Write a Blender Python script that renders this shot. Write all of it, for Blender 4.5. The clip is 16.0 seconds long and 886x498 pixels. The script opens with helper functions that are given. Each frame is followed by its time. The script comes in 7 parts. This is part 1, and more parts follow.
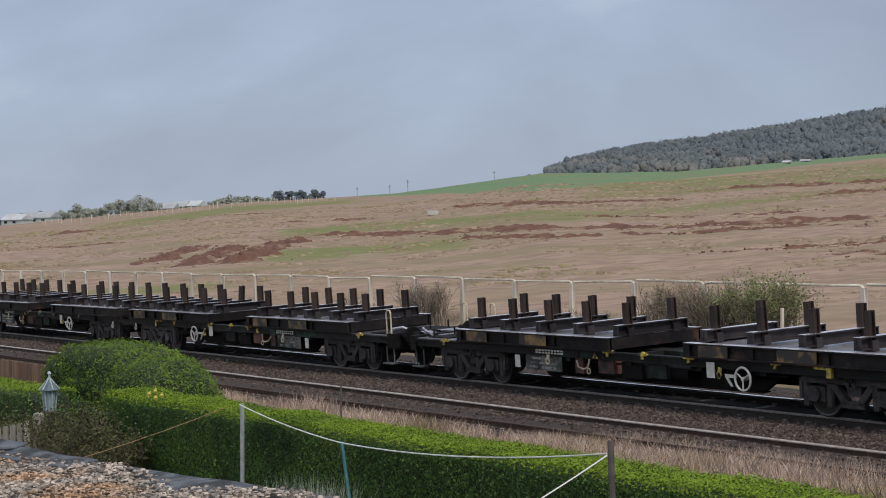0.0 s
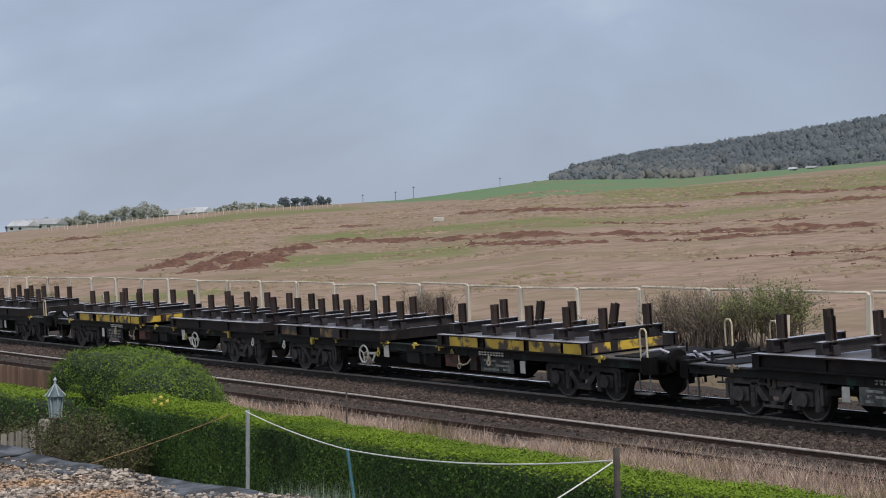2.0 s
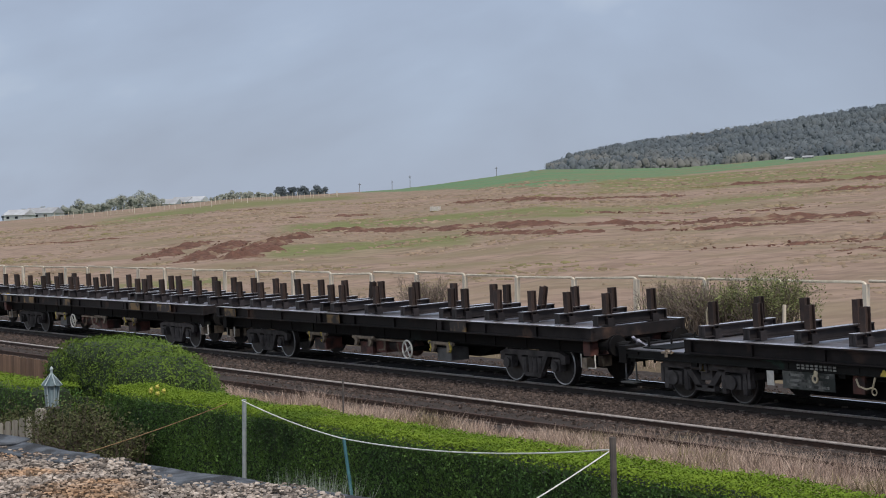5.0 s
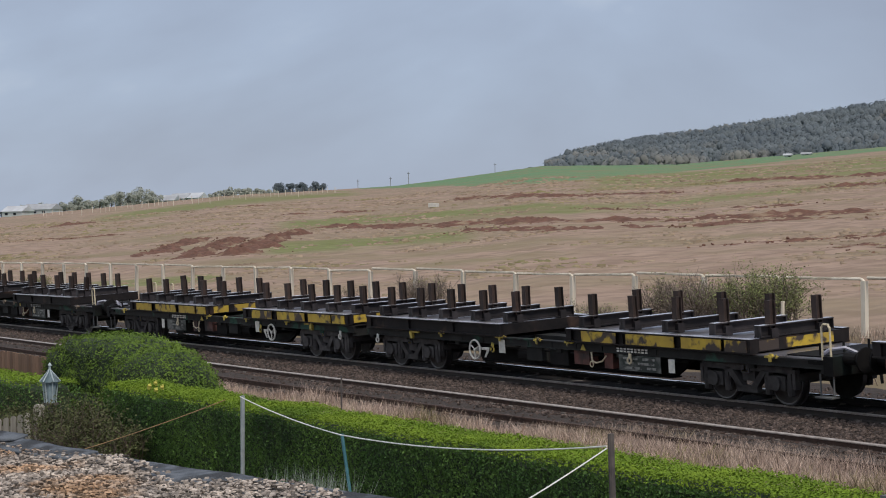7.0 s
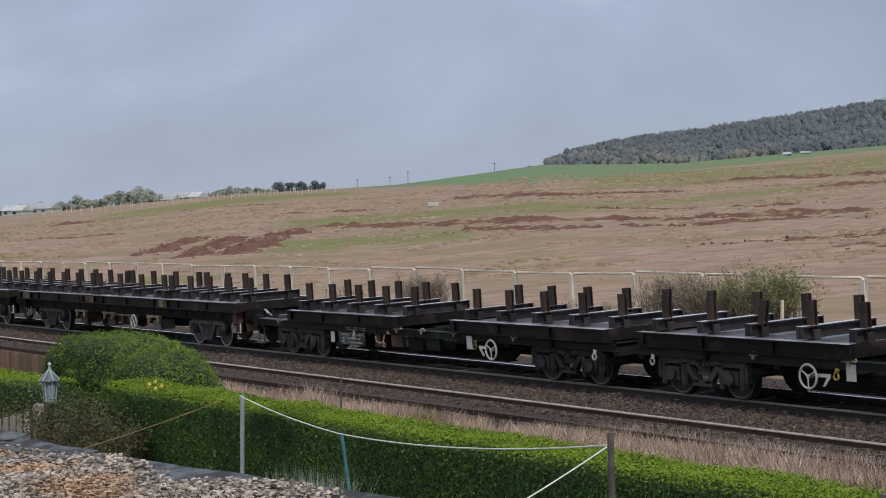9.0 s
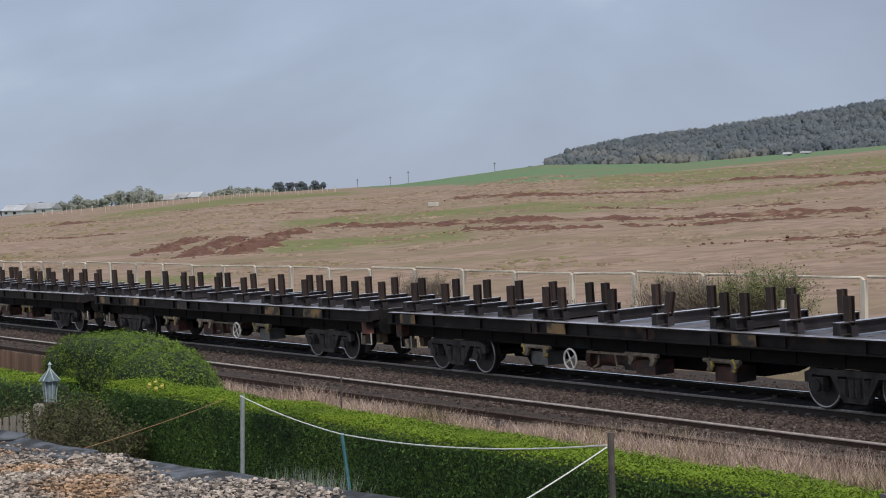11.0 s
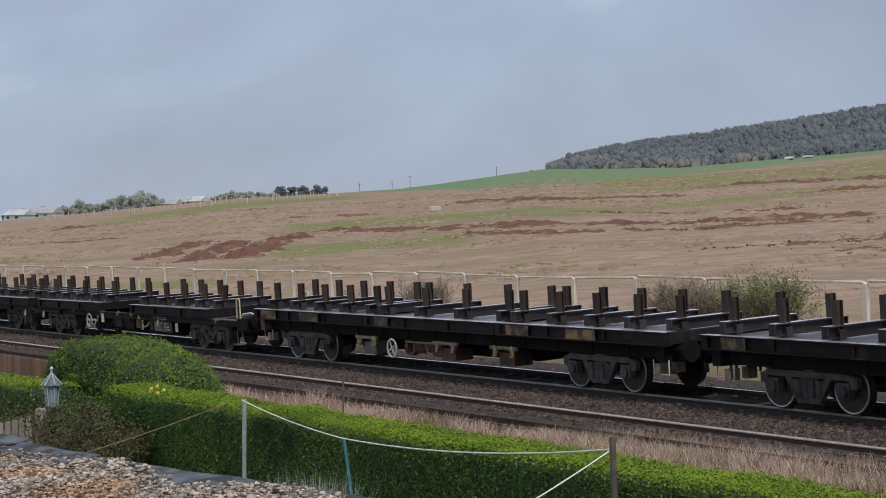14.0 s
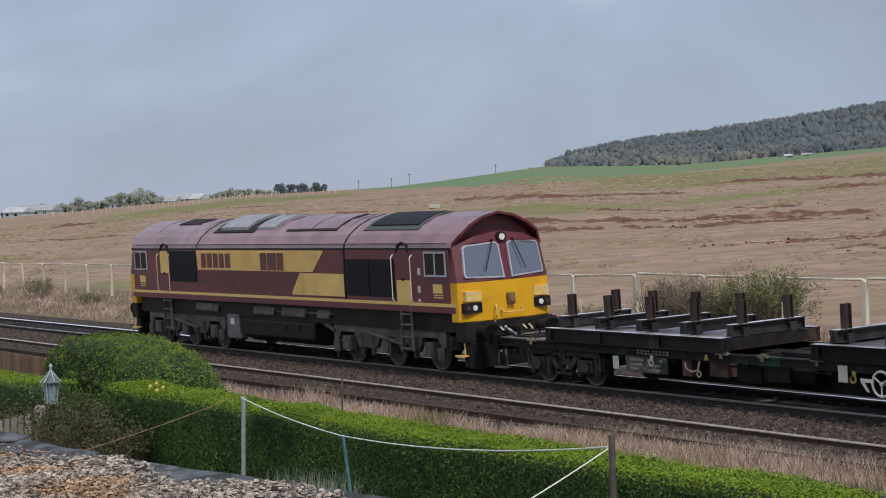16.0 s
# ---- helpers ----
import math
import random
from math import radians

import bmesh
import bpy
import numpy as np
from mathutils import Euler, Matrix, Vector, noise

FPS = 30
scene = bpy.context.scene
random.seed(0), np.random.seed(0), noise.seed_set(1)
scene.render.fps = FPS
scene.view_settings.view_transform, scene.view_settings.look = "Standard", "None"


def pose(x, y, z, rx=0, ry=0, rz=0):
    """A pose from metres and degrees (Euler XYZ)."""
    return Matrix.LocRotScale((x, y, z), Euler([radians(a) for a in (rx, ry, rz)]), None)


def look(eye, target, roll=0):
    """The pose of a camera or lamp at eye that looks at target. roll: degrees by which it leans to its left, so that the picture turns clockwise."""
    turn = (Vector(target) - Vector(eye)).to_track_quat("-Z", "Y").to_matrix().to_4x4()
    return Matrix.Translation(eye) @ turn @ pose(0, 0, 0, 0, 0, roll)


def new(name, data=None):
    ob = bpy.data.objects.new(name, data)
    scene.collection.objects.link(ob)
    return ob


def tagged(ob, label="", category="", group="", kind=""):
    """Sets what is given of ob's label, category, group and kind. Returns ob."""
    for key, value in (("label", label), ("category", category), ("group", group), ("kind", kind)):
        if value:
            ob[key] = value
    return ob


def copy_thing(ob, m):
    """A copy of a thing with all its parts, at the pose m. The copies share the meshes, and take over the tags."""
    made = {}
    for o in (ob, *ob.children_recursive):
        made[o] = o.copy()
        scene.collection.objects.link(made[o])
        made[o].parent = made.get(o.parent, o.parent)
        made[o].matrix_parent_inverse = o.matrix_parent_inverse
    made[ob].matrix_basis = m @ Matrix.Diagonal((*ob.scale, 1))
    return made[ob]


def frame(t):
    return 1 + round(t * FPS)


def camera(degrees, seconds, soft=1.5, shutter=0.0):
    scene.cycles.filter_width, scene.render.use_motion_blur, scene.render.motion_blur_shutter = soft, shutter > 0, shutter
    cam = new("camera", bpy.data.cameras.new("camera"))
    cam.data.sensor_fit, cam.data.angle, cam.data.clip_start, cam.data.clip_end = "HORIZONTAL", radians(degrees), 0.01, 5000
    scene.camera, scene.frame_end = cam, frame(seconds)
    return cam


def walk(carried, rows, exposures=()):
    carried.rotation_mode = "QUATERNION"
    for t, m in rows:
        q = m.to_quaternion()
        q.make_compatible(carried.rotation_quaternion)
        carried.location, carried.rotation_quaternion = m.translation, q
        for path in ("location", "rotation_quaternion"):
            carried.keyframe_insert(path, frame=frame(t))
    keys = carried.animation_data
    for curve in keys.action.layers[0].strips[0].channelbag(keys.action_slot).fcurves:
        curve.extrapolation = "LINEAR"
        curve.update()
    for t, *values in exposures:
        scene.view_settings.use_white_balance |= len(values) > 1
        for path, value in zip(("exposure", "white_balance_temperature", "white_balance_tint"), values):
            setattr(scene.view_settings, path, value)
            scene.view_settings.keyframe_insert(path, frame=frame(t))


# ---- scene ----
cam = camera(26.63, 16.0, 1.0)

EYE = (37.754, -25.400, 3.418)
# seconds, heading, tilt and lean in degrees: the hand-held phone stays in one spot and only sways
SWAY = [
    (0, -57.948, -0.342, -0.956),
    (0.5, -58.151, 0.139, -1.017),
    (1, -58.253, 0.341, -0.987),
    (1.5, -58.217, 0.178, -0.948),
    (2, -58.118, -0.137, -0.925),
    (2.5, -58.041, -0.337, -0.890),
    (3, -58.038, -0.363, -0.901),
    (3.5, -58.049, -0.337, -0.894),
    (4, -58.036, -0.390, -0.883),
    (6.5, -57.994, -0.523, -0.883),
    (7, -57.971, -0.572, -0.855),
    (7.5, -57.969, -0.577, -0.879),
    (8, -57.969, -0.577, -0.879),
    (8.5, -57.966, -0.600, -0.877),
    (9, -57.956, -0.603, -0.887),
    (11.5, -57.969, -0.603, -0.882),
    (12, -57.967, -0.603, -0.868),
    (12.5, -57.969, -0.603, -0.882),
    (13, -57.969, -0.577, -0.879),
    (13.5, -57.994, -0.523, -0.883),
    (14, -58.019, -0.470, -0.882),
    (14.5, -58.023, -0.452, -0.938),
    (15, -58.020, -0.497, -0.880),
    (15.5, -57.994, -0.549, -0.883),
    (16, -57.994, -0.549, -0.883),
]


def aim(heading, tilt, lean):
    h, e = radians(heading), radians(tilt)
    way = Vector((math.sin(h) * math.cos(e), math.cos(h) * math.cos(e), math.sin(e)))
    return look(EYE, Vector(EYE) + way * 10, lean)


walk(cam, [(t, aim(h, e, r)) for t, h, e, r in SWAY])

# ---- world, sun ----
SUN_ELEVATION, SUN_AZIMUTH = radians(52), radians(95)   # azimuth from +y towards +x


def build_world():
    world = bpy.data.worlds.new("overcast_sky")
    scene.world = world
    world.use_nodes = True
    nt = world.node_tree
    nt.nodes.clear()
    n, l = nt.nodes.new, nt.links.new
    out, bg = n("ShaderNodeOutputWorld"), n("ShaderNodeBackground")
    sky = n("ShaderNodeTexSky")
    sky.sky_type, sky.sun_disc = "NISHITA", False
    sky.sun_elevation, sky.sun_rotation = SUN_ELEVATION, SUN_AZIMUTH
    dim = n("ShaderNodeVectorMath")
    dim.operation = "SCALE"
    dim.inputs["Scale"].default_value = 0.10
    l(sky.outputs[0], dim.inputs[0])
    co, mp = n("ShaderNodeTexCoord"), n("ShaderNodeMapping")
    mp.inputs["Scale"].default_value = (1.0, 1.0, 1.9)
    mp.inputs["Rotation"].default_value = (0.12, 0.05, 0.9)
    l(co.outputs["Generated"], mp.inputs[0])
    big, fine = n("ShaderNodeTexNoise"), n("ShaderNodeTexNoise")
    big.inputs["Scale"].default_value, big.inputs["Detail"].default_value, big.inputs["Roughness"].default_value = 3.1, 5.0, 0.5
    fine.inputs["Scale"].default_value, fine.inputs["Detail"].default_value = 11.0, 4.0
    big.inputs["Distortion"].default_value = 0.5
    l(mp.outputs[0], big.inputs[0]), l(mp.outputs[0], fine.inputs[0])
    both = n("ShaderNodeMath")
    both.operation = "MULTIPLY_ADD"
    both.inputs[1].default_value = 0.10
    l(fine.outputs[0], both.inputs[0]), l(big.outputs[0], both.inputs[2])
    ramp = n("ShaderNodeValToRGB")
    e = ramp.color_ramp.elements
    e[0].position, e[0].color = 0.38, (0.315, 0.362, 0.478, 1)
    e[1].position, e[1].color = 0.75, (0.65, 0.715, 0.81, 1)
    mid = ramp.color_ramp.elements.new(0.57)
    mid.color = (0.392, 0.466, 0.612, 1)
    # the cloud thickens towards the right of the hill
    lean = n("ShaderNodeVectorMath")
    lean.operation = "DOT_PRODUCT"
    lean.inputs[1].default_value = (-0.34, -0.55, 0.10)
    l(co.outputs["Generated"], lean.inputs[0])
    thick = n("ShaderNodeMath")
    thick.operation = "MULTIPLY_ADD"
    thick.inputs[1].default_value = 0.82
    l(lean.outputs["Value"], thick.inputs[0]), l(both.outputs[0], thick.inputs[2])
    l(thick.outputs[0], ramp.inputs[0])
    mix = n("ShaderNodeMix")
    mix.data_type = "RGBA"
    mix.inputs["Factor"].default_value = 0.88
    l(dim.outputs[0], mix.inputs["A"]), l(ramp.outputs[0], mix.inputs["B"])
    l(mix.outputs["Result"], bg.inputs["Color"])
    bg.inputs["Strength"].default_value = 1.0
    l(bg.outputs[0], out.inputs[0])


build_world()
sun_data = bpy.data.lights.new("sun", "SUN")
sun_data.energy, sun_data.angle, sun_data.color = 2.3, radians(14), (1.0, 0.94, 0.84)
sun = new("sun", sun_data)
sun.matrix_world = look((0, 0, 60), Vector((0, 0, 60)) - Vector((math.sin(SUN_AZIMUTH) * math.cos(SUN_ELEVATION),
                        math.cos(SUN_AZIMUTH) * math.cos(SUN_ELEVATION), math.sin(SUN_ELEVATION))))
scene.view_settings.exposure = 0.0

# ---- materials ----
MATS = {}


def mat(name, base, second=None, scale=6.0, rough=0.8, metal=0.0, bump=0.0, bump_scale=None, spread=(0.35, 0.65),
        third=None, third_scale=0.8, third_at=(0.55, 0.7), objvary=0.0, islevary=0.0, stretch=(1, 1, 1), spec=0.5, attr=None, turn=None, soft=0.0):
    """A surface with grain between two colours, broad stains of a third, relief, and some difference from piece to piece."""
    if name in MATS:
        return MATS[name]
    m = bpy.data.materials.new(name)
    m.use_nodes = True
    nt = m.node_tree
    n, l = nt.nodes.new, nt.links.new
    b = nt.nodes["Principled BSDF"]
    b.inputs["Roughness"].default_value, b.inputs["Metallic"].default_value = rough, metal
    b.inputs["Specular IOR Level"].default_value = spec
    co, mp = n("ShaderNodeTexCoord"), n("ShaderNodeMapping")
    mp.inputs["Scale"].default_value = stretch
    if turn is not None:
        mp.vector_type = "TEXTURE"
        mp.inputs["Rotation"].default_value = (0, 0, radians(turn))
    l(co.outputs["Object"], mp.inputs[0])
    if objvary:
        oi, add = n("ShaderNodeObjectInfo"), n("ShaderNodeVectorMath")
        add.operation = "MULTIPLY_ADD"
        add.inputs[1].default_value = (37, 23, 11)
        l(oi.outputs["Random"], add.inputs[0]), l(mp.outputs[0], add.inputs[2])
        vec = add.outputs[0]
    else:
        vec = mp.outputs[0]

    def noise_ramp(sc, lo, hi, c0, c1, detail=6.0):
        t, r = n("ShaderNodeTexNoise"), n("ShaderNodeValToRGB")
        t.inputs["Scale"].default_value, t.inputs["Detail"].default_value = sc, detail
        l(vec, t.inputs[0]), l(t.outputs[0], r.inputs[0])
        r.color_ramp.elements[0].position, r.color_ramp.elements[1].position = lo, hi
        r.color_ramp.elements[0].color, r.color_ramp.elements[1].color = c0, c1
        return r.outputs[0], t.outputs[0]

    def mix(fac, a, c, how="MIX"):
        x = n("ShaderNodeMix")
        x.data_type, x.blend_type = "RGBA", how
        if isinstance(fac, float):
            x.inputs["Factor"].default_value = fac
        else:
            l(fac, x.inputs["Factor"])
        for s, v in (("A", a), ("B", c)):
            if isinstance(v, tuple):
                x.inputs[s].default_value = (*v, 1)
            else:
                l(v, x.inputs[s])
        return x.outputs["Result"]

    second = second or tuple(c * 0.75 for c in base)
    col, grain = noise_ramp(scale, *spread, (*base, 1), (*second, 1))
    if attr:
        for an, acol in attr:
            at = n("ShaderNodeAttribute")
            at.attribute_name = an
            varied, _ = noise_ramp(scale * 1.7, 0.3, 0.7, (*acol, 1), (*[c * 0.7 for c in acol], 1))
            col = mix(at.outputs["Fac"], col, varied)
    if third:
        f, _ = noise_ramp(third_scale, *third_at, (0, 0, 0, 1), (1, 1, 1, 1))
        col = mix(f, col, third)
    for kind, amount in (("o", objvary), ("i", islevary)):
        if amount:
            src = n("ShaderNodeObjectInfo").outputs["Random"] if kind == "o" else n("ShaderNodeNewGeometry").outputs["Random Per Island"]
            mr = n("ShaderNodeMapRange")
            mr.inputs["To Min"].default_value, mr.inputs["To Max"].default_value = 1 - amount, 1 + amount
            l(src, mr.inputs["Value"])
            hsv = n("ShaderNodeHueSaturation")
            l(mr.outputs[0], hsv.inputs["Value"]), l(col, hsv.inputs["Color"])
            col = hsv.outputs[0]
    l(col, b.inputs["Base Color"])
    rr = n("ShaderNodeMapRange")
    rr.inputs["To Min"].default_value, rr.inputs["To Max"].default_value = max(rough - 0.12, 0.03), min(rough + 0.12, 1)
    l(grain, rr.inputs["Value"]), l(rr.outputs[0], b.inputs["Roughness"])
    if bump:
        t, bp = n("ShaderNodeTexNoise"), n("ShaderNodeBump")
        t.inputs["Scale"].default_value, t.inputs["Detail"].default_value = bump_scale or scale * 3, 5
        bp.inputs["Strength"].default_value, bp.inputs["Distance"].default_value = min(bump, 1.0), 0.02
        l(vec, t.inputs[0]), l(t.outputs[0], bp.inputs["Height"]), l(bp.outputs[0], b.inputs["Normal"])
    if soft:
        # dense far foliage scatters light inside the crown, so its shading turns less from leaf to leaf
        geo, mixn = n("ShaderNodeNewGeometry"), n("ShaderNodeMix")
        mixn.data_type = "VECTOR"
        mixn.inputs["Factor"].default_value = soft
        mixn.inputs[5].default_value = (0.25, -0.45, 0.80)
        l(geo.outputs["Normal"], mixn.inputs[4]), l(mixn.outputs[1], b.inputs["Normal"])
    MATS[name] = m
    return m


FIELD = mat("rough_pasture", (0.365, 0.260, 0.200), (0.255, 0.180, 0.136), 0.9, 0.95, bump=1.0, bump_scale=4.0, spread=(0.38, 0.62), third=(0.235, 0.19, 0.115),
            third_scale=0.10, third_at=(0.46, 0.70), stretch=(1.7, 1, 1), turn=58, attr=(("green", (0.185, 0.22, 0.07)), ("crop", (0.16, 0.27, 0.14)), ("scrub", (0.20, 0.155, 0.105)),
            ("garden", (0.12, 0.10, 0.07))), spec=0.1)
SOIL = mat("turned_red_soil", (0.185, 0.100, 0.075), (0.115, 0.064, 0.05), 1.6, 0.95, bump=1.0, bump_scale=5, third=(0.29, 0.21, 0.145), third_scale=0.45, third_at=(0.56, 0.68), spec=0.1)
TUSSOCK = mat("field_tussock", (0.34, 0.255, 0.185), (0.25, 0.185, 0.13), 0.25, 0.95, islevary=0.22, third=(0.23, 0.20, 0.10), third_scale=0.06, third_at=(0.52, 0.66), spec=0.1)
# the attribute blackens the bed between the rails: under-train shade in the colour
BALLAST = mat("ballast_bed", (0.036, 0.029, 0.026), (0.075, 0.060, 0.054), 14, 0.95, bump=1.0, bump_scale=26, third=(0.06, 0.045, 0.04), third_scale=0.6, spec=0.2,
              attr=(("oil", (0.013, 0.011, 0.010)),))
STONE = mat("ballast_stone", (0.13, 0.096, 0.082), (0.06, 0.045, 0.04), 9, 0.9, islevary=0.55, spec=0.25)
SLEEPER = mat("weathered_sleeper", (0.20, 0.17, 0.15), (0.11, 0.09, 0.08), 5, 0.9, bump=0.4, objvary=0.25)
RUSTY = mat("rusty_rail_side", (0.075, 0.04, 0.028), (0.045, 0.027, 0.021), 8, 0.85, bump=0.3)
SHINY = mat("polished_rail_head", (0.98, 0.97, 0.96), (0.95, 0.94, 0.93), 10, 0.05, metal=1.0)
# darker copy of the polished head: wagon shade painted on the near rail
SHADEHEAD = mat("shaded_rail_head", (0.40, 0.37, 0.35), (0.26, 0.23, 0.21), 10, 0.35, metal=0.8)
DARKSIDE = mat("greasy_rail_side", (0.022, 0.017, 0.015), (0.036, 0.027, 0.023), 8, 0.8, bump=0.3)
WORN = mat("dull_rail_head", (0.55, 0.47, 0.42), (0.38, 0.31, 0.27), 6, 0.35, metal=0.4)
DRYGRASS = mat("dry_grass", (0.54, 0.42, 0.345), (0.32, 0.232, 0.19), 0.9, 0.9, islevary=0.55, third=(0.20, 0.17, 0.085), third_scale=0.5, third_at=(0.54, 0.70), spec=0.15)
WEED = mat("olive_weed", (0.22, 0.21, 0.075), (0.28, 0.24, 0.11), 1.5, 0.85, islevary=0.4, spec=0.15)
PLATE = mat("load_frame_plate", (0.44, 0.42, 0.46), (0.28, 0.26, 0.28), 2.0, 0.32, metal=0.7, objvary=0.3, third=(0.07, 0.055, 0.05), third_scale=0.9, third_at=(0.55, 0.75))
# near-white metal for upper faces only: a painted gleam of sky
TOPGLEAM = mat("rubbed_bare_steel", (0.95, 0.93, 0.95), (0.72, 0.69, 0.71), 3.0, 0.30, metal=0.8, objvary=0.25, third=(0.20, 0.17, 0.16), third_scale=1.3, third_at=(0.55, 0.75))
# hedge sides darker, clipped yellow-green top brighter: top light painted into both colours
SIDELEAF = mat("hedge_leaf", (0.072, 0.145, 0.040), (0.108, 0.19, 0.042), 1.2, 0.65, islevary=0.30, third=(0.035, 0.07, 0.026), third_scale=0.9, spec=0.15)
LITSHOOT = mat("fresh_clipped_shoot", (0.135, 0.215, 0.022), (0.185, 0.265, 0.028), 1.2, 0.65, islevary=0.16, third=(0.11, 0.18, 0.022), third_scale=0.9, spec=0.1, soft=0.45)
# near-black green: the shade deep between leaves, painted as colour
CORESHADE = mat("hedge_inner", (0.018, 0.032, 0.012), (0.030, 0.046, 0.016), 8, 0.9, bump=0.8)
BUSHLEAF = mat("bush_leaf", (0.075, 0.125, 0.022), (0.12, 0.18, 0.028), 1.6, 0.65, islevary=0.25, third=(0.05, 0.09, 0.022), third_scale=0.8, spec=0.15, soft=0.25)
GARDENLEAF = mat("dull_garden_leaf", (0.085, 0.095, 0.038), (0.06, 0.062, 0.03), 2.2, 0.8, islevary=0.5, spec=0.15)
GARDENTWIG = mat("garden_twig", (0.085, 0.06, 0.048), (0.13, 0.095, 0.075), 4, 0.9, islevary=0.4)
SHRUBLEAF = mat("shrub_leaf", (0.20, 0.22, 0.085), (0.15, 0.165, 0.07), 2.2, 0.8, islevary=0.5, spec=0.15)
TWIG = mat("bare_twig", (0.15, 0.115, 0.095), (0.21, 0.165, 0.135), 4, 0.9, islevary=0.4)
# blue-grey base holds the distance haze over the wood and dark pines
HAZEWOOD = mat("far_wood", (0.105, 0.124, 0.142), (0.14, 0.158, 0.168), 0.02, 0.95, islevary=0.16, third=(0.185, 0.185, 0.175), third_scale=0.011, third_at=(0.55, 0.66), spec=0.05, soft=0.45)
# early-leaf grey, lightened further to paint in the haze
HAZETREE = mat("far_tree", (0.27, 0.29, 0.25), (0.34, 0.345, 0.29), 0.1, 0.95, islevary=0.15, spec=0.05, soft=0.3)
PALEWOOD = mat("pale_fence_wood", (0.74, 0.66, 0.55), (0.60, 0.52, 0.42), 5, 0.8, objvary=0.12, stretch=(1, 1, 0.2))
BROWNFENCE = mat("brown_fence_board", (0.21, 0.115, 0.07), (0.28, 0.17, 0.11), 6, 0.85, objvary=0.3, stretch=(3, 3, 0.25))
PICKET = mat("weathered_picket", (0.30, 0.275, 0.235), (0.19, 0.17, 0.145), 7, 0.85, objvary=0.25, stretch=(3, 3, 0.3))
GREYMETAL = mat("galvanised_post", (0.42, 0.45, 0.46), (0.32, 0.35, 0.37), 10, 0.5, metal=0.3)
TEALPOLE = mat("teal_pole", (0.05, 0.17, 0.2), (0.03, 0.12, 0.15), 10, 0.5)
DARKPOST = mat("dark_post", (0.07, 0.06, 0.06), (0.12, 0.10, 0.09), 8, 0.8)
LINE = mat("washing_line", (0.8, 0.8, 0.76), (0.7, 0.7, 0.66), 10, 0.6)
STRING = mat("orange_string", (0.42, 0.25, 0.12), (0.3, 0.18, 0.1), 10, 0.8)
FELT = mat("roofing_felt", (0.15, 0.163, 0.185), (0.095, 0.104, 0.12), 9, 0.8, bump=0.7, bump_scale=70, third=(0.05, 0.052, 0.057), third_scale=4.5, third_at=(0.44, 0.62), spec=0.2)
FELTDARK = mat("felt_lap", (0.045, 0.045, 0.05), (0.08, 0.08, 0.085), 6, 0.8, bump=0.4)
CHIP = mat("roof_chipping", (0.40, 0.335, 0.285), (0.21, 0.18, 0.16), 5.0, 0.9, islevary=0.85, third=(0.34, 0.22, 0.14), third_scale=1.6, third_at=(0.5, 0.62), spec=0.2)
CHIPBED = mat("chipping_bed", (0.20, 0.16, 0.13), (0.10, 0.08, 0.068), 30, 0.95, bump=1.0, bump_scale=60, third=(0.22, 0.15, 0.10), third_scale=1.3, third_at=(0.5, 0.62))
LANTERN = mat("lantern_paint", (0.11, 0.16, 0.18), (0.08, 0.115, 0.13), 10, 0.4)
LANTERNGLASS = mat("lantern_glazing", (0.26, 0.33, 0.36), (0.18, 0.24, 0.27), 6, 0.2)
LANTERNTRIM = mat("lantern_trim", (0.40, 0.46, 0.48), (0.3, 0.35, 0.37), 10, 0.5)
DAFF = mat("daffodil_petal", (0.62, 0.56, 0.12), (0.5, 0.44, 0.08), 5, 0.6)
LAVENDER = mat("grey_foliage", (0.33, 0.37, 0.31), (0.25, 0.29, 0.24), 8, 0.85, islevary=0.3)
# rolling stock
GRIME = mat("wagon_grime", (0.006, 0.0055, 0.006), (0.013, 0.012, 0.012), 2.5, 0.72, bump=0.25, objvary=0.35, third=(0.02, 0.028, 0.025), third_scale=0.7, third_at=(0.6, 0.72), spec=0.12)
GREENGRIME = mat("green_wagon_paint", (0.013, 0.013, 0.013), (0.024, 0.024, 0.023), 2.0, 0.7, bump=0.2, objvary=0.3, third=(0.028, 0.062, 0.047), third_scale=1.0, third_at=(0.60, 0.65), spec=0.18)
FADEDMARK = mat("faded_lettering", (0.30, 0.30, 0.28), (0.15, 0.15, 0.14), 9, 0.7, objvary=0.3, third=(0.04, 0.04, 0.038), third_scale=5.0, third_at=(0.5, 0.6))
PANELGREY = mat("weathered_panel", (0.16, 0.16, 0.15), (0.06, 0.065, 0.06), 4.0, 0.8, bump=0.2, objvary=0.3, third=(0.025, 0.03, 0.027), third_scale=1.6, third_at=(0.48, 0.58))
STEELDARK = mat("cradle_steel", (0.010, 0.009, 0.010), (0.021, 0.0175, 0.0175), 3.0, 0.6, spec=0.15, bump=0.2, objvary=0.4, third=(0.07, 0.043, 0.033), third_scale=1.3, third_at=(0.58, 0.72))
BOLSTERSTEEL = mat("bolster_steel", (0.020, 0.018, 0.020), (0.04, 0.034, 0.036), 3.0, 0.5, spec=0.3, bump=0.15, objvary=0.35)
STANCHION = mat("rusty_stanchion", (0.030, 0.020, 0.018), (0.05, 0.031, 0.026), 6, 0.75, metal=0.2, bump=0.3, objvary=0.35)
YELLOWWORN = mat("worn_yellow_paint", (0.52, 0.36, 0.035), (0.36, 0.24, 0.04), 2.0, 0.65, bump=0.2, objvary=0.2, third=(0.05, 0.036, 0.03), third_scale=3.0, third_at=(0.50, 0.58))
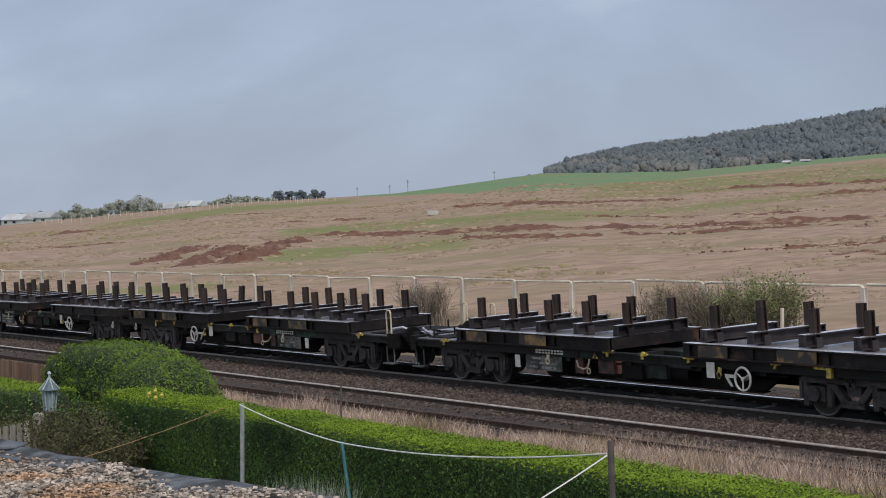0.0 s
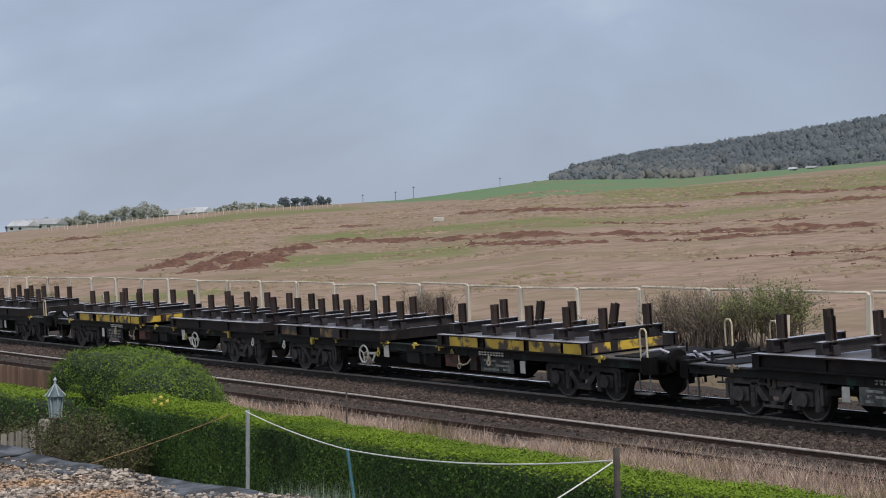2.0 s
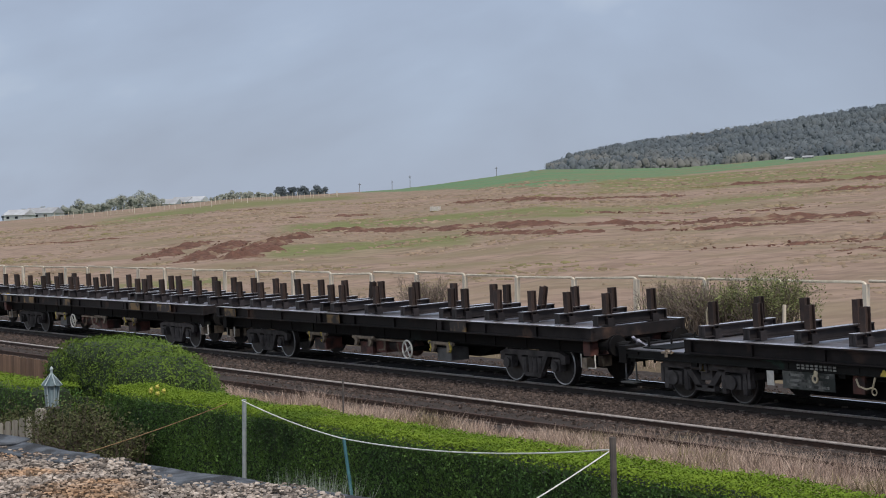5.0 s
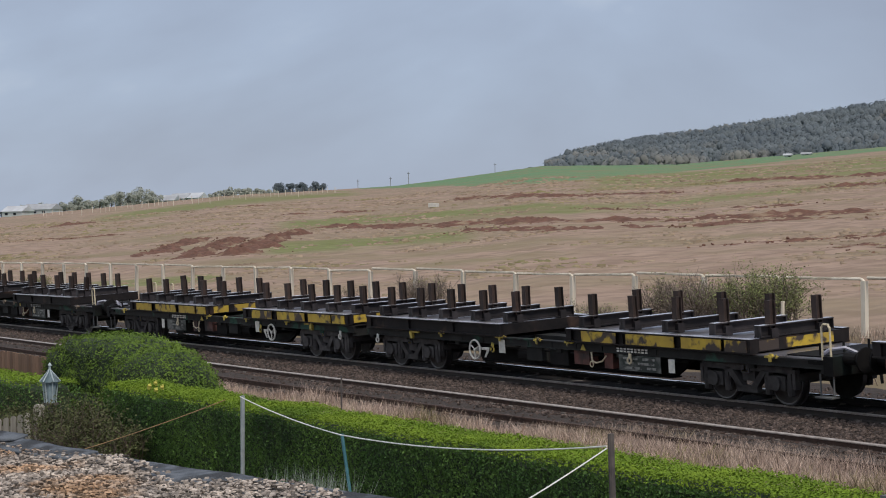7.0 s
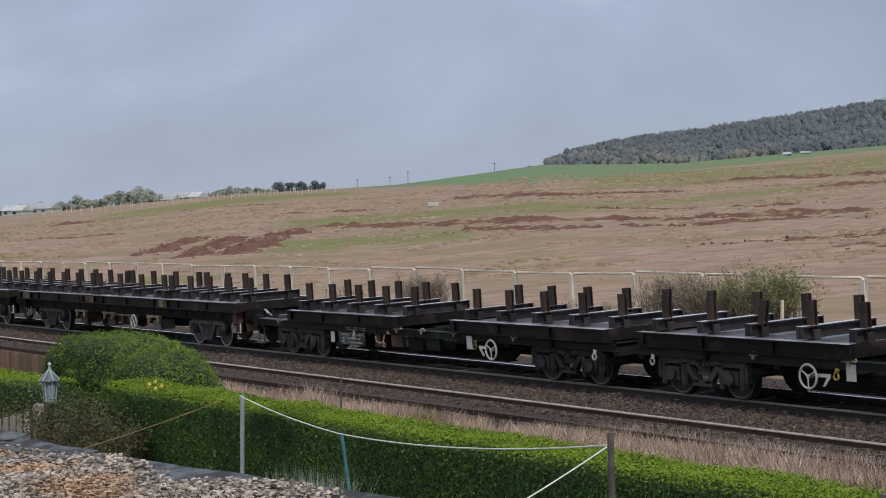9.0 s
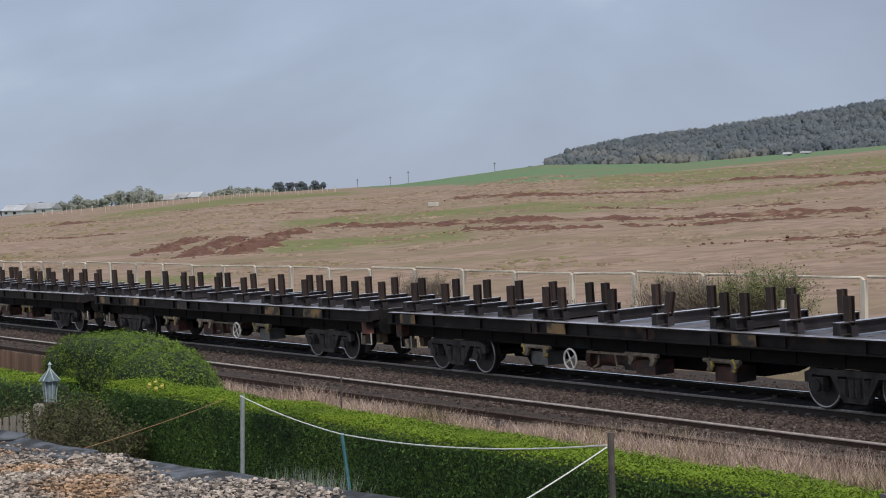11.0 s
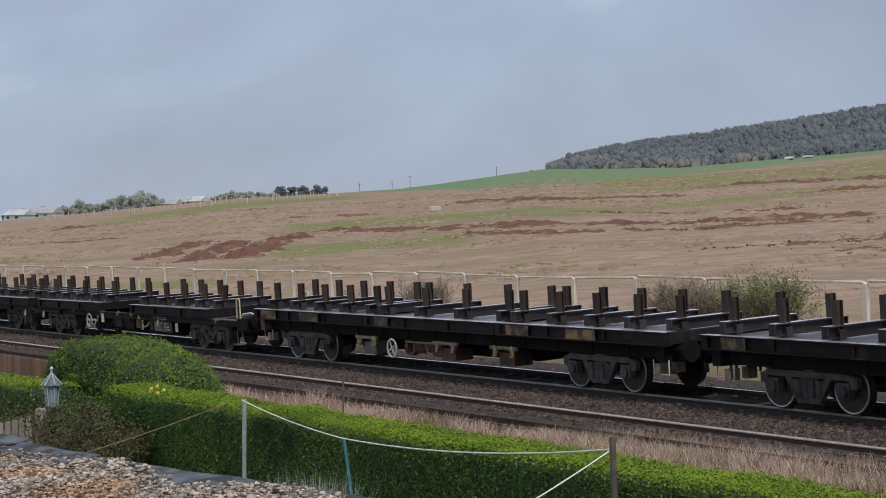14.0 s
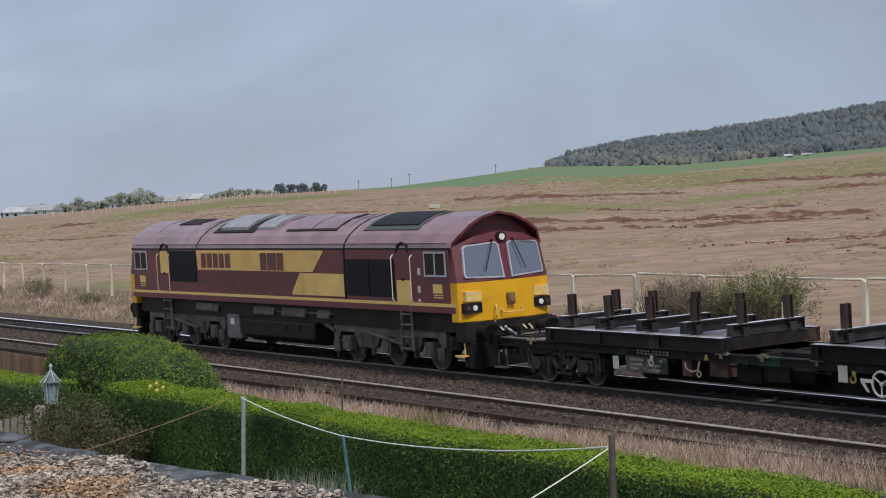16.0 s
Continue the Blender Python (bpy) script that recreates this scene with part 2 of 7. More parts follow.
OCHREWORN = mat("faded_ochre_paint", (0.25, 0.155, 0.055), (0.15, 0.10, 0.05), 2.5, 0.7, bump=0.2, objvary=0.3, third=(0.03, 0.025, 0.025), third_scale=2.6, third_at=(0.44, 0.56))
YELLOWMARK = mat("yellow_mark", (0.58, 0.45, 0.08), (0.40, 0.30, 0.06), 12, 0.7, objvary=0.25, third=(0.05, 0.042, 0.03), third_scale=7.0, third_at=(0.50, 0.60))
WHITEMARK = mat("white_paint_dirty", (0.70, 0.68, 0.63), (0.55, 0.53, 0.49), 10, 0.6, objvary=0.12)
CREAMPIPE = mat("cream_rail_paint", (0.66, 0.57, 0.40), (0.5, 0.42, 0.29), 10, 0.6)
BOGIE = mat("bogie_brake_dust", (0.085, 0.078, 0.077), (0.045, 0.041, 0.041), 4, 0.85, bump=0.4, objvary=0.3, spec=0.2)
TYRE = mat("wheel_steel", (0.05, 0.047, 0.046), (0.03, 0.027, 0.027), 6, 0.5, metal=0.4)
TREAD = mat("wheel_tread", (0.13, 0.125, 0.125), (0.09, 0.085, 0.085), 6, 0.45, metal=0.5)
WHEELRIM = mat("rubbed_wheel_rim", (0.36, 0.355, 0.36), (0.24, 0.235, 0.24), 6, 0.4, metal=0.5, objvary=0.3)
REDOX = mat("red_oxide_gear", (0.135, 0.05, 0.04), (0.075, 0.034, 0.028), 4, 0.75, bump=0.3, objvary=0.3, third=(0.03, 0.025, 0.024), third_scale=2.0, third_at=(0.45, 0.6))
TANGEAR = mat("dusty_brake_gear", (0.30, 0.24, 0.175), (0.14, 0.11, 0.085), 7, 0.8, bump=0.3, objvary=0.3)
MAROON = mat("maroon_paint", (0.15, 0.030, 0.042), (0.12, 0.026, 0.035), 1.5, 0.42, third=(0.085, 0.03, 0.033), third_scale=0.8, bump=0.05)
# maroon paler than the sides: some of the sky's sheen is in the colour
ROOFMAROON = mat("faded_maroon_roof", (0.25, 0.125, 0.155), (0.19, 0.085, 0.11), 1.2, 0.22, third=(0.15, 0.07, 0.085), third_scale=0.6, bump=0.05, spec=0.9)
GOLD = mat("gold_band_paint", (0.84, 0.58, 0.19), (0.76, 0.51, 0.16), 2.0, 0.45, third=(0.66, 0.44, 0.15), third_scale=1.0)
CABYELLOW = mat("warning_yellow", (0.80, 0.43, 0.012), (0.72, 0.37, 0.012), 2.0, 0.4, third=(0.55, 0.28, 0.02), third_scale=1.8, third_at=(0.6, 0.75))
LOCODARK = mat("loco_underframe_black", (0.012, 0.011, 0.012), (0.026, 0.023, 0.022), 3, 0.7, bump=0.3, spec=0.2)
LOCOBOGIE = mat("loco_bogie_grey", (0.15, 0.13, 0.122), (0.085, 0.074, 0.070), 3, 0.8, bump=0.3, spec=0.2, third=(0.045, 0.04, 0.04), third_scale=1.0)
GRILLE = mat("radiator_grille", (0.012, 0.014, 0.020), (0.014, 0.016, 0.022), 12, 0.6, spec=0.15)
ROOFGRILLE = mat("roof_grille", (0.045, 0.052, 0.05), (0.07, 0.08, 0.075), 10, 0.6)
SILVER = mat("exhaust_plate", (0.45, 0.44, 0.47), (0.32, 0.31, 0.34), 3, 0.4, metal=0.6)
BOXGREY = mat("equipment_box_grey", (0.14, 0.14, 0.14), (0.09, 0.09, 0.09), 4, 0.7, bump=0.2)
FRAMEWHITE = mat("window_gasket_pale", (0.46, 0.45, 0.52), (0.38, 0.37, 0.43), 6, 0.5)
LENS = mat("lamp_lens", (0.85, 0.85, 0.82), (0.75, 0.75, 0.72), 6, 0.12)
SIDEGLASS = mat("dark_cab_glass", (0.012, 0.014, 0.017), (0.016, 0.018, 0.02), 2.0, 0.08, spec=0.4)
WALLPALE = mat("far_wall", (0.58, 0.58, 0.58), (0.48, 0.48, 0.48), 0.5, 0.9, objvary=0.15)
ROOFTILE = mat("far_roof", (0.42, 0.43, 0.45), (0.34, 0.34, 0.36), 0.5, 0.9, objvary=0.3)
FARPOLE = mat("far_pole_timber", (0.20, 0.20, 0.21), (0.26, 0.26, 0.27), 1.0, 0.9)
TREETRUNK = mat("trunk_bark", (0.1, 0.085, 0.07), (0.06, 0.05, 0.045), 3, 0.9)


def glass_mat():
    m = bpy.data.materials.new("cab_glass")
    m.use_nodes = True
    b = m.node_tree.nodes["Principled BSDF"]
    b.inputs["Base Color"].default_value = (0.10, 0.12, 0.17, 1)
    b.inputs["Roughness"].default_value = 0.04
    b.inputs["Specular IOR Level"].default_value = 1.0
    b.inputs["Coat Weight"].default_value = 1.0
    b.inputs["Coat Roughness"].default_value = 0.03
    b.inputs["Coat IOR"].default_value = 2.2
    return m


GLASS = glass_mat()

# ---- mesh helpers ----
def link(name, bm, material, parent=None, label="", bevel=0.0):
    """Links a bmesh as one mesh object, under parent if given. Several materials: faces carry their index."""
    if bevel:
        edges = [e for e in bm.edges if len(e.link_faces) == 2 and e.calc_face_angle(0) > 0.6]
        bmesh.ops.bevel(bm, geom=edges, offset=bevel, segments=1, affect="EDGES", clamp_overlap=True)
    me = bpy.data.meshes.new(name)
    bm.to_mesh(me)
    bm.free()
    for m in material if isinstance(material, (list, tuple)) else [material]:
        me.materials.append(m)
    ob = new(name, me)
    if parent:
        ob.parent = parent
    if label:
        tagged(ob, label)
    return ob


part = link


def mesh_only(name, bm, materials):
    """Mesh data alone, for pieces that share it."""
    me = bpy.data.meshes.new(name)
    bm.to_mesh(me)
    bm.free()
    for m in materials:
        me.materials.append(m)
    return me


def again(ob, parent, m=None):
    """Another part on the same mesh."""
    c = new(ob.name.split(".")[0], ob.data)
    c.parent = parent
    c.matrix_basis = m or ob.matrix_basis
    if "label" in ob:
        c["label"] = ob["label"]
    return c


def box(bm, x0, x1, y0, y1, z0, z1, mi=0, m=None):
    vs = [bm.verts.new((x, y, z)) for x in (x0, x1) for y in (y0, y1) for z in (z0, z1)]
    for f in ((0, 1, 3, 2), (4, 6, 7, 5), (0, 4, 5, 1), (2, 3, 7, 6), (0, 2, 6, 4), (1, 5, 7, 3)):
        bm.faces.new([vs[i] for i in f]).material_index = mi
    if m:
        bmesh.ops.transform(bm, matrix=m, verts=vs)
    return vs


def prism(bm, pts, axis, a, b, mi=0):
    """A closed outline of (p, q) drawn out along axis from a to b. axis y: (x, z); x: (y, z); z: (x, y)."""
    def at(p, q, s):
        return (s, p, q) if axis == "x" else (p, s, q) if axis == "y" else (p, q, s)
    r0, r1 = [bm.verts.new(at(p, q, a)) for p, q in pts], [bm.verts.new(at(p, q, b)) for p, q in pts]
    k = len(pts)
    fs = [bm.faces.new(r0), bm.faces.new(list(reversed(r1)))]
    for i in range(k):
        fs.append(bm.faces.new((r0[(i + 1) % k], r0[i], r1[i], r1[(i + 1) % k])))
    for f in fs:
        f.material_index = mi
    bmesh.ops.recalc_face_normals(bm, faces=fs)
    return r0 + r1


def rod(bm, a, b, r, seg=8, r2=None, mi=0):
    a, b = Vector(a), Vector(b)
    d = b - a
    q = d.to_track_quat("Z", "Y").to_matrix().to_4x4()
    v = bmesh.ops.create_cone(bm, cap_ends=True, segments=seg, radius1=r, radius2=r if r2 is None else r2, depth=d.length,
                              matrix=Matrix.Translation((a + b) / 2) @ q)["verts"]
    for f in {f for x in v for f in x.link_faces}:
        f.material_index = mi
    return v


def bent(bm, pts, r, seg=6, mi=0):
    """A continuous round tube along points."""
    pts = [Vector(p) for p in pts]
    loops = []
    for i, p in enumerate(pts):
        d = ((pts[i] - pts[max(i - 1, 0)]).normalized() + (pts[min(i + 1, len(pts) - 1)] - pts[i]).normalized()).normalized()
        q = d.to_track_quat("Z", "Y")
        loops.append([bm.verts.new(p + q @ Vector((r * math.cos(6.2832 * k / seg), r * math.sin(6.2832 * k / seg), 0))) for k in range(seg)])
    fs = []
    for u, v in zip(loops, loops[1:]):
        shift = min(range(seg), key=lambda s: (u[0].co - v[s].co).length)
        fs += [bm.faces.new((u[k], u[(k + 1) % seg], v[(k + 1 + shift) % seg], v[(k + shift) % seg])) for k in range(seg)]
    fs += [bm.faces.new(loops[0]), bm.faces.new(loops[-1])]
    for f in fs:
        f.material_index = mi
    bmesh.ops.recalc_face_normals(bm, faces=fs)


def ring(bm, centre, axis, radius, r, seg=20, tube=6, mi=0):
    c = Vector(centre)
    q = Vector(axis).to_track_quat("Z", "Y")
    loops = []
    for i in range(seg):
        a = 2 * math.pi * i / seg
        loop = []
        for j in range(tube):
            b = 2 * math.pi * j / tube
            rr = radius + r * math.cos(b)
            loop.append(bm.verts.new(c + q @ Vector((rr * math.cos(a), rr * math.sin(a), r * math.sin(b)))))
        loops.append(loop)
    for i in range(seg):
        for j in range(tube):
            bm.faces.new((loops[i][j], loops[(i + 1) % seg][j], loops[(i + 1) % seg][(j + 1) % tube], loops[i][(j + 1) % tube])).material_index = mi


def raw(name, verts, faces, material, parent=None, smooth=False):
    me = bpy.data.meshes.new(name)
    me.from_pydata(verts, [], faces)
    for m in material if isinstance(material, (list, tuple)) else [material]:
        me.materials.append(m)
    if smooth:
        me.polygons.foreach_set("use_smooth", [True] * len(me.polygons))
    me.update()
    ob = new(name, me)
    if parent:
        ob.parent = parent
    return ob


def empty(name, m=None):
    ob = new(name)
    ob.empty_display_size = 0.3
    if m:
        ob.matrix_basis = m
    return ob


def leaf_cards(points, normals, size, rng, spread=0.5, aspect=0.6):
    """Small folded leaves at points, turned about their normals at random: vertices and faces."""
    k = len(points)
    nrm = normals + rng.normal(0, spread, (k, 3))
    nrm /= np.linalg.norm(nrm, axis=1, keepdims=True) + 1e-9
    up = rng.normal(0, 1, (k, 3))
    t = np.cross(nrm, up)
    t /= np.linalg.norm(t, axis=1, keepdims=True) + 1e-9
    b = np.cross(nrm, t)
    s = size * rng.uniform(0.6, 1.35, (k, 1))
    v = np.stack([points - t * s, points - b * s * aspect + nrm * s * 0.15, points + t * s, points + b * s * aspect + nrm * s * 0.15], 1).reshape(-1, 3)
    f = np.arange(k * 4).reshape(-1, 4)
    return v, f


def blades(points, height, width, rng, lean=0.35):
    """Upright grass blades standing on points, each a bent strip of two faces."""
    k = len(points)
    ang = rng.uniform(0, 2 * np.pi, k)
    side = np.stack([np.cos(ang), np.sin(ang), np.zeros(k)], 1)
    h = height * rng.uniform(0.5, 1.3, (k, 1))
    tip = np.concatenate([rng.normal(0, lean, (k, 2)), np.ones((k, 1))], 1) * h
    w = width * rng.uniform(0.6, 1.4, (k, 1))
    midp = tip * np.array([[0.35, 0.35, 0.55]])
    v = np.stack([points - side * w, points + side * w, points + midp + side * w * 0.7, points + midp - side * w * 0.7, points + tip], 1).reshape(-1, 3)
    i = np.arange(k)[:, None] * 5
    quads, tris = i + np.array([[0, 1, 2, 3]]), i + np.array([[3, 2, 4]])
    return v, [list(q) for q in quads] + [list(q) for q in tris]


STONE_SHAPE = np.array([(1, 1, -0.6), (-1, 1, -0.6), (-1, -1, -0.6), (1, -1, -0.6), (0.8, 0.7, 0.6), (-0.7, 0.8, 0.7), (-0.8, -0.7, 0.6), (0.7, -0.8, 0.7)], float) * 0.75
STONE_FACES = np.array([(0, 1, 5, 4), (1, 2, 6, 5), (2, 3, 7, 6), (3, 0, 4, 7), (4, 5, 6, 7)])


def stones(points, size, rng):
    k = len(points)
    ang = rng.uniform(0, 2 * np.pi, k)
    s = size * rng.uniform(0.5, 1.4, (k, 1, 1)) * rng.uniform(0.6, 1.3, (k, 8, 3))
    v = STONE_SHAPE[None] * s
    c, n = np.cos(ang)[:, None], np.sin(ang)[:, None]
    v = np.stack([v[..., 0] * c - v[..., 1] * n, v[..., 0] * n + v[..., 1] * c, v[..., 2] + v[..., 0] * rng.uniform(-0.5, 0.5, (k, 1))], -1)
    v = (v + points[:, None]).reshape(-1, 3)
    f = (np.arange(k)[:, None, None] * 8 + STONE_FACES[None]).reshape(-1, 4)
    return v, f

# ---- ground, railway bed, far country ----
CANT = 3.10                       # degrees by which both tracks lean towards the gardens
TILT = math.tan(radians(CANT))
FENCE_Y = 8.6
EX, EY, EZ = EYE
LOOK = -57.994
# bearing from the view's middle (degrees), and the rise (per metre) of the field's crest and of the hill behind, seen from the gardens
CREST = ((-60, 0.006), (-20, 0.007), (-13.3, 0.0100), (-6.6, 0.0200), (-1.45, 0.0240), (1.0, 0.0290), (3.04, 0.0335), (7.16, 0.0330), (13.3, 0.0400), (20, 0.045), (45, 0.045), (100, 0.02))
HILL = ((-60, -0.005), (-13.3, 0.000), (1.5, 0.018), (3.0, 0.0305), (3.9, 0.0350), (5.4, 0.0405), (8.9, 0.0475), (13.3, 0.0575), (20, 0.066), (45, 0.05), (100, 0.0))


def bearing(x, y):
    a = np.degrees(np.arctan2(x - EX, y - EY)) - LOOK
    return (a + 180) % 360 - 180


def table(tab, a):
    return np.interp(a, [p[0] for p in tab], [p[1] for p in tab])


def smooth01(v):
    v = np.clip(v, 0, 1)
    return v * v * (3 - 2 * v)


def ground_height(x, y):
    x, y = np.asarray(x, float), np.asarray(y, float)
    near = np.interp(y, [-60, -11.8, -9.6, -6.6, -5.5, -2.0, 3.4, 5.6, FENCE_Y, 12], [-0.6, -0.6, -0.36, -0.36, -0.52, -0.66, -0.40, 0.15, 0.56, 0.72])
    a = bearing(x, y)
    r = np.hypot(x - EX, y - EY)
    c = np.maximum((y - EY) / np.maximum(r, 1e-6), 0.16)
    rf = (FENCE_Y - EY) / c
    e = table(CREST, a)
    slope = (EZ - 0.56 + 520 * e) / (520 - np.minimum(rf, 300))
    field = 0.56 + slope * (np.minimum(r, 520) - rf)
    top = EZ + e * 520
    far = top + smooth01((r - 520) / 530) * (EZ + table(HILL, a) * 1050 - top)
    z = np.where(r > 520, far - np.maximum(r - 1100, 0) * 0.03, field)
    return np.where(y <= FENCE_Y, near, np.where(y < 12, np.maximum(near * 0 + 0.56, np.minimum(z, 3)), z))


def build_ground():
    rng = np.random.default_rng(4)
    fine = np.linspace(-17, 17, 380)
    coarse = np.concatenate([np.linspace(-180, -17.5, 70), fine, np.linspace(17.5, 179, 70)])
    az = np.radians(LOOK + coarse)
    rad = np.concatenate([np.linspace(0.02, 30, 44), np.linspace(30.5, 120, 190), np.linspace(120.8, 330, 170), np.linspace(332, 560, 60), np.geomspace(570, 1200, 36), np.geomspace(1300, 4600, 8)])
    A, R = np.meshgrid(az, rad, indexing="ij")
    X, Y = EX + R * np.sin(A), EY + R * np.cos(A)
    Z = ground_height(X, Y)
    rough = np.zeros_like(Z)
    fx, fy = X.ravel(), Y.ravel()
    bump = np.array([noise.noise((px * 0.14, py * 0.14, 0)) * 0.6 + noise.noise((px * 0.55, py * 0.55, 3)) * 0.45 + noise.noise((px * 1.3, py * 1.3, 9)) * 0.28 for px, py in zip(fx, fy)]).reshape(X.shape)
    blot = np.array([noise.fractal((px * 0.02, py * 0.045, 7), 0.7, 2.1, 4) for px, py in zip(fx, fy)]).reshape(X.shape)
    inside = smooth01((Y - FENCE_Y - 1) / 6) * np.where(R < 540, 1, 0)
    Z = Z + bump * inside * 0.21
    a = bearing(X, Y)

    def band(mid, half, lo, hi, edge=1.2):
        """A strip of ground along the field: its distance by bearing, its half depth and its two ends."""
        m = table(mid, a)
        s = smooth01(1.4 - np.abs(R - m) / half + blot * 0.9)
        return s * smooth01((a - lo) / edge) * smooth01((hi - a) / edge)

    green = np.zeros_like(Z)
    for mid, half, lo, hi in ((((-5, 188), (-1.5, 192), (3.7, 162), (9, 175), (13, 190)), 15, -5.5, 12.0),
                              (((-5, 133), (-1.5, 130), (1, 127)), 9, -6, 1.5),
                              (((3, 330), (7, 300), (13.3, 300)), 70, 4.0, 30),
                              (((-14, 300), (-9, 330), (-6, 400)), 50, -11, -2),
                              (((-14, 105), (-8, 100), (-3, 96)), 3, -11.5, -6)):
        green = np.maximum(green, band(mid, half, lo, hi) * 0.8)
    crop = smooth01((R - table(((-14, 480), (-3, 500), (-1.45, 457), (1, 330), (3, 265), (4.4, 300), (6, 340), (9, 385), (13, 420)), a)) / 12)
    crop = np.maximum(crop * (a > -2.5), smooth01((R - 520) / 10))
    scrub = smooth01((Y - 1.5) / 2) * smooth01((FENCE_Y + 2.2 - Y) / 2.5 + blot)
    garden = smooth01((-10 - Y) / 1.5)
    na, nr = X.shape
    v = np.stack([X, Y, Z], -1).reshape(-1, 3)
    i = np.arange(na)[:, None] * nr + np.arange(nr - 1)[None]
    j = np.roll(np.arange(na), -1)[:, None] * nr + np.arange(nr - 1)[None]
    f = np.stack([i, i + 1, j + 1, j], -1).reshape(-1, 4)[:, ::-1]
    ob = raw("ground", v.tolist(), f.tolist(), FIELD, smooth=True)
    for name, val in (("green", green), ("crop", crop), ("scrub", scrub), ("garden", garden)):
        ob.data.attributes.new(name, "FLOAT", "POINT").data.foreach_set("value", np.clip(val, 0, 1).ravel().astype(np.float32))
    tagged(ob, "rough brown pasture with green patches rising to a crop field", "ground", kind="structure")


build_ground()


def earth_bank(points, width, height, seed, label):
    """A rough ridge of turned soil heaped along a line of the field."""
    rng = np.random.default_rng(seed)
    pts = [Vector((x, y, 0)) for x, y in points]
    rows, total = [], sum((b - a).length for a, b in zip(pts, pts[1:]))
    step = max(0.3, total / 330)
    for a, b in zip(pts, pts[1:]):
        k = max(2, int((b - a).length / step))
        side = Vector((-(b - a).y, (b - a).x, 0)).normalized()
        rows += [(a.lerp(b, i / k), side) for i in range(k)]
    verts, faces, m = [], [], 13
    for i, (p, side) in enumerate(rows):
        fade = 0.72 * min(1, i / 6, (len(rows) - 1 - i) / 6)
        wob = noise.noise((i * step * 0.16, seed, 0)) * width * 0.7
        gap = max(0.0, min(1, 0.85 + 1.1 * noise.noise((i * step * 0.22, seed, 5))))
        for j in range(m):
            s = j / (m - 1) * 2 - 1
            q = p + side * (s * width + wob)
            lump = 0.6 + 0.75 * noise.noise((q.x * 0.8, q.y * 0.8, seed)) + 0.55 * noise.noise((q.x * 2.6, q.y * 2.6, seed + 2))
            z = float(ground_height(q.x, q.y)) - 0.12 + max(0, (1 - s * s)) * height * fade * gap * max(lump, 0.05)
            verts.append((q.x, q.y, z + rng.uniform(-0.06, 0.06)))
        if i:
            for j in range(m - 1):
                c = i * m + j
                faces.append((c - m, c - m + 1, c + 1, c))
    # clods fallen to both sides
    k = int(total * 2)
    pick = np.array(verts)[rng.integers(0, len(verts), k)] + rng.normal(0, 1, (k, 3)) * (width * 0.45, width * 0.45, 0)
    pick[:, 2] = np.maximum(ground_height(pick[:, 0], pick[:, 1]), pick[:, 2] - 0.25)
    cv, cf = stones(pick, 0.09, rng)
    faces += (cf + len(verts)).tolist()
    verts += cv.tolist()
    ob = raw("earth_bank", verts, faces, SOIL)
    tagged(ob, label, "earth bank", kind="stuff")


earth_bank([(-86, 27), (-93, 31), (-101, 36), (-114, 44.5)], 1.5, 0.62, 1, "heap of turned red-brown soil in the pasture")
earth_bank([(-77.5, 26.6), (-84, 30.5), (-91.3, 35), (-105, 44)], 1.6, 0.72, 2, "dark red soil heaped in the pasture")
earth_bank([(-73.5, 28), (-80, 32.5), (-86, 36.1), (-97, 43), (-107, 49.5)], 2.0, 0.85, 3, "tallest mound of red soil in the pasture")
earth_bank([(-116, 58), (-104, 57), (-90, 55.6), (-80, 54.5), (-71.6, 53.3), (-60, 59.4), (-47, 60.3), (-36, 62)], 2.6, 0.56, 4, "long ragged ridge of turned red soil")
earth_bank([(-78, 48), (-69, 46.5), (-60, 45.5), (-57, 52), (-44, 55)], 2.0, 0.43, 5, "broken ridge of turned red soil")
earth_bank([(-173, 82), (-166, 85), (-160, 89)], 2.4, 0.50, 6, "low distant ridge of soil")
earth_bank([(-172, 107), (-150, 100), (-126, 93), (-124, 108)], 2.6, 0.56, 7, "low distant ridge of soil across the pasture")
earth_bank([(-146, 134), (-130, 130), (-112, 127), (-95, 124)], 3.0, 0.68, 8, "distant ridge of brown soil")
earth_bank([(-35, 35), (-33.8, 38), (-30, 40.7), (-24, 42)], 1.3, 0.28, 9, "tussocky ridge of brown soil")
earth_bank([(-27, 37), (-23, 35), (-19, 34), (-15, 33)], 1.6, 0.37, 10, "clods of brown soil in the pasture")
earth_bank([(-168, 44), (-158, 49), (-149, 53)], 1.8, 0.43, 11, "low dark ridge of soil")
earth_bank([(-232, 74), (-237, 80), (-236, 84)], 3.0, 0.81, 12, "distant mound of soil")
earth_bank([(-249, 109), (-246, 113), (-242, 117)], 2.4, 0.56, 13, "distant low soil ridge")
earth_bank([(-98, 100), (-85, 101), (-70, 100), (-56, 98)], 2.4, 0.56, 14, "low ridge of dry soil and grass")
earth_bank([(-95, 70), (-80, 70), (-66, 72)], 1.6, 0.31, 15, "thin ridge of dry soil")


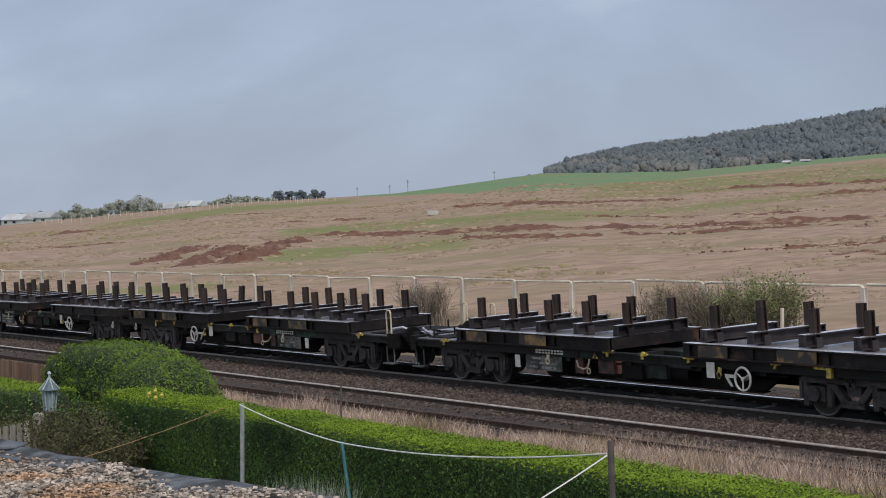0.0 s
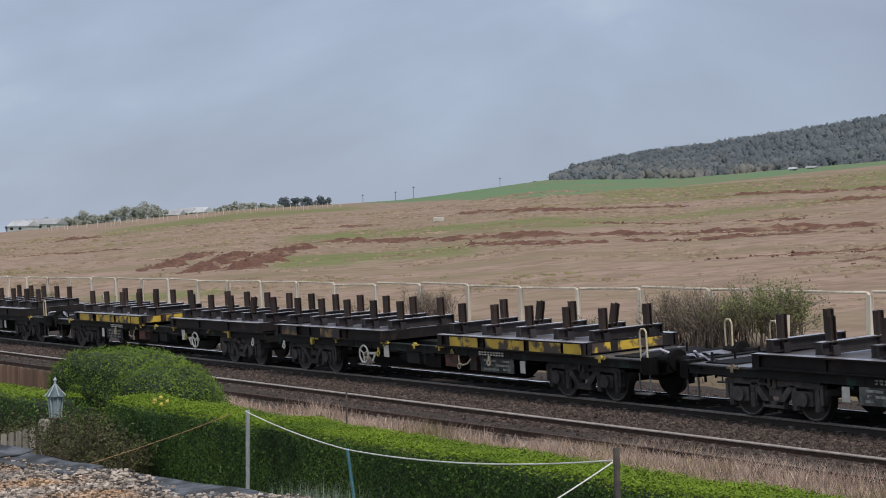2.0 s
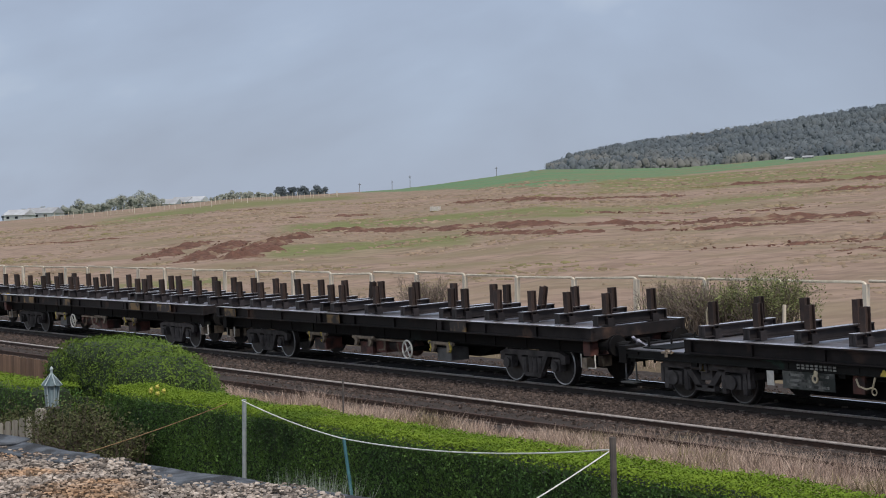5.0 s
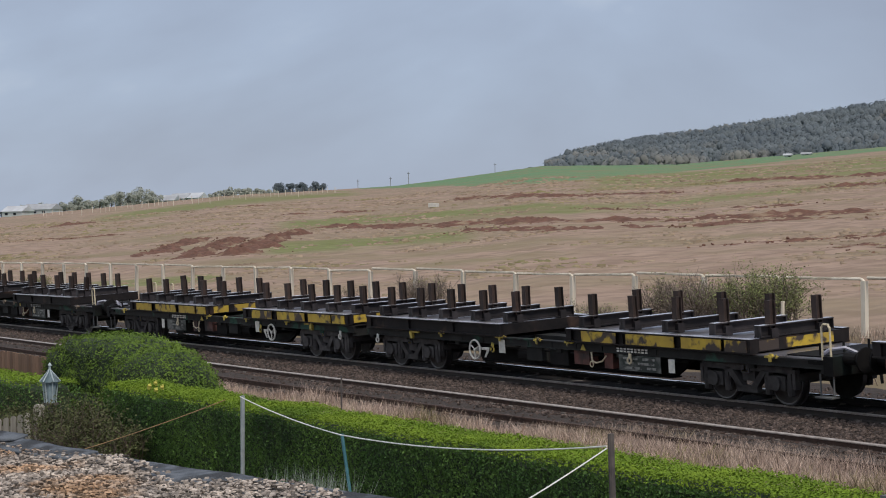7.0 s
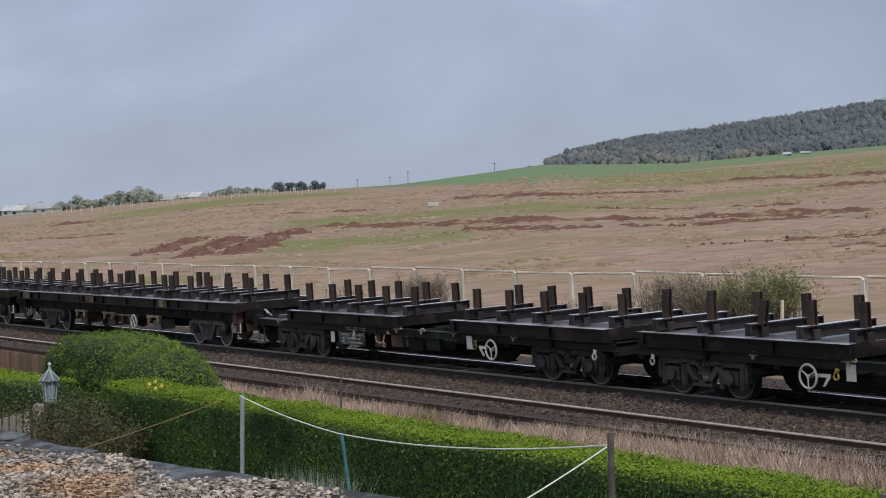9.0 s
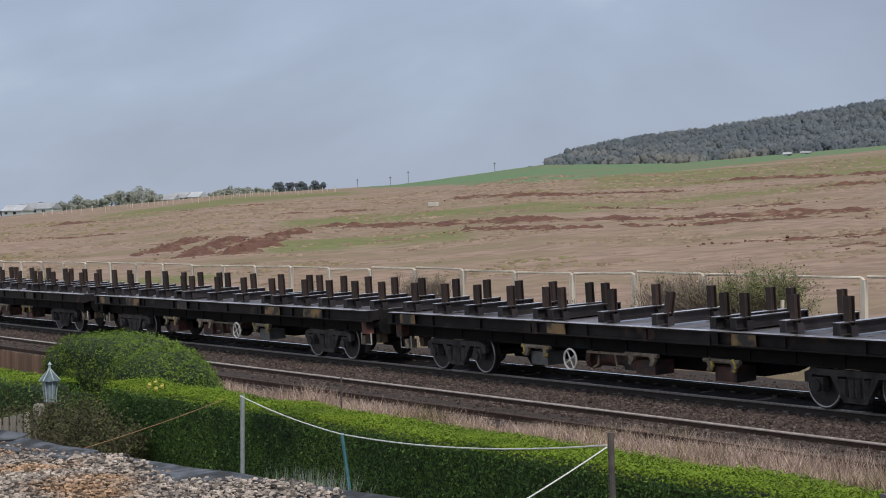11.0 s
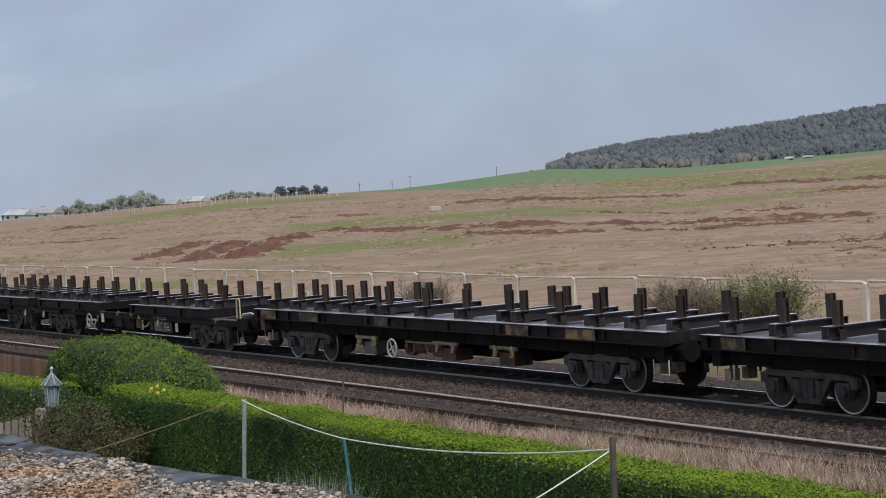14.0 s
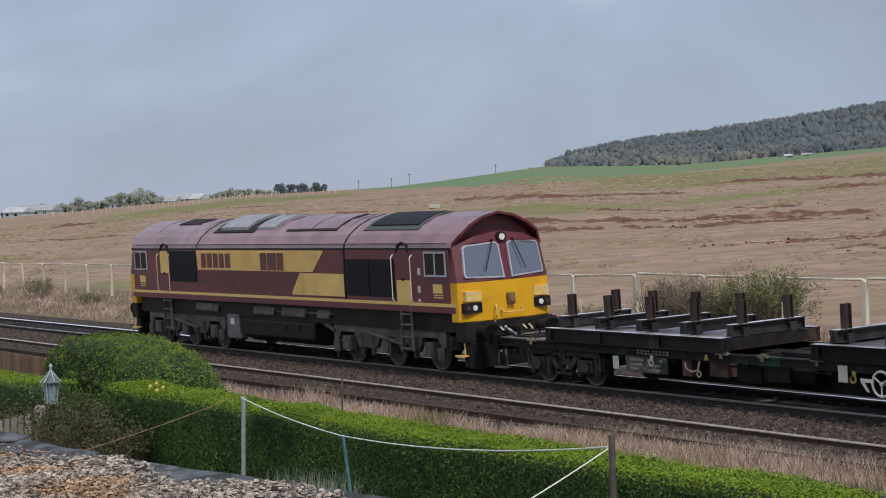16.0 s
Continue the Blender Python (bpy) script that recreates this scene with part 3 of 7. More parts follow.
def field_tussocks():
    """Rough tufts of dead grass all over the pasture, thicker in drifts."""
    rng = np.random.default_rng(91)
    n = 45000
    a = np.radians(LOOK + rng.uniform(-14.5, 14.5, n))
    r = 36 + 300 * rng.random(n) ** 1.25
    x, y = EX + r * np.sin(a), EY + r * np.cos(a)
    drift = np.array([noise.fractal((px * 0.05, py * 0.11, 4), 0.8, 2.1, 4) for px, py in zip(x, y)])
    keep = (y > FENCE_Y + 1.2) & (drift + rng.uniform(-0.35, 0.35, n) > 0.12)
    x, y, r = x[keep], y[keep], r[keep]
    z = ground_height(x, y) - 0.06
    v, f = stones(np.stack([x, y, z], 1), 0.16, rng)
    v = v.reshape(-1, 8, 3)
    size = 0.6 + r[:, None] / 200
    mid = np.stack([x, y, z], 1)[:, None]
    v = (mid + (v - mid) * size[:, None] * np.array([1.5, 1.2, 0.75])).reshape(-1, 3)
    tagged(raw("field_tussocks", v.tolist(), f.tolist(), TUSSOCK, smooth=True), "rough tufts of dead grass over the pasture", "grass", kind="stuff")


field_tussocks()

# ---- railway ----
TRACK = pose(0, 0, 0, CANT)
NEAR_TRACK = Matrix.Translation((0, 0, -0.11)) @ pose(0, 0, 0, CANT) @ Matrix.Translation((0, -3.48, 0))


def build_track(name, m, head, near_head, side, label):
    thing = empty(name, m)
    x0, x1 = -260.0, 120.0
    for y in (-0.753, 0.753):
        bm = bmesh.new()
        prism(bm, [(y - 0.07, -0.158), (y + 0.07, -0.158), (y + 0.07, -0.14), (y + 0.012, -0.12), (y + 0.012, -0.045), (y + 0.034, -0.036),
                   (y + 0.034, -0.016), (y - 0.034, -0.016), (y - 0.034, -0.036), (y - 0.012, -0.045), (y - 0.012, -0.12), (y - 0.07, -0.14)], "x", x0, x1)
        wide = 1.15 if head is SHINY else 0.97
        # the running head, leaning in by 1 in 20, its inner corner worn round
        k = -1 if y > 0 else 1
        crown = [(-0.036, -0.036), (-0.036, -0.012), (-0.031, -0.004), (-0.018, -0.001), (0.012, 0.0), (0.024, -0.0035), (0.032, -0.009), (0.037, -0.018), (0.037, -0.036)]
        prism(bm, [(y + k * p * wide, q * wide - 0.06 * p) for p, q in crown], "x", x0, x1, 1)
        part("rail", bm, [side, head if y > 0 else near_head], thing)
    first = None
    for i in range(150):
        x = -62 + i * 0.65
        if first is None:
            bm = bmesh.new()
            prism(bm, [(-0.13, -0.36), (0.13, -0.36), (0.11, -0.16), (-0.11, -0.16)], "y", -1.25, 1.25)
            for y in (-0.753, 0.753):
                box(bm, -0.06, 0.06, y - 0.13, y - 0.075, -0.165, -0.12)
                box(bm, -0.06, 0.06, y + 0.075, y + 0.13, -0.165, -0.12)
            first = part("sleeper", bm, SLEEPER, thing)
            first.matrix_basis = pose(x, 0, 0)
        else:
            again(first, thing, pose(x, 0, 0))
    tagged(thing, label, "railway track", group="tracks", kind="structure")


build_track("track_1", TRACK, SHINY, SHADEHEAD, DARKSIDE, "running line with polished steel rails on ballast")
build_track("track_2", NEAR_TRACK, WORN, RUSTY, RUSTY, "rusty little-used track in dark ballast")


def build_ballast():
    rng = np.random.default_rng(8)
    xs = np.concatenate([np.linspace(-260, -63, 50), np.linspace(-62, 40, 420), np.linspace(41, 120, 20)])
    # across the bed: shoulder, sleeper ends, six-foot, far shoulder
    prof = [(-6.0, -0.62), (-5.5, -0.40), (-5.0, -0.30), (-4.6, -0.26), (-4.1, -0.25), (-2.7, -0.25), (-2.2, -0.21), (-1.75, -0.17), (-1.25, -0.145), (-0.6, -0.15), (0.6, -0.15),
            (1.25, -0.14), (1.7, -0.15), (2.4, -0.24), (3.4, -0.30), (4.3, -0.42), (4.9, -0.75)]
    ys = np.interp(np.linspace(0, len(prof) - 1, 46), range(len(prof)), [p[0] for p in prof])
    zs = np.interp(np.linspace(0, len(prof) - 1, 46), range(len(prof)), [p[1] for p in prof])
    X, Y = np.meshgrid(xs, ys, indexing="ij")
    Z = zs[None] + Y * TILT + rng.uniform(-0.022, 0.022, X.shape)
    n1, n2 = X.shape
    i = np.arange(n1 - 1)[:, None] * n2 + np.arange(n2 - 1)[None]
    f = np.stack([i, i + n2, i + n2 + 1, i + 1], -1).reshape(-1, 4)
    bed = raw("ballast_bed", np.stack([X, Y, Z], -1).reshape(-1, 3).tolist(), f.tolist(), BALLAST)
    # painted shade below the wagons, strongest inside the running line's rails
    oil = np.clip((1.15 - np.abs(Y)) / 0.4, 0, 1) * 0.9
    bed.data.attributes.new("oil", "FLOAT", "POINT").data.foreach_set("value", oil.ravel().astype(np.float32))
    tagged(bed, "dark stone ballast bed under two tracks", "ballast", kind="structure")
    k = 34000
    px = rng.uniform(-62, 22, k)
    px = np.where(rng.random(k) < 0.35, rng.uniform(-8, 22, k), px)
    py = np.where(rng.random(k) < 0.72, rng.uniform(-2.75, -0.8, k), rng.uniform(-5.8, 3.0, k))
    py = np.where(np.abs(py) < 0.95, py - 2.2, py)
    pz = np.interp(py, [p[0] for p in prof], [p[1] for p in prof]) + py * TILT + 0.012
    v, fc = stones(np.stack([px, py, pz], 1), 0.033, rng)
    st = raw("ballast_stones", v.tolist(), fc.tolist(), STONE, bed)
    tagged(st, "loose grey-brown ballast stones", kind="stuff")


build_ballast()

# ---- fence along the field, shrubs, far trees ----
def gallop_fence():
    """White-painted timber rail on posts: each bay's rail bends down into the next post."""
    thing = empty("field_fence", pose(0, 0, 0))
    rng = random.Random(3)
    bm = bmesh.new()
    box(bm, -0.075, 0.075, -0.06, 0.06, -0.35, 1.42)
    post = part("post", bm, PALEWOOD, thing, bevel=0.012)
    bm = bmesh.new()
    bent(bm, [(-3.02, 0, 1.46), (-0.16, 0, 1.47), (-0.06, 0, 1.45), (-0.005, 0, 1.39), (0.0, 0, 1.30)], 0.040, 8)
    rail = part("rail", bm, PALEWOOD, thing)
    first = True
    for i in range(-33, 7):
        x = 3.4 - 3.125 * 3 + 3.125 * (i + 3) - 0.0
        m = pose(x, FENCE_Y, float(ground_height(x, FENCE_Y)) + rng.uniform(-0.03, 0.03), rng.uniform(-1, 1), rng.uniform(-0.8, 0.8), 0)
        if first:
            post.matrix_basis = rail.matrix_basis = m
            first = False
        else:
            again(post, thing, m), again(rail, thing, m)
    tagged(thing, "pale cream timber field fence with rounded rail ends", "fence")


gallop_fence()


def twig_tree(bm, rng, base, height, spread, stems, depth=3, r0=0.018):
    def grow(p, d, length, r, lev):
        q = p + d * length
        rod(bm, p, q, r, 3, r * 0.65)
        if lev:
            for _ in range(rng.choice((2, 3, 3))):
                nd = (d + Vector((rng.gauss(0, 0.42), rng.gauss(0, 0.42), rng.gauss(0.05, 0.3)))).normalized()
                grow(p.lerp(q, rng.uniform(0.55, 1.0)), nd, length * rng.uniform(0.55, 0.8), r * 0.62, lev - 1)
            tips.append((q, lev))
        else:
            tips.append((q, 0))
    tips = []
    for _ in range(stems):
        p = Vector(base) + Vector((rng.uniform(-spread, spread), rng.uniform(-0.5, 0.5), 0))
        d = Vector((rng.gauss(0, 0.22), rng.gauss(0, 0.2), 1)).normalized()
        grow(p, d, height * rng.uniform(0.32, 0.48), r0, depth)
    return [t for t, _ in tips]


def shrub(name, x, y, height, spread, stems, leaves, seed, label, depth=3, leaf_mat=None, green_side=0.0):
    rng, nr = random.Random(seed), np.random.default_rng(seed)
    z = float(ground_height(x, y)) - 0.05
    thing = empty(name, pose(x, y, z))
    bm = bmesh.new()
    tips = twig_tree(bm, rng, (0, 0, 0), height, spread, stems, depth)
    part("twig_crown", bm, TWIG, thing, "bare grey-brown twigs")
    if leaves:
        pts = np.array([t[:] for t in tips])
        if green_side:
            pts = pts[pts[:, 0] > green_side]
        pick = pts[nr.integers(0, len(pts), leaves)] + nr.normal(0, 0.07, (leaves, 3))
        v, f = leaf_cards(pick, np.tile([[0, -0.3, 0.8]], (leaves, 1)), 0.028, nr)
        ob = raw("foliage", v.tolist(), f.tolist(), leaf_mat or SHRUBLEAF, thing)
        tagged(ob, "sparse pale green spring leaves")
    tagged(thing, label, "shrub", group="shrubs by the field fence")


shrub("shrub", -2.1, 7.6, 1.75, 1.7, 190, 2600, 11, "bare twiggy shrub with few leaves beside the field fence")
shrub("shrub", 0.75, 7.6, 1.95, 1.1, 60, 11000, 12, "shrub in pale green spring leaf beside the field fence")
shrub("shrub", -16.2, 7.7, 1.6, 0.9, 70, 300, 13, "bare twiggy shrub beside the field fence")
shrub("shrub", -21.6, 7.7, 1.0, 1.0, 20, 200, 14, "low bare shrub beside the field fence")
shrub("shrub", -6.4, 7.4, 1.0, 1.2, 22, 300, 15, "low bare shrub among dry grass")
shrub("shrub", -53.0, 7.3, 1.1, 1.3, 22, 2200, 16, "low olive shrub beside the field fence")
shrub("shrub", -60.5, 6.9, 0.7, 1.8, 24, 2600, 17, "low brambles beside the railway")
shrub("shrub", -44.5, 6.6, 0.6, 1.6, 20, 1500, 18, "low dry brambles beside the railway")


def fence_stake():
    bm = bmesh.new()
    z = float(ground_height(2.1, 7.0))
    rod(bm, (2.1, 7.0, z - 0.2), (2.14, 7.0, z + 1.15), 0.05, 8)
    tagged(link("stake", bm, PALEWOOD, bevel=0.006), "pale weathered wooden stake beside the shrub", "stake")


fence_stake()


def grass_strip(name, x0, x1, y0, y1, count, height, seed, label, width=0.006, material=None, clump=0.55):
    rng = np.random.default_rng(seed)
    x, y = rng.uniform(x0, x1, count), rng.uniform(y0, y1, count)
    keep = np.array([noise.noise((a * 0.6, b * 0.9, seed)) for a, b in zip(x, y)]) + rng.uniform(-0.4, 0.4, count) > -clump + 0.35
    x, y = x[keep], y[keep]
    z = ground_height(x, y) - 0.03
    h = height * (0.65 + 0.5 * np.array([noise.noise((a * 0.35, b * 0.5, seed + 4)) for a, b in zip(x, y)]))[:, None]
    v, f = blades(np.stack([x, y, z], 1), np.maximum(h, 0.1), width, rng)
    tagged(raw(name, v.tolist(), f, material or DRYGRASS), label, "grass", kind="stuff")


grass_strip("dry_grass", -12, 27, -10.6, -5.7, 85000, 0.50, 21, "tall dry tan grass between hedge and track", 0.007)
grass_strip("dry_grass", 9, 27, -5.8, -3.7, 26000, 0.50, 25, "dry seeding grass growing over the little-used rail", 0.006, clump=0.75)
grass_strip("weeds", 11, 27, -10.2, -5.6, 20000, 0.42, 26, "olive green weeds among the dry grass", 0.012, WEED, clump=0.2)
grass_strip("dry_grass", -50, -12, -10, -5.4, 14000, 0.32, 22, "dry tan grass beside the track", 0.012)
grass_strip("dry_grass", -70, -20, 4.4, 9.4, 22000, 0.34, 23, "dry grass under the field fence", 0.014)
grass_strip("dry_grass", -20, 8, 4.4, 9.4, 16000, 0.32, 24, "dry grass under the field fence", 0.009)


def crown_sprays(rng, centres, radii, per, size):
    """Ragged crowns: small three-cornered sprays of leaf strewn over round clumps, most of them on the upper side."""
    m = len(centres) * per
    c, r = np.repeat(np.asarray(centres, float), per, 0), np.repeat(np.asarray(radii, float), per)[:, None]
    d = rng.normal(0, 1, (m, 3))
    d[:, 2] += 0.35
    d /= np.linalg.norm(d, axis=1)[:, None]
    mid = c + d * r * rng.uniform(0.55, 1.12, (m, 1)) * (1, 1, 0.9)
    up = d + (0, -0.25, 0.25) + rng.normal(0, 0.18, (m, 3))
    up /= np.linalg.norm(up, axis=1)[:, None]
    side = np.cross(up, rng.normal(0, 1, (m, 3)))
    side /= np.linalg.norm(side, axis=1)[:, None] + 1e-6
    over = np.cross(up, side)
    q = size * rng.uniform(0.6, 1.4, (m, 1))
    v = np.stack((mid + side * q, mid - side * q * 0.6 + over * q * 0.8, mid - side * q * 0.5 - over * q * 0.9), 1).reshape(-1, 3)
    return v.tolist(), np.arange(m * 3).reshape(-1, 3).tolist()


def crown_cloud(rng, n, cx, cy, z, h, w, verts, faces):
    """A far tree: a few ragged lumps on one another, joined into the lists."""
    for _ in range(n):
        ax, ay = cx + rng.normal(0, w * 0.35), cy + rng.normal(0, w * 0.35)
        az, rr = z + h * rng.uniform(0.3, 0.85), w * rng.uniform(0.32, 0.6)
        b = len(verts)
        rings = ((-0.8, 0.55), (-0.2, 1.0), (0.45, 0.8), (0.95, 0.25))
        for zz, s in rings:
            for k in range(7):
                t = k / 7 * 6.283 + zz
                q = rr * s * rng.uniform(0.7, 1.25)
                verts.append((ax + q * math.cos(t), ay + q * math.sin(t), az + zz * rr * 1.1 * rng.uniform(0.85, 1.2)))
        for i in range(3):
            for k in range(7):
                faces.append((b + i * 7 + k, b + i * 7 + (k + 1) % 7, b + i * 7 + 7 + (k + 1) % 7, b + i * 7 + 7 + k))
        faces.append(tuple(b + 21 + k for k in range(7)))


def far_wood():
    rng = np.random.default_rng(31)
    mids, radii, verts, faces = [], [], [], []
    for _ in range(7800):
        a = rng.uniform(3.25, 17)
        inner = 565 if a > 5 else 640
        r = inner + (1060 - inner) * rng.random() ** 0.8
        if noise.noise((a * 0.9, r * 0.01, 3)) < -0.42:
            continue
        t = radians(LOOK + a)
        x, y = EX + r * math.sin(t), EY + r * math.cos(t)
        h = rng.uniform(3.4, 6.2) * (0.8 if a < 3.9 else 1)
        w = h * rng.uniform(0.3, 0.46)
        z = float(ground_height(x, y)) - 1.5
        mids += [(x, y, z + h * 0.95 - w * 0.5), (x + rng.normal(0, w * 0.5), y + rng.normal(0, w * 0.5), z + h * 0.55)]
        radii += [w, w * 1.15]
        crown_cloud(rng, 2, x, y, z, h * 0.97, h * 0.46, verts, faces)
    v, f = crown_sprays(rng, mids, radii, 8, 0.36)
    faces += (np.array(f) + len(verts)).tolist()
    verts += v
    tagged(raw("hill_wood", verts, faces, HAZEWOOD, smooth=True), "blue-grey wood covering the hillside, distance haze painted in", "wood", kind="stuff")


far_wood()


def far_tree(a, r, h, w, seed, label, dark=False, lumps=18):
    rng = np.random.default_rng(seed)
    t = radians(LOOK + a)
    x, y = EX + r * math.sin(t), EY + r * math.cos(t)
    z = float(ground_height(x, y)) - 0.4
    thing = empty("tree", pose(x, y, z))
    bm = bmesh.new()
    rod(bm, (0, 0, 0), (0.1, 0, h * 0.75), 0.16, 8, 0.06)
    for k in range(5):
        b = k * 1.26
        rod(bm, (0.1, 0, h * 0.3), (w * 0.35 * math.cos(b), w * 0.35 * math.sin(b), h * 0.7), 0.06, 6, 0.03)
    part("trunk", bm, TREETRUNK, thing)
    mids, radii = [], []
    for k in range(lumps):
        f = rng.uniform(0.2, 0.85)
        reach = w * 0.34 * math.sqrt(max(0.1, 1 - abs(f - 0.45) * 1.5))
        b = rng.uniform(0, 6.283)
        mids.append((reach * math.cos(b) * rng.uniform(0.2, 1), reach * math.sin(b) * rng.uniform(0.2, 1), h * f))
        radii.append(min(h * 0.22, w * 0.2) * rng.uniform(0.7, 1.15))
    verts, faces = crown_sprays(rng, mids, radii, 130 if dark else 110, 0.2)
    tagged(raw("crown", verts, faces, HAZEWOOD if dark else HAZETREE, thing), "ragged crown in early leaf, paled by painted haze")
    tagged(thing, label, "tree", group="far trees on the skyline")


rt = random.Random(6)
for a, h, w, dark in ((-10.6, 5, 9, 0), (-10.0, 8.5, 8, 0), (-9.6, 9.5, 9, 0), (-9.1, 10, 9, 0), (-8.8, 7, 7, 0), (-11.4, 5, 8, 0), (-12.0, 5, 9, 0), (-12.6, 5, 9, 0), (-11.0, 6.5, 6, 0), (-13.1, 4, 7, 1),
                      (-6.4, 6, 8, 0), (-6.0, 6, 8, 0), (-6.9, 4, 7, 0), (-5.5, 4, 8, 0), (-4.95, 7.5, 6, 1), (-4.65, 7, 6, 1), (-4.3, 6, 6, 1), (-3.75, 7, 9, 1), (-3.9, 5, 6, 1), (-5.2, 3.5, 7, 0), (-7.4, 3.5, 8, 0), (2.75, 3, 3, 1),
                      (-11.75, 4.5, 10, 0), (-12.25, 4.2, 10, 0), (-10.35, 5.5, 10, 0), (-10.8, 4.8, 10, 0), (-8.4, 4, 10, 0), (-9.35, 8, 9, 0), (-5.75, 4.5, 10, 0), (-6.65, 4.2, 10, 0), (-7.9, 3.5, 9, 0)):
    far_tree(a, 545 + rt.uniform(-10, 35), h * (0.80 if a < -10.5 else 0.58), w * (0.9 if dark else 1.2), int(200 + a * 10), "far dark pine on the skyline" if dark else "far tree in early leaf on the skyline", bool(dark))


def far_house(a, r, w, d, h, turn, seed, label):
    t = radians(LOOK + a)
    x, y = EX + r * math.sin(t), EY + r * math.cos(t)
    thing = empty("house", pose(x, y, float(ground_height(x, y)) - 0.3, 0, 0, turn))
    bm = bmesh.new()
    box(bm, -w / 2, w / 2, -d / 2, d / 2, 0, h)
    part("wall", bm, WALLPALE, thing)
    bm = bmesh.new()
    prism(bm, [(-d / 2 - 0.3, h), (d / 2 + 0.3, h), (0, h + d * 0.32)], "x", -w / 2 - 0.3, w / 2 + 0.3)
    part("roof", bm, ROOFTILE, thing)
    first = None
    for k in range(max(1, int(w / 3))):
        xx = -w / 2 + 1.5 + k * 3
        bm = bmesh.new()
        box(bm, xx - 0.5, xx + 0.5, -d / 2 - 0.04, -d / 2 + 0.02, h * 0.4, h * 0.78)
        part("window", bm, GRILLE, thing)
    tagged(thing, label, "house", group="far houses on the skyline")


for i, (a, r, w, h, turn) in enumerate(((-12.75, 530, 7, 1.6, 30), (-12.05, 535, 10, 1.6, 32), (-8.35, 560, 7, 1.3, 40), (-7.9, 562, 6, 1.5, 30), (-7.5, 560, 6, 1.3, 30), (10.5, 480, 1.6, 0.6, 30), (11.05, 482, 2.2, 0.5, 30))):
    far_house(a, r, w, 5 if w > 3 else 1.6, h, turn, i, "low pale far house on the skyline" if i != 1 else "long pale far shed on the skyline")


def far_poles():
    for a, r, h in ((-1.0, 515, 3.4), (-1.55, 517, 2.6), (-2.55, 520, 2.4), (1.65, 518, 2.6)):
        t = radians(LOOK + a)
        x, y = EX + r * math.sin(t), EY + r * math.cos(t)
        z = float(ground_height(x, y))
        thing = empty("utility_pole", pose(x, y, z))
        bm = bmesh.new()
        rod(bm, (0, 0, -0.3), (0, 0, h), 0.09, 6)
        part("pole", bm, FARPOLE, thing)
        bm = bmesh.new()
        box(bm, -0.6, 0.6, -0.06, 0.06, h - 0.5, h - 0.35)
        part("cross_arm", bm, FARPOLE, thing)
        tagged(thing, "far dark utility pole on the crest", "utility pole", group="far poles")


far_poles()


def tree_guards():
    """Pale planting stakes in rows below the far trees."""
    rng = random.Random(12)
    bm = bmesh.new()
    box(bm, -0.04, 0.04, -0.04, 0.04, -0.2, 1.3)
    me = mesh_only("planting_stake", bm, [PALEWOOD])
    for i in range(60):
        a = -12.0 + 9.0 * (i / 60) + rng.uniform(-0.08, 0.08)
        r = 430 + rng.uniform(-30, 40)
        t = radians(LOOK + a)
        x, y = EX + r * math.sin(t), EY + r * math.cos(t)
        ob = new("planting_stake", me)
        ob.matrix_basis = pose(x, y, float(ground_height(x, y)), 0, rng.gauss(0, 2), 0)
        tagged(ob, "pale far planting stake in the field", "stake", group="planting stakes")


tree_guards()


def feed_trough():
    bm = bmesh.new()
    t = radians(LOOK - 0.24)
    x, y = EX + 215 * math.sin(t), EY + 215 * math.cos(t)
    z = float(ground_height(x, y))
    prism(bm, [(-0.45, 0.0), (0.45, 0.0), (0.55, 0.5), (-0.55, 0.5)], "x", -0.5, 0.5)
    ob = link("feed_trough", bm, WHITEMARK, bevel=0.03)
    ob.matrix_basis = pose(x, y, z, 0, 0, 40)
    tagged(ob, "small white trough standing in the pasture", "trough")


feed_trough()

# ---- rolling stock ----
def ran(t):
    """Metres the train still runs from t until the end of the clip; it speeds up a little."""
    return 23.12 * (16 - t) + 0.039 * (256 - t * t)


def wheelset(parent, x, r=0.46, rim=None):
    """Two flanged wheels on an axle."""
    bm = bmesh.new()
    rod(bm, (0, -0.95, r), (0, 0.95, r), 0.075, 8)
    for s in (-1, 1):
        rod(bm, (0, s * 0.69, r), (0, s * 0.715, r), r + 0.028, 28)
        rod(bm, (0, s * 0.71, r), (0, s * 0.83, r), r, 28)
        ring(bm, (0, s * 0.832, r), (0, 1, 0), r - 0.035, 0.018, 28, 5, 1)
        rod(bm, (0, s * 0.82, r), (0, s * 0.90, r), 0.13, 12)
    ob = part("wheelset", bm, [TYRE, rim or TREAD], parent)
    ob.matrix_basis = pose(x, 0, 0)
    return ob


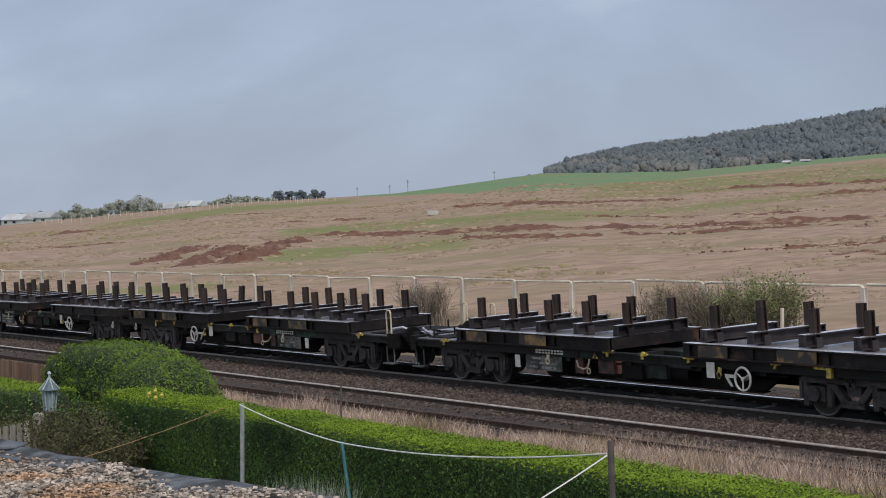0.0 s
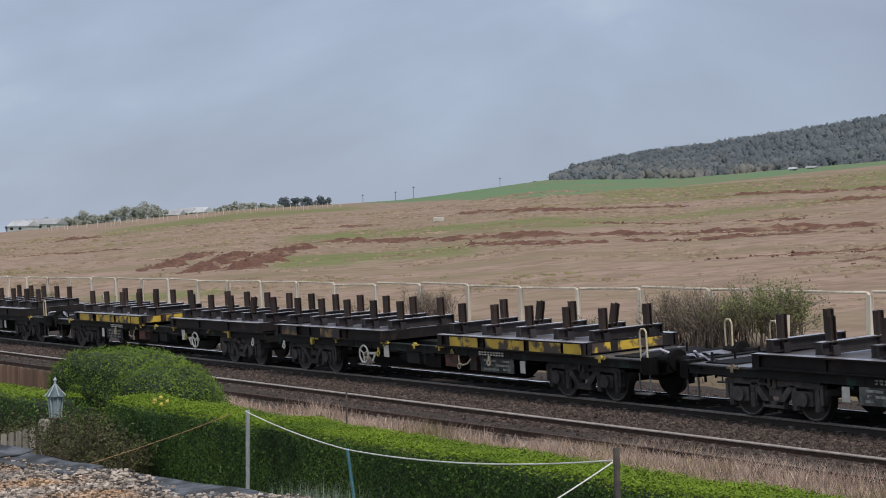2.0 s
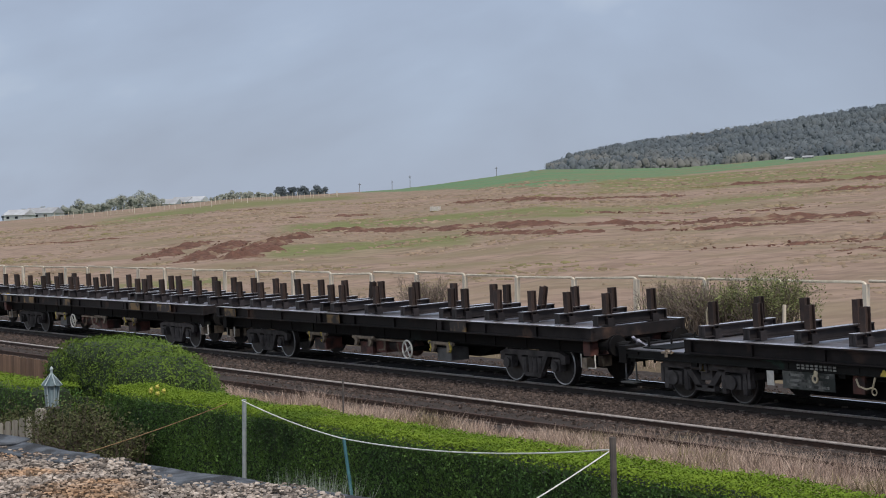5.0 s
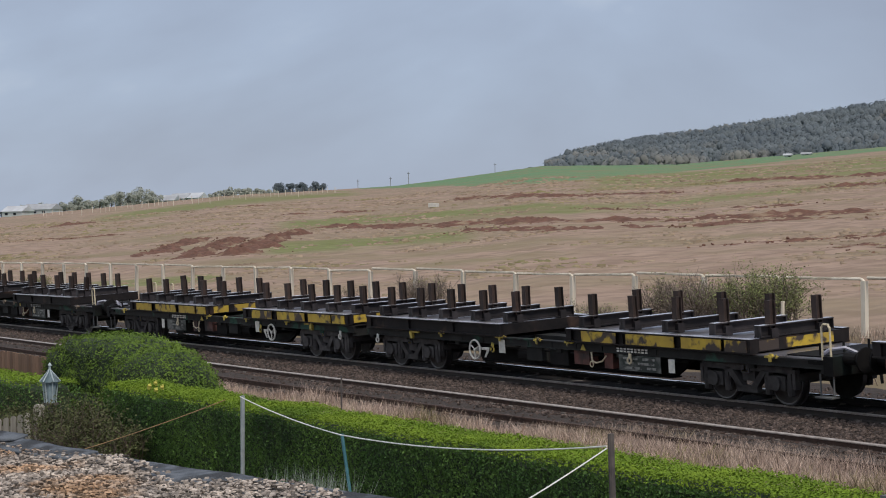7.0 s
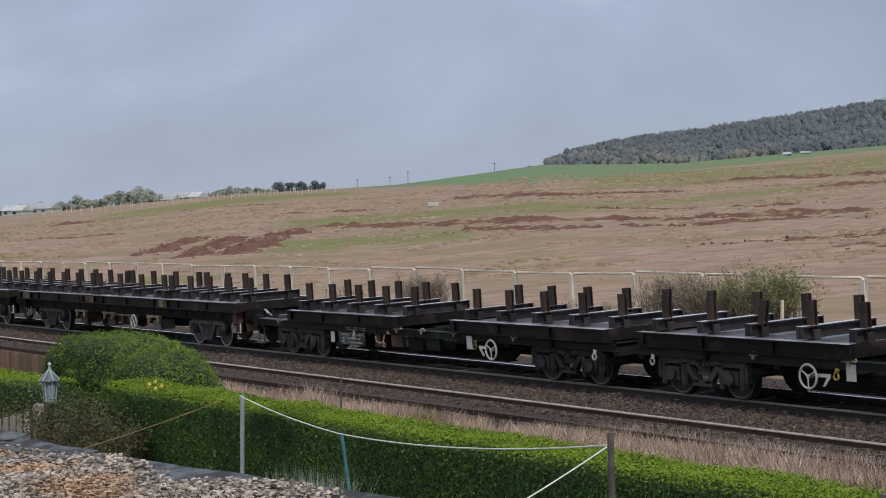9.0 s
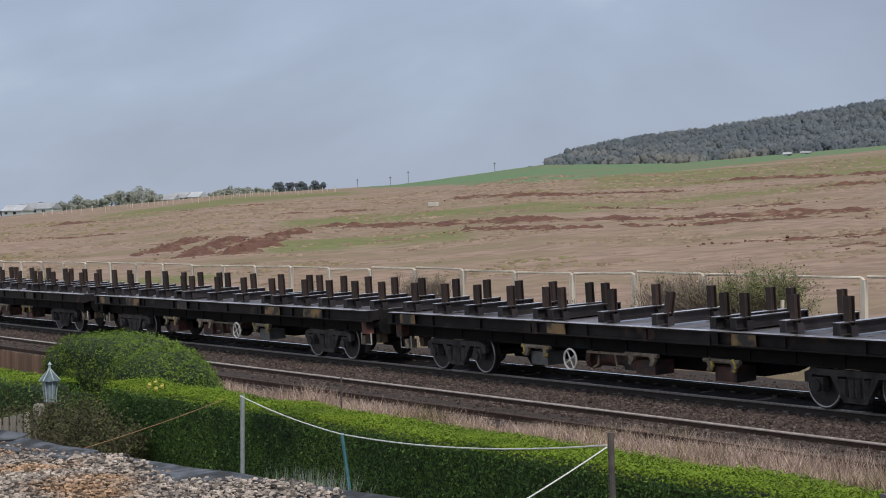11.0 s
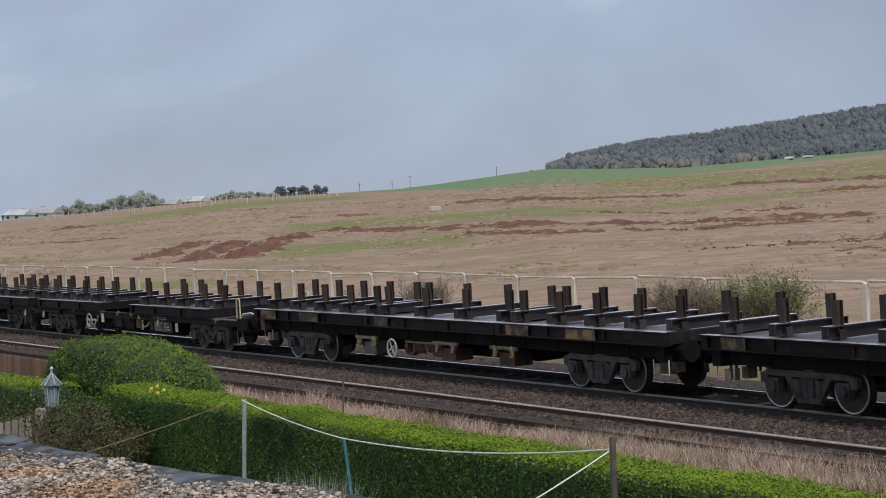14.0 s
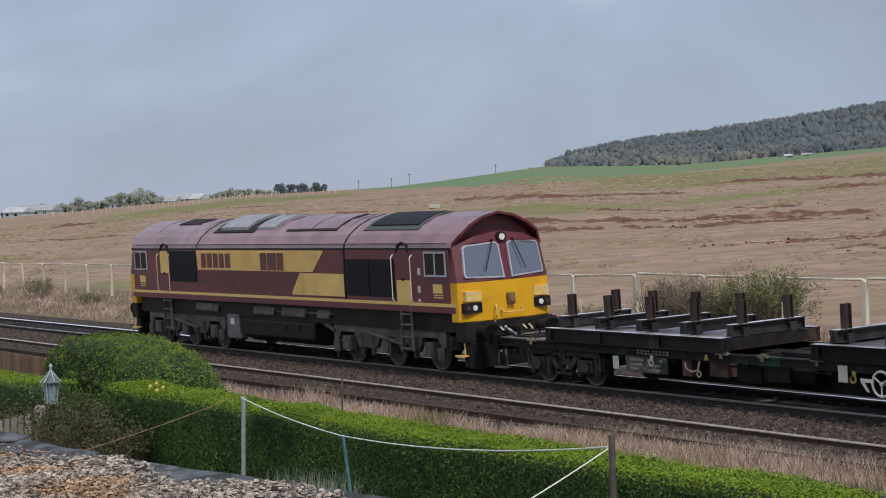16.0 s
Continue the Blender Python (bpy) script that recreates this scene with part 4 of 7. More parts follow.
def y_bogie(parent, x):
    """A cast two-axle bogie: side frames with triangular openings, axle boxes, springs, bolster."""
    bm = bmesh.new()
    for s in (-1, 1):
        y0, y1 = (0.93, 1.06) if s > 0 else (-1.06, -0.93)
        # bands of the side frame round its openings
        box(bm, -1.32, 1.32, y0, y1, 0.66, 0.78)
        for k in (-1, 1):
            prism(bm, [(k * 0.62, 0.70), (k * 0.44, 0.70), (k * 0.06, 0.30), (k * 0.25, 0.30)], "y", y0, y1)
            prism(bm, [(k * 0.62, 0.70), (k * 0.48, 0.70), (k * 0.50, 0.34), (k * 0.62, 0.34)], "y", y0 + 0.02, y1 - 0.02)
            box(bm, k * 0.9 - 0.23, k * 0.9 + 0.23, y0 - 0.03, y1 + 0.03, 0.33, 0.60)
            box(bm, k * 0.9 - 0.36, k * 0.9 - 0.26, y0, y1, 0.22, 0.68)
            box(bm, k * 0.9 + 0.26, k * 0.9 + 0.36, y0, y1, 0.22, 0.68)
            rod(bm, (k * 0.9, s * 0.95, 0.46), (k * 0.9, s * 1.15, 0.46), 0.14, 12)
            for d in (-0.31, 0.31):
                rod(bm, (k * 0.9 + d, s * 1.0, 0.24), (k * 0.9 + d, s * 1.0, 0.52), 0.085, 8)
            box(bm, k * 1.34 - 0.04, k * 1.34 + 0.04, y0, y1, 0.36, 0.74)
        box(bm, -0.30, 0.30, y0, y1, 0.24, 0.36)
        box(bm, -0.12, 0.12, y0 - 0.03, y1 + 0.03, 0.62, 0.86)
    box(bm, -0.18, 0.18, -1.0, 1.0, 0.45, 0.80)
    for k in (-1, 1):
        box(bm, k * 1.36 - 0.05, k * 1.36 + 0.05, -1.0, 1.0, 0.52, 0.66)
    ob = part("bogie", bm, BOGIE, parent, "dark cast bogie thick with brake dust")
    ob.matrix_basis = pose(x, 0, 0)
    wheelset(ob, -0.9), wheelset(ob, 0.9)
    bm = bmesh.new()
    box(bm, -0.03, 0.03, -1.09, -1.065, 0.66, 0.84), box(bm, -0.08, 0.08, -1.09, -1.065, 0.64, 0.67)
    again(part("bogie_mark", bm, YELLOWMARK, ob, "yellow painted mark"), ob, pose(0, 2.155, 0))
    return ob


def plate_bogie(parent, x):
    """A low-slung three-piece bogie with an arched top bar and big open wheels."""
    bm = bmesh.new()
    for s in (-1, 1):
        a, b = (0.90, 1.02) if s > 0 else (-1.02, -0.90)
        prism(bm, [(-1.30, 0.52), (-1.30, 0.70), (-1.05, 0.78), (1.05, 0.78), (1.30, 0.70), (1.30, 0.52), (1.15, 0.50), (1.10, 0.66), (-1.10, 0.66), (-1.15, 0.50)], "y", a, b)
        prism(bm, [(-0.62, 0.66), (-0.44, 0.66), (-0.20, 0.28), (0.20, 0.28), (0.44, 0.66), (0.62, 0.66), (0.30, 0.18), (-0.30, 0.18)], "y", a, b)
        for k in (-1, 1):
            box(bm, k * 0.95 - 0.16, k * 0.95 + 0.16, a - 0.02, b + 0.02, 0.36, 0.62)
            rod(bm, (k * 0.95, s * 0.95, 0.46), (k * 0.95, s * 1.10, 0.46), 0.12, 12)
            rod(bm, (k * 0.30, s * 0.96, 0.28), (k * 0.30, s * 0.96, 0.62), 0.10, 8)
            rod(bm, (k * 0.08, s * 0.96, 0.28), (k * 0.08, s * 0.96, 0.62), 0.09, 8)
    box(bm, -0.22, 0.22, -0.98, 0.98, 0.42, 0.74)
    for k in (-1, 1):
        rod(bm, (k * 0.45, -0.9, 0.40), (k * 0.45, 0.9, 0.40), 0.05, 8)
    ob = part("bogie", bm, BOGIE, parent, "grey dusty bogie with arched side frames")
    ob.matrix_basis = pose(x, 0, 0)
    wheelset(ob, -0.97, 0.47, WHEELRIM), wheelset(ob, 0.97, 0.47, WHEELRIM)
    return ob


def hand_wheel(parent, x, z=0.69, spokes=3, lever=0):
    bm = bmesh.new()
    ring(bm, (0, -1.29, 0), (0, 1, 0), 0.225, 0.024, 24, 6)
    for k in range(spokes):
        a = k * 2 * math.pi / spokes + 0.5
        rod(bm, (0, -1.29, 0), (0.22 * math.cos(a), -1.29, 0.22 * math.sin(a)), 0.017, 6)
    rod(bm, (0, -1.31, 0), (0, -1.14, 0), 0.04, 8)
    ob = part("handwheel", bm, WHITEMARK, parent, "white-painted brake handwheel")
    ob.matrix_basis = pose(x, 0, z)
    c = again(ob, parent, pose(x, 0, z, 0, 0, 180))
    bm = bmesh.new()
    box(bm, -0.05, 0.05, -1.15, 1.15, -0.05, 0.05)
    b = part("brake_shaft", bm, GRIME, parent)
    b.matrix_basis = pose(x, 0, z)
    if lever:
        bm = bmesh.new()
        pts = [(0.22, 0.06), (0.56, 0.07), (0.55, 0.0), (0.40, -0.17), (0.34, -0.17), (0.46, -0.0), (0.22, 0.0)]
        prism(bm, [(lever * a, b) for a, b in pts], "y", -1.26, -1.24)
        part("brake_lever", bm, WHITEMARK, parent, "white brake release lever").matrix_basis = pose(x, 0, z)
    return ob


def twistlock(parent, x, z, wide=0.22, paint=None):
    """A yellow folding container spigot that stands out from the sole bar."""
    bm = bmesh.new()
    box(bm, -wide * 0.8, wide * 0.8, -1.26, -1.18, -0.03, 0.01)
    prism(bm, [(-0.05, 0.0), (0.05, 0.0), (0.035, 0.05), (-0.035, 0.05)], "y", -1.25, -1.20)
    box(bm, -0.035, 0.035, -1.275, -1.25, -0.10, 0.0)
    rod(bm, (wide * 0.6, -1.25, -0.01), (wide * 1.0, -1.27, 0.04), 0.014, 6)
    ob = part("container_spigot", bm, paint or YELLOWMARK, parent, "grimy container spigot" if paint else "worn yellow container spigot")
    ob.matrix_basis = pose(x, 0, z)
    return ob


def lifting_eye(parent, x, z, m):
    """A yellow ring plate hung on the solebar."""
    bm = bmesh.new()
    ring(bm, (0, 0, 0), (0, 1, 0), 0.065, 0.022, 14, 5)
    box(bm, -0.045, 0.045, -0.012, 0.012, 0.06, 0.15)
    ob = part("tie_down_ring", bm, m, parent)
    ob.matrix_basis = pose(x, -1.27, z, 0, 14, 0)
    return ob


def i_beam_x(bm, x0, x1, y, z0, z1, half=0.11, t=0.03, web=0.02):
    """A rolled I-section along x: two flanges and a web."""
    box(bm, x0, x1, y - half, y + half, z0, z0 + t)
    box(bm, x0, x1, y - half, y + half, z1 - t, z1)
    # thin pale skin on the top flange paints its highlight
    box(bm, x0, x1, y - half + 0.004, y + half - 0.004, z1 + 0.0005, z1 + 0.003, 2)
    box(bm, x0, x1, y - web, y + web, z0 + t, z1 - t)


def i_beam_y(bm, x, y0, y1, z0, z1, half=0.10, t=0.025, web=0.015):
    box(bm, x - half, x + half, y0, y1, z0, z0 + t)
    box(bm, x - half, x + half, y0, y1, z1 - t, z1)
    box(bm, x - half + 0.003, x + half - 0.003, y0, y1, z1 + 0.0005, z1 + 0.003, 1)
    box(bm, x - web, x + web, y0, y1, z0 + t, z1 - t)


CRADLE_MESH = {}


def cradle(parent, x0, x1, bolsters, paint, z0, style):
    """A steel load frame on the wagon: two side beams, end beams and posts with cross bolsters and stanchions."""
    key = (round(x1 - x0, 2), paint, style)
    w = 1.32
    if key not in CRADLE_MESH:
        bm = bmesh.new()
        L = x1 - x0
        for y in (-w + 0.10, w - 0.10):
            i_beam_x(bm, 0, L, y, 0, 0.29, 0.10)
        for x in (0.10, L - 0.10):
            box(bm, x - 0.10, x + 0.10, -w + 0.02, w - 0.02, 0.03, 0.27)
        for k in range(1, 5):
            box(bm, L * k / 5 - 0.05, L * k / 5 + 0.05, -w + 0.2, w - 0.2, 0.06, 0.22)
        box(bm, 0.2, L - 0.2, -w + 0.12, w - 0.12, 0.225, 0.245, 3)
        # web stiffeners on the outside
        for y in (-w + 0.06, w - 0.06):
            for k in (1, 2):
                box(bm, L * k / 3 - 0.012, L * k / 3 + 0.012, y - 0.03, y + 0.03, 0.03, 0.26)
        # painted cover plates let in between the flanges
        if paint != "dark":
            spans = ((0.10, 0.30), (0.36, 0.62), (0.66, 0.86), (0.88, 0.985)) if paint == "yellow" else ((0.08, 0.22), (0.45, 0.62)) if paint == "ochre" else ((0.10, 0.21),)
            for p, q in spans:
                box(bm, L * p, L * q, -w - 0.006, -w + 0.02, 0.035, 0.255, 1)
                box(bm, L * p, L * q, w - 0.02, w + 0.006, 0.035, 0.255, 1)
            if paint == "yellow":
                for y0, y1 in ((-w + 0.25, -w + 0.75), (-w + 0.95, -w + 2.2)):
                    box(bm, -0.006, 0.02, y0, y1, 0.05, 0.25, 1)
                    box(bm, L - 0.02, L + 0.006, y0, y1, 0.05, 0.25, 1)
        CRADLE_MESH[key] = mesh_only("load_frame", bm, [STEELDARK, YELLOWWORN if paint == "yellow" else OCHREWORN, TOPGLEAM, PLATE])
    ob = new("load_frame", CRADLE_MESH[key])
    ob.parent = parent
    tagged(ob, {"yellow": "steel load frame in worn yellow paint", "ochre": "steel load frame with patches of faded ochre paint"}.get(paint, "dark steel load frame"))
    ob.matrix_basis = pose(x0, 0, z0)
    rng = random.Random(int(x0 * 31 + len(paint)) + len(bpy.data.objects))
    for x in bolsters:
        if "bolster" not in CRADLE_MESH:
            bm = bmesh.new()
            i_beam_y(bm, 0, -0.96, 0.96, 0.0, 0.235)
            box(bm, -0.09, 0.09, -0.96, -0.94, 0.02, 0.215), box(bm, -0.09, 0.09, 0.94, 0.96, 0.02, 0.215)
            for s in (-1, 1):
                box(bm, -0.13, 0.13, s * 0.62 - 0.085, s * 0.62 + 0.085, -0.03, 0.16)
            CRADLE_MESH["bolster"] = mesh_only("bolster", bm, [BOLSTERSTEEL, TOPGLEAM])
            bm = bmesh.new()
            i_beam_verts = ((-0.075, -0.075, 0.075, -0.055), (-0.075, 0.055, 0.075, 0.075), (-0.012, -0.055, 0.012, 0.055))
            for a, b, c, d in i_beam_verts:
                box(bm, a, c, b, d, -0.02, 0.705)
            CRADLE_MESH["stanchion"] = mesh_only("stanchion", bm, [STANCHION])
        b = new("bolster", CRADLE_MESH["bolster"])
        b.parent, b.matrix_basis = ob, pose(x - x0, 0, 0.288)
        for s in (-1, 1):
            st = new("stanchion", CRADLE_MESH["stanchion"])
            lean = 14 if rng.random() < 0.03 else rng.gauss(0, 0.6)
            st.parent, st.matrix_basis = ob, pose(x - x0, s * 0.62, 0.288, rng.gauss(0, 0.5), lean, 0)
    return ob


def buffers(parent, x, d, z=1.0):
    """Oval-headed buffers and a drawhook on a headstock that faces d."""
    for y in (-0.87, 0.87):
        bm = bmesh.new()
        rod(bm, (0, y, 0), (d * 0.30, y, 0), 0.115, 12)
        rod(bm, (d * 0.28, y, 0), (d * 0.46, y, 0), 0.085, 12)
        rod(bm, (d * 0.46, y, 0), (d * 0.50, y, 0), 0.235, 16)
        part("buffer", bm, GRIME, parent).matrix_basis = pose(x, 0, z)
    bm = bmesh.new()
    box(bm, min(0, d * 0.35), max(0, d * 0.35), -0.05, 0.05, -0.08, 0.06)
    ring(bm, (d * 0.40, 0, -0.1), (0, 1, 0), 0.13, 0.028, 12, 5)
    part("drawgear", bm, GRIME, parent).matrix_basis = pose(x, 0, z)
    for y in (-0.35, 0.35):
        bm = bmesh.new()
        bent(bm, [(d * 0.05, y, -0.05), (d * 0.20, y * 0.97, -0.12), (d * 0.30, y * 0.93, -0.28), (d * 0.31, y * 0.88, -0.50)], 0.03, 6)
        part("brake_hose", bm, GRIME, parent).matrix_basis = pose(x, 0, z)


def twin_wagon(paints, mirror, label):
    """One half of a permanently coupled pair of container flats. Local x = 0 at the inner joint, the outer end at -18.05 (or +18.05)."""
    thing = empty("flat_wagon")
    k = -1 if not mirror else 1

    def xs(a, b):
        return (k * a, k * b) if k > 0 else (k * b, k * a)

    bm = bmesh.new()
    for s in (-1, 1):
        # shallow side sills with flanges
        y0, y1 = (1.12, 1.18) if s > 0 else (-1.18, -1.12)
        x0, x1 = xs(0.35, 17.3)
        box(bm, x0, x1, y0, y1, 0.83, 0.955)
        box(bm, x0, x1, s * 1.13 - 0.09, s * 1.13 + 0.09, 0.955, 0.985)
        box(bm, x0, x1, s * 1.13 - 0.07, s * 1.13 + 0.07, 0.81, 0.83)
        for v in range(9):
            a, b = xs(4.9 + v * 0.93, 4.93 + v * 0.93)
            box(bm, a, b, s * 1.13 - 0.065, s * 1.13 + 0.065, 0.83, 0.955)
    for x in (0.45, 2.3, 4.6, 6.5, 8.8, 11.0, 12.8, 15.2, 17.2):
        a, b = xs(x - 0.09, x + 0.09)
        box(bm, a, b, -1.12, 1.12, 0.72, 0.955)
    a, b = xs(0.2, 17.6)
    box(bm, a, b, -0.22, 0.22, 0.62, 0.95)
    part("underframe", bm, GREENGRIME, thing, "grimy dark green steel underframe")
    # deep twin centre girders, set well in from the sides
    bm = bmesh.new()
    for y in (-0.62, 0.62):
        prism(bm, [(k * 4.3, 0.82), (k * 13.1, 0.82), (k * 12.3, 0.34), (k * 5.1, 0.34)], "y", y - 0.05, y + 0.05)
        a, b = xs(5.1, 12.3)
        box(bm, a, b, y - 0.13, y + 0.13, 0.31, 0.34)
    part("centre_girder", bm, GRIME, thing, "near-black girder below the floor")
    bm = bmesh.new()
    a, b = xs(13.2, 17.5)
    box(bm, a, b, -1.16, 1.16, 0.986, 1.004)
    part("deck_plate", bm, PLATE, thing, "scuffed grey end deck")
    bm = bmesh.new()
    a, b = xs(0.3, 4.4)
    box(bm, a, b, -1.16, 1.16, 0.986, 1.004)
    part("deck_plate", bm, GRIME, thing)
    for x in (14.97, 2.3):
        y_bogie(thing, k * x)
    # load frames
    outer = ((9.35, 15.4), (9.5, 10.95, 12.4, 13.9, 15.25)) if k > 0 else ((9.25, 15.25), (9.4, 10.85, 12.3, 13.75, 15.1))
    inner = (0.55, 6.75), (0.75, 2.2, 3.65, 5.1, 6.5)
    for (p, q), pos, paint in ((outer[0], outer[1], paints[0]), (inner[0], inner[1], paints[1])):
        a, b = xs(p, q)
        cradle(thing, a, b, [k * v for v in pos], paint, 1.008, "twin")
    wheel_at = 5.63 if k > 0 else 5.0
    hand_wheel(thing, k * wheel_at, 0.66, 3, k)
    # brake equipment hung below the sole bar
    bm = bmesh.new()
    rod(bm, (k * 7.0, -0.85, 0.60), (k * 8.1, -0.85, 0.60), 0.17, 12)
    a, b = xs(8.4, 9.1)
    box(bm, a, b, -1.08, -0.7, 0.44, 0.78)
    rod(bm, (k * 4.0, -1.02, 0.72), (k * 13.2, -1.02, 0.72), 0.022, 6)
    part("brake_gear", bm, GRIME, thing)
    bm = bmesh.new()
    box(bm, *xs(7.55, 8.15), -1.12, -0.95, 0.50, 0.79)
    part("equipment_box", bm, GREENGRIME, thing, "dark green equipment box", bevel=0.02)
    bm = bmesh.new()
    box(bm, *xs(10.45, 10.75), -1.10, -0.9, 0.46, 0.80)
    part("brake_valve", bm, REDOX, thing, "rust-red brake valve", bevel=0.015)
    bm = bmesh.new()
    box(bm, *xs(9.35, 9.9), -1.10, -0.85, 0.50, 0.80)
    part("brake_valve", bm, REDOX, thing, "rust-red brake valve", bevel=0.015)
    bm = bmesh.new()
    bent(bm, [(k * 10.6, -1.16, 0.74), (k * 10.5, -1.2, 0.62), (k * 10.3, -1.21, 0.58), (k * 10.15, -1.2, 0.62), (k * 10.1, -1.18, 0.80)], 0.02, 6)
    ring(bm, (k * 10.12, -1.2, 0.54), (0, 1, 0), 0.06, 0.014, 12, 5)
    part("release_cord", bm, CREAMPIPE, thing, "pale brake release pull")
    bm = bmesh.new()
    a, b = xs(11.1, 12.5)
    box(bm, a, b, -1.205, -1.19, 0.47, 0.80)
    panel = part("data_panel", bm, PANELGREY, thing, "weathered grey data panel below the sole bar")
    bm = bmesh.new()
    for v, z, w in ((11.25, 0.71, 0.5), (11.9, 0.71, 0.42), (11.3, 0.61, 0.32), (11.75, 0.61, 0.55), (11.25, 0.51, 0.62), (12.05, 0.52, 0.3)):
        box(bm, *xs(v, v + w), -1.212, -1.206, z, z + 0.05)
    part("lettering", bm, FADEDMARK, panel, "rows of small faded characters")
    bm = bmesh.new()
    for i in range(9):
        for z in (0.855, 0.91):
            box(bm, *xs(11.05 + i * 0.12, 11.13 + i * 0.12), -1.212, -1.203, z, z + 0.035)
    part("lettering", bm, FADEDMARK if paints == ("dark", "dark") else WHITEMARK, thing, "rows of small white characters")
    bm = bmesh.new()
    box(bm, *xs(12.75, 12.95), -1.20, -1.19, 0.50, 0.78)
    part("card_holder", bm, WHITEMARK, thing, "dirty white card holder")
    bm = bmesh.new()
    box(bm, *xs(wheel_at + 0.92, wheel_at + 1.16), -1.215, -1.20, 0.62, 0.93)
    part("card_holder", bm, WHITEMARK, thing, "dirty white card holder")
    bm = bmesh.new()
    prism(bm, [(k * 9.75, 0.83), (k * 9.95, 0.83), (k * 9.85, 0.98)], "y", -1.215, -1.205)
    part("warning_mark", bm, YELLOWMARK, thing, "yellow warning triangle")
    for x, m in ((wheel_at + 0.72, YELLOWMARK), (11.55, CREAMPIPE), (1.0, WHITEMARK)):
        lifting_eye(thing, k * x, 0.70, m)
    for x, wide in ((9.35, 0.22), (8.15, 0.16), (6.65, 0.22), (4.1, 0.15), (15.9, 0.2)):
        twistlock(thing, k * x, 0.995, wide, TANGEAR if paints == ("dark", "dark") else None)
    bm = bmesh.new()
    box(bm, *xs(2.6, 3.05), -1.26, -1.18, 0.945, 0.99)
    box(bm, *xs(2.6, 2.72), -1.27, -1.19, 0.80, 0.95)
    part("jacking_bracket", bm, GRIME if paints == ("dark", "dark") else YELLOWMARK, thing, "jacking bracket over the bogie", bevel=0.012)
    # outer end: headstock, buffers, end rails, steps
    bm = bmesh.new()
    a, b = xs(17.3, 17.55)
    box(bm, a, b, -1.22, 1.22, 0.70, 1.06)
    box(bm, *xs(16.9, 17.3), -1.22, 1.22, 0.90, 0.98)
    part("headstock", bm, GRIME, thing)
    buffers(thing, k * 17.55, k)
    for y in (-1.16, 1.16) if k > 0 else (1.16,):
        bm = bmesh.new()
        bent(bm, [(k * 17.45, y, 0.80), (k * 17.45, y, 1.58), (k * 17.40, y, 1.65), (k * 17.28, y, 1.65), (k * 17.23, y, 1.58), (k * 17.23, y, 0.98)], 0.022, 6)
        part("end_handrail", bm, CREAMPIPE, thing, "cream-painted shunter's handrail")
    for y in (-1.12, 1.12):
        bm = bmesh.new()
        bent(bm, [(k * 17.45, y, 0.72), (k * 17.45, y, 0.30)], 0.018, 6)
        bent(bm, [(k * 17.1, y, 0.72), (k * 17.1, y, 0.30)], 0.018, 6)
        box(bm, *xs(17.05, 17.5), y - 0.12, y + 0.08, 0.28, 0.31)
        part("step", bm, BOXGREY, thing, "grey footstep below the headstock")
    bm = bmesh.new()
    box(bm, *xs(16.1, 17.0), -1.0, 1.0, 1.004, 1.03)
    part("end_plate", bm, GRIME, thing)
    for y in (-0.9, -0.3, 0.35, 0.9):
        bm = bmesh.new()
        rod(bm, (k * 16.9, y, 1.0), (k * 16.9, y, 1.22), 0.025, 6)
        part("end_peg", bm, GRIME, thing)
    # pale bent pipes and cables that hang at the end
    bm = bmesh.new()
    bent(bm, [(k * 16.95, -0.9, 1.05), (k * 17.2, -0.95, 1.16), (k * 17.5, -0.85, 1.20), (k * 17.7, -0.6, 1.05), (k * 17.75, -0.5, 0.75)], 0.035, 6)
    part("brake_pipe", bm, FRAMEWHITE, thing, "pale bent brake pipe")
    bm = bmesh.new()
    prism(bm, [(k * 17.0, 1.01), (k * 17.55, 1.05), (k * 18.0, 1.0), (k * 18.0, 0.96), (k * 17.55, 1.01), (k * 17.0, 0.97)], "y", -0.55, 0.75)
    part("buffing_plate", bm, PLATE, thing, "pale scuffed plate over the coupling")
    if k > 0:
        bm = bmesh.new()
        rod(bm, (-0.35, 0, 0.85), (0.35, 0, 0.85), 0.07, 8)
        part("drawbar", bm, GRIME, thing)
    tagged(thing, label, "rail wagon", group="bolster wagons in the train")
    return thing


